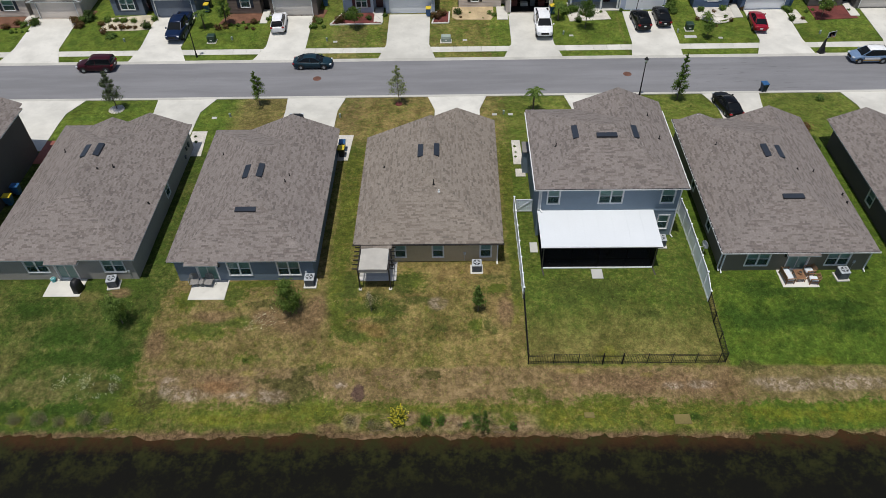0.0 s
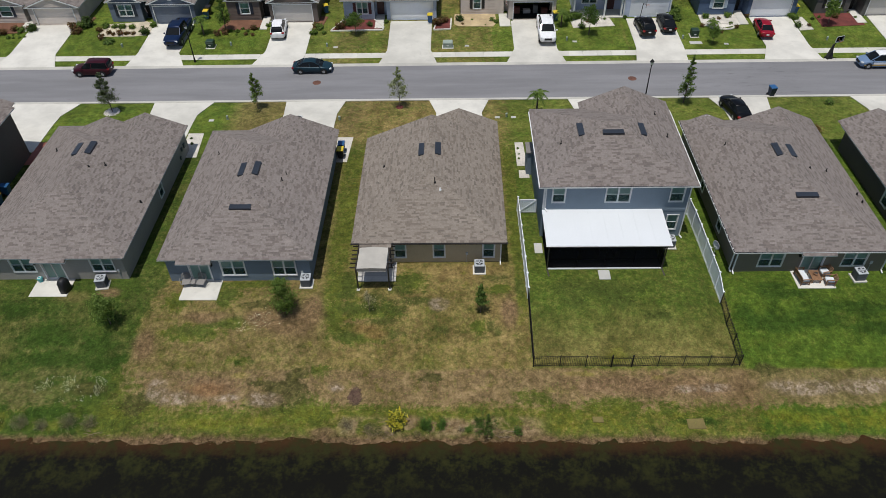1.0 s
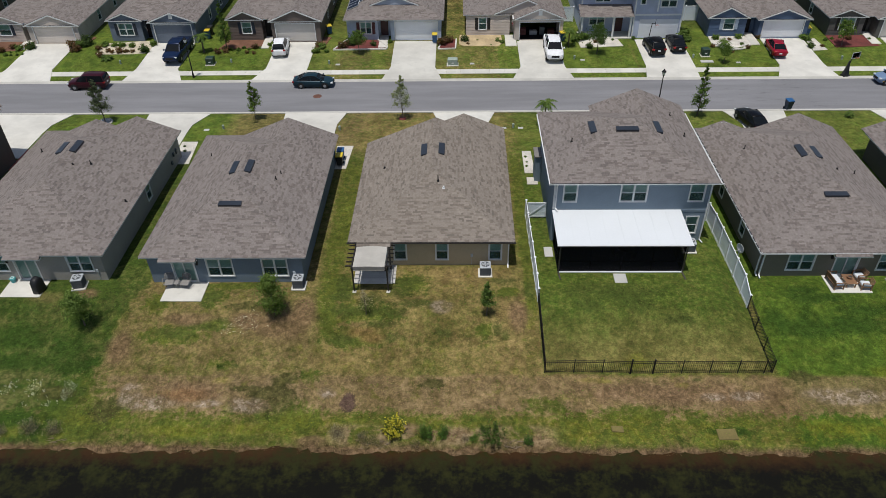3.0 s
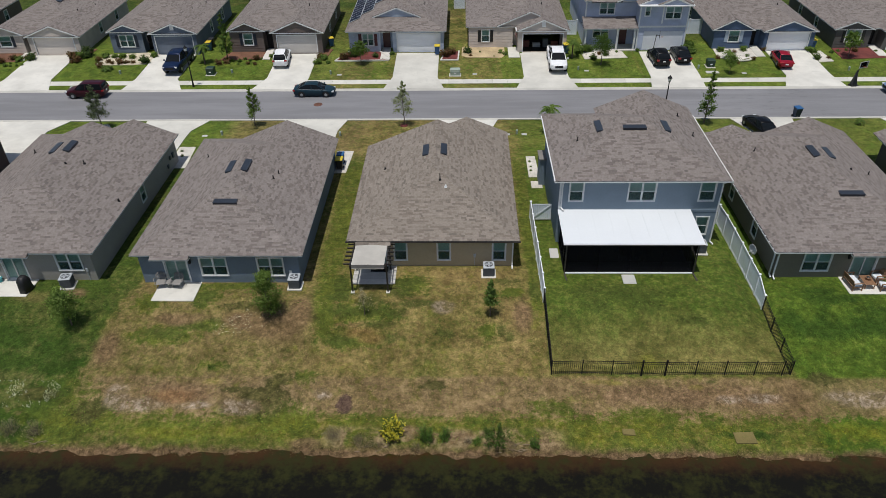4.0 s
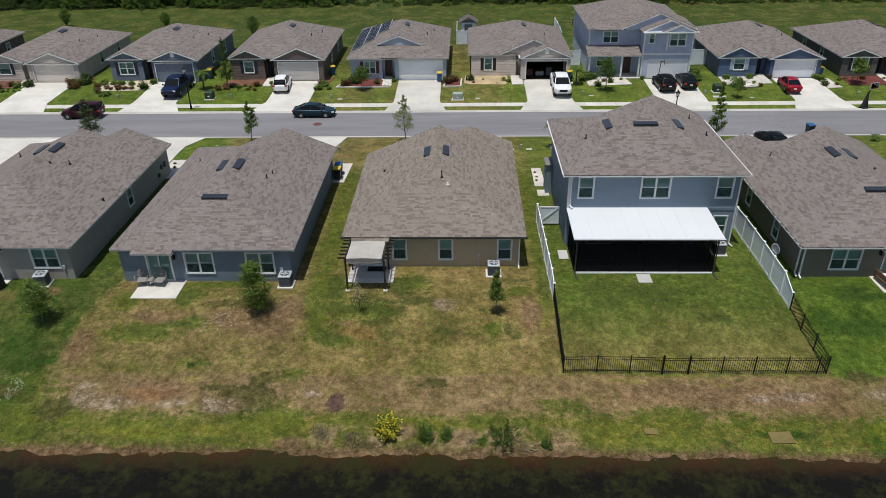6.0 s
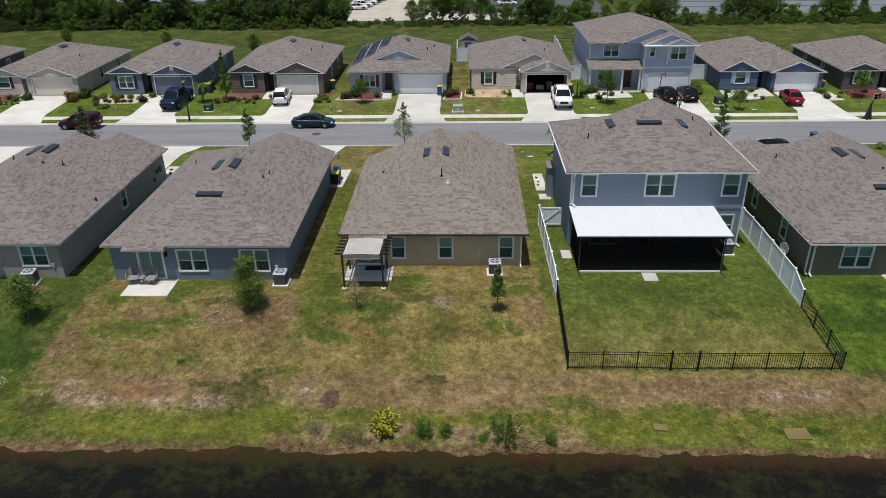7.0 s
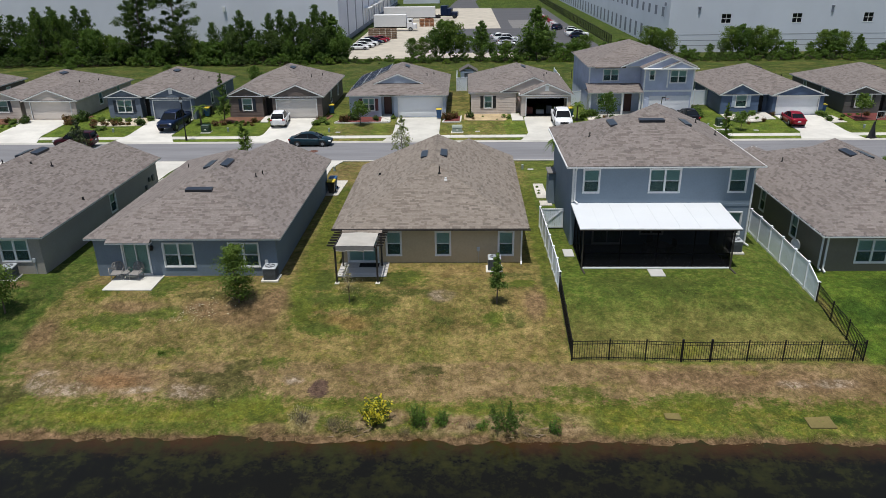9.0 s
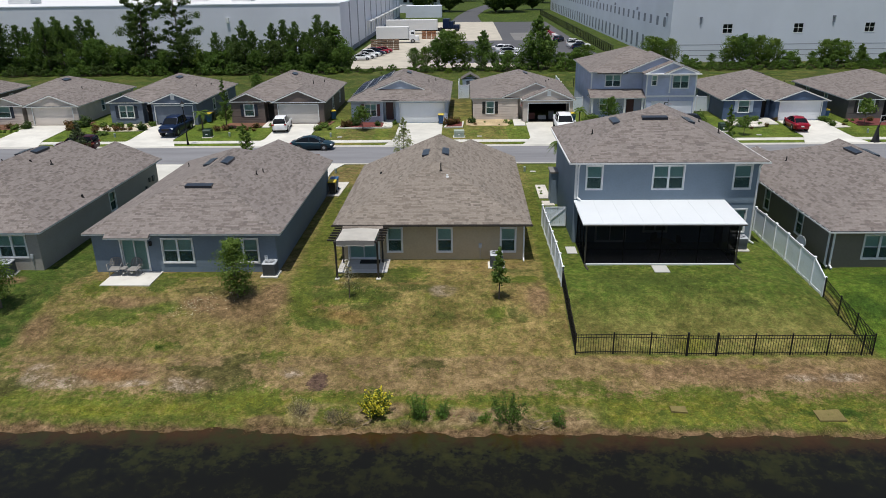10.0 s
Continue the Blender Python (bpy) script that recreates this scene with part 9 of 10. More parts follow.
tufts("bank_litter", "pale dead grass on the bare bank", 2600, (-24, 24, 27.8, 31.0), 0.018, leaf_material("pale_straw", (0.17, 0.12, 0.07), (0.26, 0.2, 0.13), (0.36, 0.29, 0.2)), 68, 0.035, clumpy(0.4, 29.0, 0.2))
for x, y, w, d in ((9.25, 26.85, 0.72, 0.38), (15.65, 26.55, 1.15, 0.72)):
    g = ground_at(x, y)
    solo("sod_patch", M().add([(x - w / 2, y - d / 2, ground_at(x - w / 2, y - d / 2) + 0.05), (x + w / 2, y - d / 2, ground_at(x + w / 2, y - d / 2) + 0.05), (x + w / 2.3, y + d / 2, ground_at(x, y + d / 2) + 0.05), (x - w / 2, y + d / 2, ground_at(x - w / 2, y + d / 2) + 0.05),
                              (x - w / 2, y - d / 2, g - 0.2), (x + w / 2, y - d / 2, g - 0.2), (x + w / 2.3, y + d / 2, g - 0.1), (x - w / 2, y + d / 2, g - 0.1)], [(0, 1, 2, 3), (4, 7, 6, 5), (0, 4, 5, 1), (1, 5, 6, 2), (2, 6, 7, 3), (3, 7, 4, 0)]),
         plain("dry_sod", (0.155, 0.125, 0.042), 0.95, var=0.3, fine=18, bump=0.02), "dry brown square of sod on the green bank", "sod patch", group="sod patches")


def ragged(x0, y0, w, d, k):
    return lambda x, y, r: ((x - x0) / w) ** 2 + ((y - y0) / d) ** 2 < 0.35 + 0.6 * r + 0.5 * noise.noise((x * 3, y * 3, k))


L_ASH = leaf_material("dark_debris", (0.07, 0.042, 0.04), (0.11, 0.07, 0.066), (0.16, 0.115, 0.105))
tufts("burnt_debris", "dark reddish burnt debris lying on the bank", 2400, (-8.0, -5.8, 27.7, 30.0), 0.012, L_ASH, 81, 0.05, ragged(-7.0, 28.7, 0.42, 0.65, 3.0))
tufts("dead_weeds", "dark olive dead weeds lying on the bank", 1300, (-2.4, 0.2, 29.3, 30.6), 0.016, leaf_material("olive_debris", (0.06, 0.05, 0.025), (0.09, 0.075, 0.035), (0.13, 0.105, 0.05)), 82, 0.035, ragged(-1.6, 30.0, 0.6, 0.4, 5.0))
for x, y, z, w, h in ((-25.3, 54.6, 1.2, 0.3, 0.45), (-25.3, 53.9, 1.25, 0.22, 0.35), (-25.3, 53.2, 0.8, 0.25, 0.3)):
    solo("service_box", M().bev(x, x + 0.14, y - w / 2, y + w / 2, z - h / 2, z + h / 2, 0.02), ACGREY, "grey service box on the side of the house", "meter box", group="service boxes")


# ---- beyond the houses: trees, warehouses, lorry yard ----
PANEL = plain("pale_concrete_panel", (0.68, 0.70, 0.775), 0.8, var=0.06, big=0.12, bump=0.003)
PANEL2 = plain("grey_concrete_panel", (0.66, 0.70, 0.78), 0.8, var=0.06, big=0.12, bump=0.003)
PANELDARK = plain("slate_painted_panel", (0.20, 0.22, 0.27), 0.8, var=0.08, big=0.2)
ROOFWHITE = plain("white_roof_membrane", (0.66, 0.67, 0.68), 0.7, var=0.06, big=0.1)
JOINT = plain("panel_joint", (0.34, 0.36, 0.41), 0.9)
YARD = concrete_material("yard_concrete", (0.46, 0.42, 0.35))
YARDASPH = asphalt_material("yard_asphalt", (0.08, 0.08, 0.087))
solo("yard", M().box(-24, 9, 133, 262, 0.02, 0.16), YARD, "broad tan concrete lorry yard", "yard", "structure")
solo("parking_lot", M().box(9.02, 27, 142, 260, 0.02, 0.15), YARDASPH, "dark asphalt parking area beside the lorry yard", "parking lot", "structure")
solo("parking_lot_near", M().box(-4, 27, 140, 188, 0.02, 0.165), YARDASPH, "dark asphalt car park strip", "parking lot", "structure")
solo("asphalt_patch", M().box(12, 25, 186, 212, 0.02, 0.158), asphalt_material("worn_yard_asphalt", (0.17, 0.165, 0.16)), "lighter worn asphalt patch in the parking area", "asphalt", "structure")
solo("access_road", M().add([(-6, 262, 0.17), (5, 262, 0.17), (4, 300, 0.17), (8, 345, 0.17), (20, 420, 0.17), (12, 420, 0.17), (0, 345, 0.17), (-4, 300, 0.17)], [(0, 1, 2, 7), (7, 2, 3, 6), (6, 3, 4, 5)]), YARDASPH, "grey access road beyond the yard", "road", "structure")


def left_warehouse():
    T = Thing("warehouse", (-90, 154, 0), "vast pale grey concrete-panel warehouse", "warehouse", "warehouses", world=True)
    x0, x1, y0, y1, h = -190.0, -26.2, 154.0, 290.0, 10.7
    m = M()
    wall_with_openings(m, "x", y0, 0.4, x0, x1, -0.5, h, [])
    T.part("wall", m, PANEL)
    n = 11
    for k in range(n):
        a, b = y0 + 0.4 + (y1 - y0 - 0.4) * k / n, y0 + 0.4 + (y1 - y0 - 0.4) * (k + 1) / n
        doors = [(a + 3.0, a + 6.0, 1.2, 4.4), (b - 4.5, b - 1.5, 1.2, 4.4)] if k > 2 else []
        m = M()
        wall_with_openings(m, "y", x1, -0.4, a, b, -0.5, h, doors)
        T.part("wall", m, PANEL)
        for d in doors:
            T.part("dock_door", M().box(x1 - 0.3, x1 - 0.2, d[0], d[1], d[2], d[3]), ROOFWHITE)
            T.part("canopy", M().box(x1, x1 + 1.3, d[0] - 0.3, d[1] + 0.3, 4.7, 4.95), ROOFWHITE)
        T.part("pilaster", M().box(x1, x1 + 0.12, b - 1.2, b - 0.3, 0.0, h), JOINT)
    T.part("base_band", M().box(x1, x1 + 0.08, y0, y1, 0.0, 1.1), PANELDARK)
    T.part("base_band", M().box(x0, x1, y0 - 0.06, y0, 0.0, 1.0), PANELDARK)
    for k in range(1, 18):
        x = x0 + (x1 - x0) * k / 18
        T.part("panel_joint", M().box(x - 0.025, x + 0.025, y0 - 0.008, y0, 1.0, h), PANEL2)
    T.part("coping", M().box(x0, x1 + 0.1, y0 - 0.1, y0 + 0.5, h, h + 0.2), PANEL2)
    T.part("coping", M().box(x1 - 0.5, x1 + 0.1, y0 + 0.5, y1, h, h + 0.2), PANEL2)
    r = T.part("flat_roof", M().box(x0, x1 - 0.5, y0 + 0.5, y1, h - 0.9, h - 0.45), ROOFWHITE)
    T.part("floodlight", M().box(-50.2, -49.6, y0 - 0.35, y0, 7.2, 8.2), WHITE)
    T.part("man_door", M().box(x1, x1 + 0.06, y0 + 3, y0 + 4.2, 0.1, 2.3), PANELDARK)
    for x, y, w, d, hh in ((-140, 175, 8, 4, 2.2), (-118, 190, 6, 5, 2.6), (-80, 200, 10, 4, 2.0), (-60, 190, 5, 4, 2.4)):
        T.part("roof_unit", M().bev(x, x + w, y, y + d, h - 0.45, h - 0.45 + hh, 0.1), ROOFWHITE, r)


left_warehouse()


def right_warehouse():
    T = Thing("warehouse", (80, 138, 0), "vast blue-grey concrete-panel warehouse with small square windows", "warehouse", "warehouses", world=True)
    x0, x1, y0, y1, h = 37.4, 190.0, 138.0, 340.0, 14.0
    wins = [(47.74 + 12.78 * k - 0.85, 47.74 + 12.78 * k + 0.85, 5.3, 6.85) for k in range(11)]
    m = M()
    wall_with_openings(m, "x", y0, 0.4, x0, x1, -0.5, h, wins)
    T.part("wall", m, PANEL2)
    for w in wins:
        fr = M().box(w[0] - 0.1, w[1] + 0.1, y0 - 0.03, y0 + 0.02, w[2] - 0.12, w[2]).box((w[0] + w[1]) / 2 - 0.04, (w[0] + w[1]) / 2 + 0.04, y0 + 0.1, y0 + 0.16, w[2], w[3]).box(w[0], w[1], y0 + 0.1, y0 + 0.16, (w[2] + w[3]) / 2 - 0.04, (w[2] + w[3]) / 2 + 0.04)
        o = T.part("window", fr, WHITE)
        T.part("pane", M().box(w[0], w[1], y0 + 0.2, y0 + 0.24, w[2], w[3]), CARGLASS, o)
    slits = [(y0 + 4 + 5.4 * k, y0 + 5.7 + 5.4 * k, 6.2, 7.9) for k in range(36)] + [(y0 + 4 + 5.4 * k, y0 + 5.8 + 5.4 * k, 0.6, 3.6) for k in range(36)]
    m = M()
    wall_with_openings(m, "y", x0, 0.4, y0 + 0.4, y1, -0.5, h, slits)
    T.part("wall", m, PANEL2)
    for s in slits:
        T.part("slit_window", M().box(x0 - 0.02, x0 + 0.1, s[0], s[1], s[2], s[3]), PANELDARK)
    for z in (1.35, 2.25, 3.25):
        T.part("reveal_joint", M().box(x0, x1, y0 - 0.012, y0, z - 0.06, z + 0.06), JOINT)
    for x in (42.7, 66.6, 90.5):
        s = T.part("scupper", M().box(x - 0.26, x + 0.26, y0 - 0.2, y0, 7.9, 8.2), PANELDARK)
        T.part("spout", M().box(x - 0.16, x + 0.16, y0 - 0.14, y0, 7.0, 7.9), PANELDARK, s)
    for k in range(6):
        y = y0 + 3 + 25 * k
        T.part("scupper", M().box(x0 - 0.25, x0, y - 0.35, y + 0.35, 8.2, 8.8), PANELDARK)
    T.part("flat_roof", M().box(x0 + 0.4, x1, y0 + 0.4, y1, h - 0.9, h - 0.5), ROOFWHITE)


right_warehouse()


def chain_fence():
    T = Thing("security_fence", (29.5, 230, 0.1), "tall dark metal fence along the lorry yard", "fence", world=True)
    for k in range(60):
        y = 150 + 2.6 * k
        T.part("post", M().box(29.4, 29.5, y - 0.05, y + 0.05, 0, 2.2), BLACK)
    T.part("mesh", M().box(29.43, 29.47, 150, 306, 0.15, 2.1), mesh_material("dark_chain_mesh", (0.05, 0.055, 0.04), 0.32))
    for z in (0.2, 2.15):
        T.part("rail", M().box(29.41, 29.49, 150, 306, z, z + 0.07), BLACK)


chain_fence()


def box_truck(x, y, a, cabcol, box, trailer=False):
    T = Thing("semi_trailer" if trailer else "box_truck", (0, 0, 0), "white box trailer backed to the loading dock" if trailer else "white box truck standing in the lorry yard", "truck", "trucks")
    L = 14.5 if trailer else 8.0
    b = T.part("cargo_box", M().bev(-L, 0, -1.25, 1.25, 1.1, 3.9, 0.06), box)
    T.part("chassis", M().box(-L, 1.5, -0.5, 0.5, 0.75, 1.08), BLACK)
    for k in range(int(L / 1.2)):
        T.part("side_post", M().box(-L + 0.6 + 1.2 * k, -L + 0.66 + 1.2 * k, -1.265, -1.25, 1.15, 3.85), ROOFWHITE, b)
    for ax in ((-L + 1.5, -L + 2.8) if trailer else (-L + 1.8, 1.0)):
        for s in (-1, 1):
            w = T.part("wheel", M().tube((ax, s * 0.85, 0.5), (ax, s * 1.22, 0.5), 0.5, n=16), TYRE)
            T.part("rim", M().tube((ax, s * 1.2, 0.5), (ax, s * 1.235, 0.5), 0.28, n=12), RIM, w)
    if not trailer:
        c = T.part("cab", M().side([(-1.1, 0.6), (1.1, 0.6), (1.1, 2.0), (0.95, 2.9), (-0.95, 2.9), (-1.1, 2.0)], 0.15, 1.5), cabcol)
        T.part("bonnet", M().bev(1.5, 2.5, -1.0, 1.0, 0.6, 1.75, 0.12), cabcol, c)
        T.part("windscreen", M().add([(1.52, -0.95, 1.85), (1.52, 0.95, 1.85), (1.46, 0.85, 2.7), (1.46, -0.85, 2.7)], [(0, 1, 2, 3)]), CARGLASS, c)
        T.part("side_window", M().box(0.6, 1.35, -1.07, -1.0, 1.85, 2.6), CARGLASS, c)
        T.part("bumper", M().box(2.45, 2.6, -1.05, 1.05, 0.45, 0.75), CHROME, c)
    T.ob.matrix_basis = pose(x, y, 0.16, 0, 0, a)


box_truck(-14.5, 184, 0, CAR_COL["white"], ROOFWHITE)
box_truck(-8.5, 212, 0, CAR_COL["white"], ROOFWHITE, True)


def tractor_unit(x, y, a):
    T = Thing("tractor_unit", (0, 0, 0), "dark blue semi tractor with a high sleeper cab", "truck", "trucks")
    T.part("sleeper", M().bev(-1.6, 0.4, -1.2, 1.2, 0.9, 3.6, 0.15), CAR_COL["deep_blue"])
    T.part("cab", M().bev(0.4, 1.6, -1.15, 1.15, 0.9, 2.9, 0.15), CAR_COL["deep_blue"])
    T.part("bonnet", M().bev(1.6, 3.4, -0.95, 0.95, 0.7, 1.9, 0.2), CAR_COL["deep_blue"])
    T.part("windscreen", M().box(1.58, 1.64, -1.0, 1.0, 1.95, 2.75), CARGLASS)
    T.part("chassis", M().box(-4.5, 3.2, -0.45, 0.45, 0.6, 0.9), BLACK)
    for ax in (-3.8, -2.6, 2.5):
        for s in (-1, 1):
            T.part("wheel", M().tube((ax, s * 0.8, 0.5), (ax, s * 1.2, 0.5), 0.5, n=16), TYRE)
    T.ob.matrix_basis = pose(x, y, 0.16, 0, 0, a)


tractor_unit(-5.5, 221, -12)


def forklift(x, y):
    T = Thing("forklift", (x, y, 0.16), "red forklift beside stacked pallets in the yard", "forklift")
    T.part("body", M().bev(-1.1, 1.1, -0.6, 0.6, 0.3, 1.3, 0.1), CAR_COL["red"])
    for sx in (-1, 1):
        for sy in (-0.5, 0.5):
            T.part("post", M().box(sx * 0.7 - 0.05, sx * 0.7 + 0.05, sy - 0.05, sy + 0.05, 1.3, 2.3), BLACK)
            T.part("wheel", M().tube((sx * 0.8, sy - 0.12, 0.32), (sx * 0.8, sy + 0.12, 0.32), 0.32, n=12), TYRE)
    T.part("guard", M().box(-0.8, 0.8, -0.6, 0.6, 2.3, 2.4), BLACK)
    T.part("mast", M().box(-1.35, -1.15, -0.4, 0.4, 0.1, 3.0), BLACK)


forklift(-10.2, 213.0)


def stack(x, y, nx, label, mat, h=2.4):
    T = Thing("pallet_stack", (x, y, 0.16), label, "pallets", "pallet stacks")
    for i in range(nx):
        for k in range(6):
            T.part("pallet", M().box(i * 1.3, i * 1.3 + 1.15, 0, 1.1, k * h / 6, k * h / 6 + h / 9), mat)


PALLET = plain("brown_pallet_wood", (0.17, 0.11, 0.07), 0.9, var=0.3)
stack(-21.8, 166.0, 5, "stacked brown pallets at the warehouse wall", PALLET)
stack(-12.0, 195.0, 3, "stacked orange-brown crates in the yard", plain("orange_crate", (0.30, 0.13, 0.06), 0.8, var=0.3), 2.0)
for k in range(9):
    y = 187.0 + 4.6 * k
    P = Thing("barrier_pile", (23.4 - 0.1 * k, y, 0.16), "low pile of red and white traffic barriers by the fence", "barriers", "barrier piles")
    for i in range(3):
        P.part("barrier", M().bev(-0.5, 0.5, -1.9 + 1.3 * i, -0.8 + 1.3 * i, 0.0, 0.5 + 0.2 * ((i + k) % 2), 0.06), CAR_COL["red"] if (i + k) % 3 else ROOFWHITE)
_lot = [car("sedan", "white car in the warehouse car park", "car", CAR_COL["white"], SEDAN), car("suv", "white van-like car in the warehouse car park", "car", CAR_COL["white"], SUV), car("sedan", "red car in the warehouse car park", "car", CAR_COL["red"], SEDAN), car("suv", "dark car in the warehouse car park", "car", CAR_COL["deep_blue"], SUV), car("suv", "silver car in the warehouse car park", "car", CAR_COL["silver"], SUV), car("pickup", "white pickup in the warehouse car park", "car", CAR_COL["white"], PICKUP)]
_used = set()
for x, y, k, a in ((-20.8, 149.5, 0, 8), (-20.2, 152.4, 1, 8), (-19.6, 155.3, 3, 8), (-19.0, 158.2, 2, 8), (-18.4, 161, 2, 8), (-21.3, 146.6, 0, 8), (8.6, 157, 5, 5), (8.0, 161, 1, 5), (7.6, 164.5, 0, 5), (8.8, 153.5, 4, 5), (8.4, 150, 0, 5), (-2.0, 168, 3, 5), (-1.5, 161, 3, 5), (-7, 160, 0, 5), (25.0, 166, 5, 0), (24.6, 170, 1, 0), (24.8, 162, 3, 0), (25.2, 174, 1, 0), (22.5, 183, 3, 60), (-2.0, 147, 0, 0), (1.5, 153, 4, 0)):
    m = pose(x, y, 0.17, 0, 0, a) @ Matrix.Diagonal((0.93, 0.93, 0.93, 1))
    if k in _used:
        copy_thing(_lot[k], m)
    else:
        _lot[k].matrix_basis = m
        _used.add(k)


# trees of the belt: a few kinds, copied
def pine(label, h, w, seed, step=0.55):
    """Whorls of rising branches, each with fans of needles at its twigs."""
    rng = np.random.default_rng(seed)
    T = Thing("pine_tree", (0, 0, 0), label, "tree", "belt trees")
    T.part("trunk", M().tube((0, 0, -0.1), (0.1, 0.05, h * 0.55), h * 0.014, h * 0.008, 7).tube((0.1, 0.05, h * 0.55), (0, 0, h), h * 0.008, 0.015, 7), BARK)
    wood, at, way = M(), [], []
    z = h * 0.09
    while z < h - 0.15:
        f = z / h
        turn = rng.random() * 6.28
        for b in range(rng.integers(4, 7)):
            a = turn + b * 6.28 / 5 + rng.normal() * 0.25
            rise = 0.22 + 0.75 * f + 0.16 * rng.normal()
            d = np.array([math.cos(a), math.sin(a), rise])
            d /= np.linalg.norm(d)
            L = max(0.2, w * (0.05 + 0.95 * min(1.0, 1.25 * (1.0 - f))) * rng.uniform(0.5, 1.15))
            wood.tube((0, 0, z), tuple(np.array([0, 0, z]) + d * L), 0.035 * (1.2 - f), 0.012, 4)
            for u in np.arange(0.45, 1.01, 0.34 / max(L, 0.34)):
                p = np.array([0, 0, z]) + d * L * u
                for t in range(3):
                    q = d * 0.6 + rng.normal(size=3) * 0.4 + np.array([0, 0, 0.62])
                    q /= np.linalg.norm(q)
                    at.append(p + q * (0.12 + 0.3 * rng.random()) * (t > 0))
                    way.append(q)
        z += step * (1.1 - 0.5 * f) * rng.uniform(0.8, 1.2)
    at.append(np.array([0, 0, h]))
    way.append(np.array([0, 0, 1.0]))
    T.part("limb", wood, BARK, kind="stuff")
    at, way = np.repeat(np.array(at), 8, 0), np.repeat(np.array(way), 8, 0)
    n = len(at)
    d = way * 1.0 + rng.normal(size=(n, 3)) * 0.42
    d /= np.linalg.norm(d, axis=1)[:, None]
    s = np.cross(d, rng.normal(size=(n, 3)))
    s /= np.linalg.norm(s, axis=1)[:, None] + 1e-9
    L = (0.36 + 0.3 * rng.random((n, 1)))
    v = np.stack([at, at + d * L * 0.5 + s * 0.042, at + d * L, at + d * L * 0.5 - s * 0.042], 1)
    me = bpy.data.meshes.new("crown")
    me.from_pydata(v.reshape(-1, 3).tolist(), [], np.arange(4 * n).reshape(n, 4).tolist())
    me.materials.append(L_PINE)
    me.update()
    plant_part(T, "crown", me, kind="stuff")
    return T.ob


def belt_bush(label, w, h, leaf, seed, n=34, per=110, size=0.13):
    """A mound of leafy clumps of uneven size on short stems."""
    rng = np.random.default_rng(seed)
    T = Thing("undergrowth", (0, 0, 0), label, "shrub", "belt undergrowth")
    wood, pts, out = M(), [], []
    for i in range(n):
        a, q = 2.4 * i + 0.5 * rng.random(), math.sqrt((i + 0.5) / n)
        r = rng.uniform(0.26, 0.62) * (1.15 - 0.4 * q)
        c = np.array([0.5 * w * q * math.cos(a), 0.5 * w * q * math.sin(a), h * (1 - 0.75 * q * q) * rng.uniform(0.45, 1.0)])
        wood.tube((0.3 * c[0], 0.3 * c[1], -0.1), tuple(c), 0.03, 0.012, 5)
        d = rng.normal(size=(per, 3))
        d /= np.linalg.norm(d, axis=1)[:, None]
        pts.append(c + d * r * rng.uniform(0.6, 1.12, (per, 1)) * np.array([1.0, 1.0, 0.8]))
        out.append(d + np.array([0, 0, 0.35]))
    pts, out = np.concatenate(pts), np.concatenate(out)
    pts[:, 2] = np.abs(pts[:, 2])
    T.part("stem", wood, BARK, kind="stuff")
    plant_part(T, "foliage", leaf_mesh("foliage", pts, size, leaf, rng, 1.5, out=out), kind="stuff")
    return T.ob


def belt_tree(name, label, h, w, seed, leaf, count, crown0=0.12, size=0.26, clump=0.26):
    return broad_tree(name, label, h, crown0, oval(w), 34, leaf, count, size, seed, clump, h * 0.016, "belt trees", joined=True)


_pines = [pine("tall loblolly pine with tufted branches", 10.6, 3.7, 71, 0.78), pine("loblolly pine with an open pointed crown", 9.0, 3.1, 72, 0.72), pine("young pine with a spiky outline", 7.0, 2.3, 73, 0.6)]
_broad = [belt_tree("broadleaf_tree", "dark rounded broadleaf tree in the belt", 6.0, 2.3, 74, L_DARK, 5200, 0.12, 0.14, 0.2), belt_tree("broadleaf_tree", "green leafy tree in the belt", 5.0, 1.9, 75, L_BELT, 4600, 0.12, 0.12, 0.2), belt_tree("broadleaf_tree", "bright green scrubby tree in the belt", 4.0, 1.7, 76, L_WILD, 3800, 0.12, 0.11, 0.2),
          broad_tree("broadleaf_tree", "tall ragged dark tree hung with vines in the belt", 13.2, 0.08, lambda f: 4.6 * (0.72 + 0.28 * math.sin(31 * f + 1.0)) * max(0.3, 1.0 - 0.3 * f), 48, L_DARK, 13000, 0.17, 77, 0.10, 0.22, "belt trees", up=0.1, joined=True),
          broad_tree("broadleaf_tree", "young conical green tree in the belt", 5.4, 0.08, cone(2.4), 46, L_BELT, 7500, 0.12, 75, 0.15, 0.08, "belt trees", joined=True)]
_bush = belt_bush("dense green undergrowth bush in the tree belt", 4.6, 2.6, L_BELT, 78)
_bushd = belt_bush("dense dark undergrowth bush in the tree belt", 4.2, 2.9, L_DARK, 79)
_bushw = belt_bush("bright green undergrowth bush in the tree belt", 3.8, 2.3, L_WILD, 80, 28)
_seen = set()


def belt(ob, x, y, a, s):
    at_ground(ob, x, y, a, s, ob.name in _seen)
    _seen.add(ob.name)


_rb = random.Random(4)
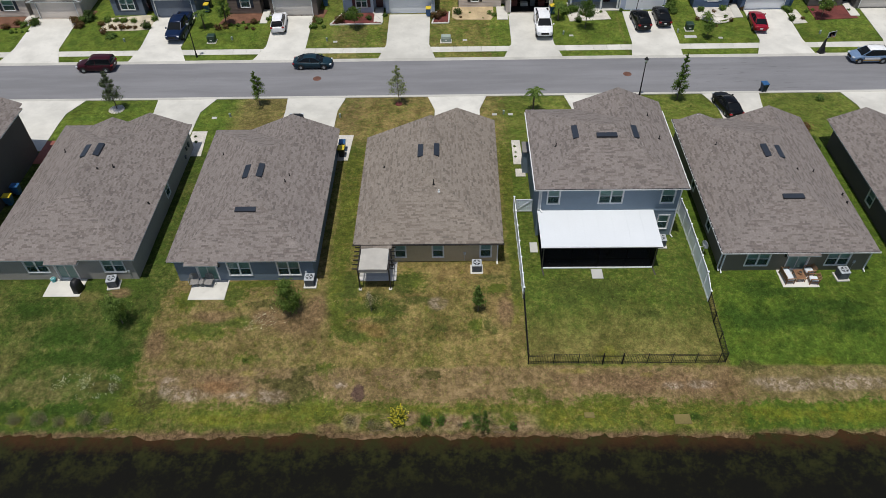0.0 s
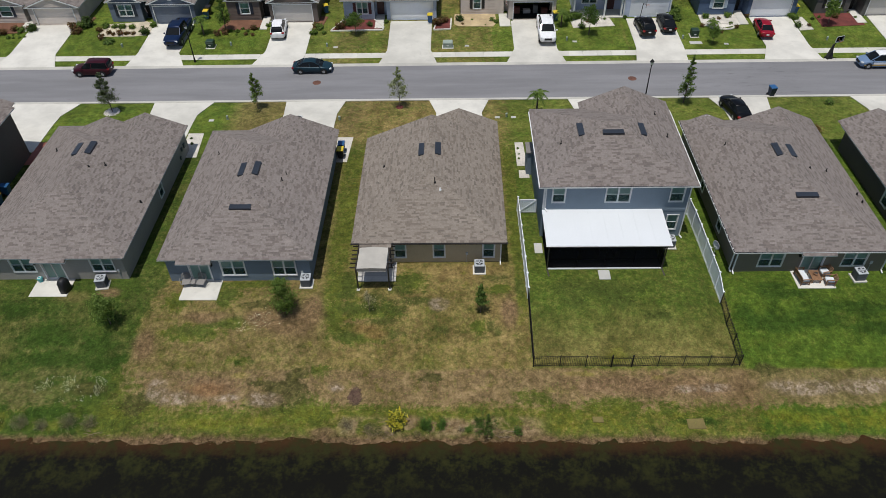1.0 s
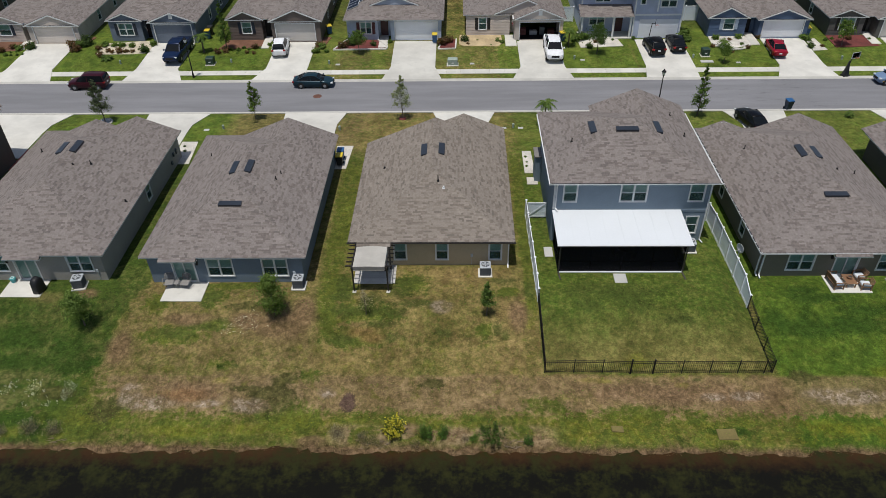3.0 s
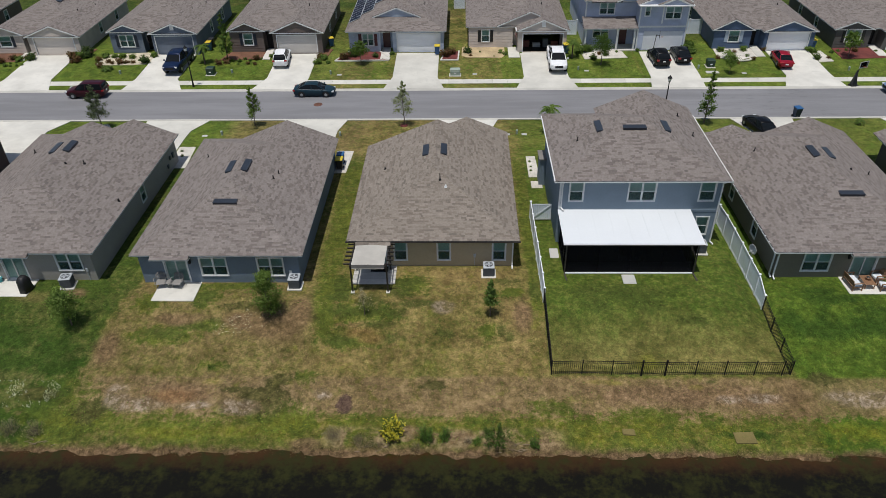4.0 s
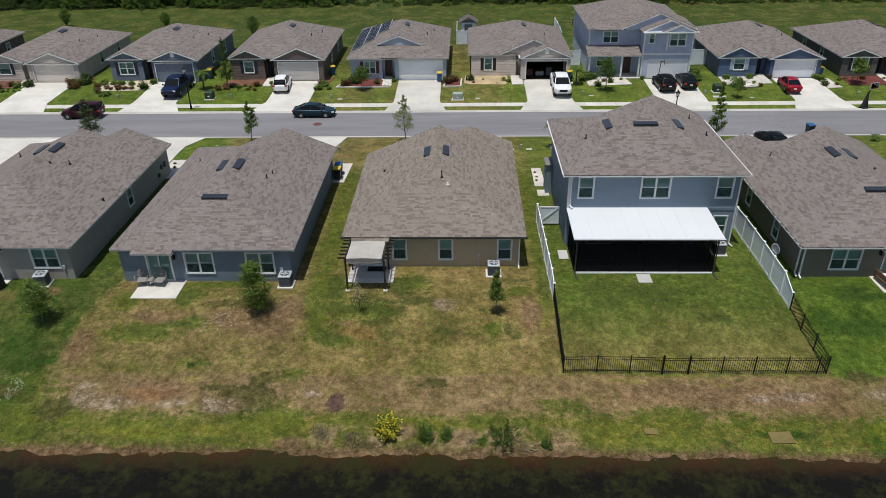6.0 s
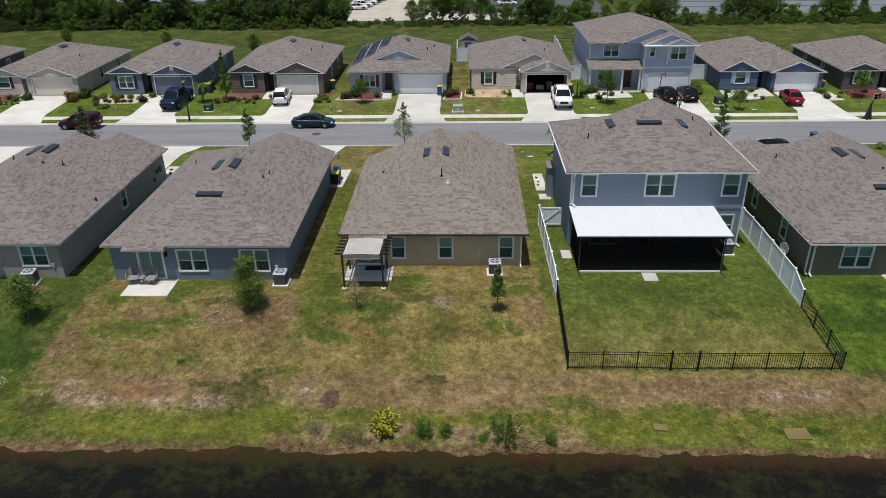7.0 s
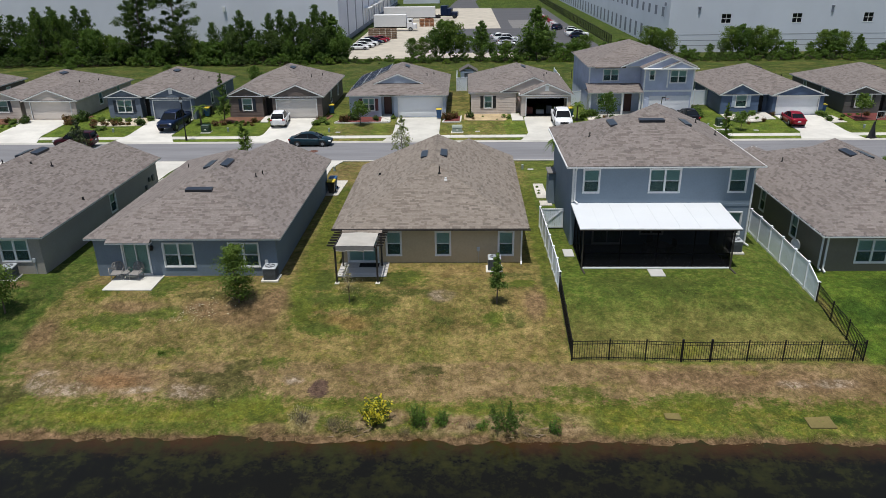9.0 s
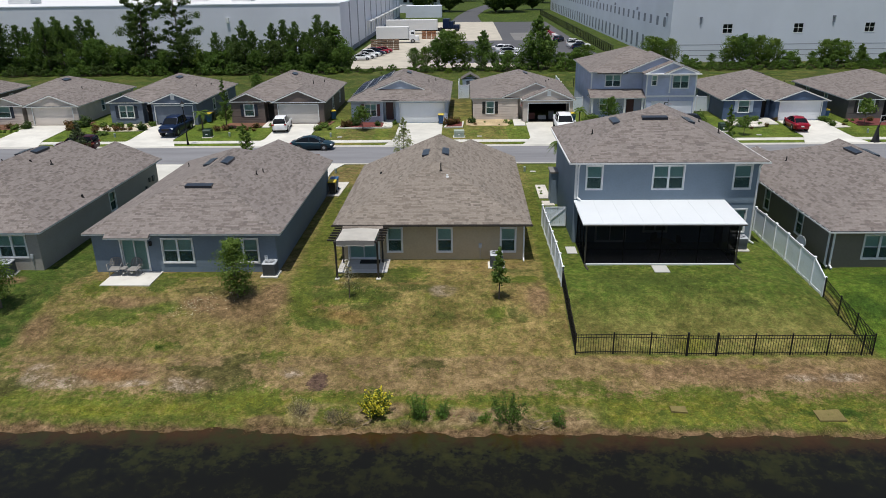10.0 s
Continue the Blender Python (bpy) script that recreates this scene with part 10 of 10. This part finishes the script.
# pines: x, y, height
for x, y, h in ((-96, 129, 9.5), (-92, 131, 10.2), (-87.5, 130, 9.0), (-84.5, 131, 10.2), (-80.6, 130, 8.2), (-78.9, 130, 7.8), (-77.2, 131, 9.5), (-76.1, 130, 10.5), (-75.0, 129, 9.4), (-73.6, 130.5, 10.6), (-72.5, 129.5, 8.9), (-71.1, 130, 8.1), (-68.9, 130, 10.7), (-67.6, 131, 8.9),
                (-44.7, 130, 6.7), (-42.7, 130.5, 6.2), (-41.2, 129.5, 6.6), (-39.7, 130, 8.5), (-38.4, 131, 7.1), (-36.5, 130, 5.6), (-34.5, 130, 8.0), (-32.6, 130.5, 8.5), (-31.4, 129.5, 6.6), (-30.4, 130, 8.2), (-29.0, 131, 6.8), (-27.6, 130, 7.4), (-26.2, 129.5, 9.3), (-24.7, 130.5, 8.2)):
    k = 0 if h > 9.3 else 1 if h > 7.5 else 2
    belt(_pines[k], x, y, _rb.random() * 360, h / (10.6, 9.0, 7.0)[k])
# broadleaf trees: x, y, kind, height
for x, y, k, h in ((-84.0, 129, 0, 9.0), (-88, 128, 0, 6.2), (-75.5, 132, 0, 5.2), (-72.8, 132, 0, 5.0), (-78.0, 128.5, 1, 4.8), (-70.2, 128.2, 1, 4.6), (-66.6, 129, 1, 6.3), (-65.0, 128.6, 1, 6.0), (-63.3, 129, 2, 4.8), (-61.6, 128.4, 1, 4.9), (-60.2, 128.2, 1, 4.4), (-57.2, 129, 3, 13.8), (-58.8, 131, 3, 10.3), (-51.4, 130, 3, 13.6), (-53.5, 128.0, 1, 4.2), (-49.6, 128.5, 0, 4.4),
                   (-47.6, 128.5, 2, 3.4), (-45.4, 128, 1, 3.8), (-40.5, 128.3, 0, 3.6), (-37.4, 128, 1, 4.0), (-34.0, 128.3, 0, 3.7), (-31.0, 128, 1, 4.1), (-27.8, 128.3, 1, 3.8), (-25.2, 128.4, 0, 4.0), (-23.4, 130, 4, 8.0), (-22.4, 129, 1, 4.6), (-21.2, 130, 1, 4.4),
                   (-9.4, 130, 1, 4.0), (-7.6, 131, 2, 3.2), (-5.4, 130.4, 1, 5.4), (-4.0, 130, 1, 7.0), (-2.6, 130.5, 2, 5.4), (-0.4, 131, 2, 3.6), (2.8, 130.5, 4, 4.5), (4.8, 131, 1, 3.0), (7.2, 131, 2, 2.6), (9.7, 131, 1, 3.0), (11.4, 130.4, 1, 4.2), (12.6, 130, 4, 6.1), (14.0, 130.2, 2, 4.2), (16.4, 131, 1, 2.9), (19.1, 130, 1, 3.7), (21.0, 130.5, 2, 3.3), (24.4, 130, 1, 3.0), (27.6, 130, 2, 2.8), (30.4, 130, 1, 3.2),
                   (32.2, 129.5, 2, 4.4), (33.4, 130, 1, 5.2), (35.6, 130, 2, 4.0), (38.4, 130.5, 1, 2.3), (42.8, 130, 1, 2.5), (45.2, 130, 1, 3.4), (46.5, 130.4, 2, 4.2), (47.8, 129.8, 1, 5.8), (49.4, 130.2, 1, 4.8), (50.8, 130, 2, 4.3), (52.2, 129.6, 1, 3.8), (53.5, 130, 2, 3.9), (56.5, 130, 1, 2.0), (60.2, 130, 1, 2.7), (62.4, 130.4, 2, 3.7), (63.8, 130, 1, 4.8), (65.6, 130.2, 2, 3.5), (68.5, 130, 4, 2.6), (72.4, 130, 1, 2.4), (76, 130, 2, 3.0), (82, 130, 1, 3.8), (88, 130, 1, 3.8)):
    belt(_broad[k], x, y, _rb.random() * 360, h / (6.0, 5.0, 4.0, 13.2, 5.4)[k])
for i in range(86):
    x = -98 + 2.2 * i + _rb.uniform(-0.6, 0.6)
    s = 1.0 if x < -22 else 0.5 if x < -9 else 0.72
    belt(_bushd if _rb.random() < 0.3 else _bush if _rb.random() < 0.75 else _bushw, x, 126.4 + _rb.uniform(-0.8, 0.8), _rb.random() * 360, s * _rb.choice((0.35, 0.5, 0.65, 0.85, 1.15)))
    s = 1.2 if x < -22 else 0.6 if x < -9 else 0.9
    belt(_bush if _rb.random() < 0.6 else _bushd, x + 1.5, 129.2 + _rb.uniform(-0.8, 0.8), _rb.random() * 360, s * _rb.choice((0.6, 0.8, 1.0, 1.35)))
for i in range(30):
    belt(_bushd if i % 3 == 0 else _bush, -96 + 2.5 * i + _rb.uniform(-0.7, 0.7), 131.5 + _rb.uniform(-0.8, 0.8), _rb.random() * 360, 1.2 * _rb.uniform(0.7, 1.35))
for x, y, s in ((-30.5, 104, 0.62), (-45.5, 110, 0.5), (0.5, 108, 0.5), (-62, 112, 0.55)):
    belt(_broad[1], x, y, x * 31, s)
# far side of the lorry yard
_oak = belt_tree("broadleaf_tree", "large dark live oak beyond the lorry yard", 9.5, 6.0, 91, L_DARK, 9000, 0.1, 0.5, 0.3)
for x, y, s in ((-19, 330, 1.0), (-8, 335, 1.15), (-14, 345, 1.1), (12, 320, 1.1), (20, 326, 1.15), (16, 335, 1.2), (30, 345, 0.9), (-30, 350, 1.1), (42, 420, 1.5), (-45, 420, 1.5), (0, 460, 1.6), (25, 440, 1.6), (60, 460, 1.7), (-70, 460, 1.7), (-110, 430, 1.7), (-150, 420, 1.8), (-90, 400, 1.6), (-130, 400, 1.6), (-170, 400, 1.7), (-20, 470, 1.7)):
    belt(_oak, x, y, x * 17, s)
B = Thing("office_building", (-25, 300, 0), "pale low office building beyond the yard", "building", world=True)
B.part("wall", M().box(-60, -12, 330, 350, 0, 9), PANEL)
B.part("wall", M().box(-24, -10, 292, 300, 0, 4.5), PANEL2)
for k in range(6):
    B.part("window", M().box(-28 + 2.6 * k, -26.4 + 2.6 * k, 329.9, 330.05, 4.5, 7.5), CARGLASS)
B.part("roof_slab", M().box(-61, -11, 329, 351, 9, 9.5), ROOFWHITE)
C = Thing("gantry", (-140, 330, 0), "pale steel canopy structure beyond the warehouse roof", "canopy", world=True)
for x in (-175, -160, -146, -120, -104):
    C.part("column", M().box(x - 0.6, x + 0.6, 329, 330.2, 0, 18), ROOFWHITE)
C.part("beam", M().box(-200, -100, 328.6, 330.6, 14.5, 16.0), ROOFWHITE)
D = Thing("warehouse", (-90, 360, 0), "white low warehouse far behind", "warehouse", "warehouses", world=True)
D.part("wall", M().box(-100, -58, 360, 400, 0, 13), ROOFWHITE)
D.part("roof_slab", M().box(-101, -57, 359, 401, 13, 13.6), PANEL)
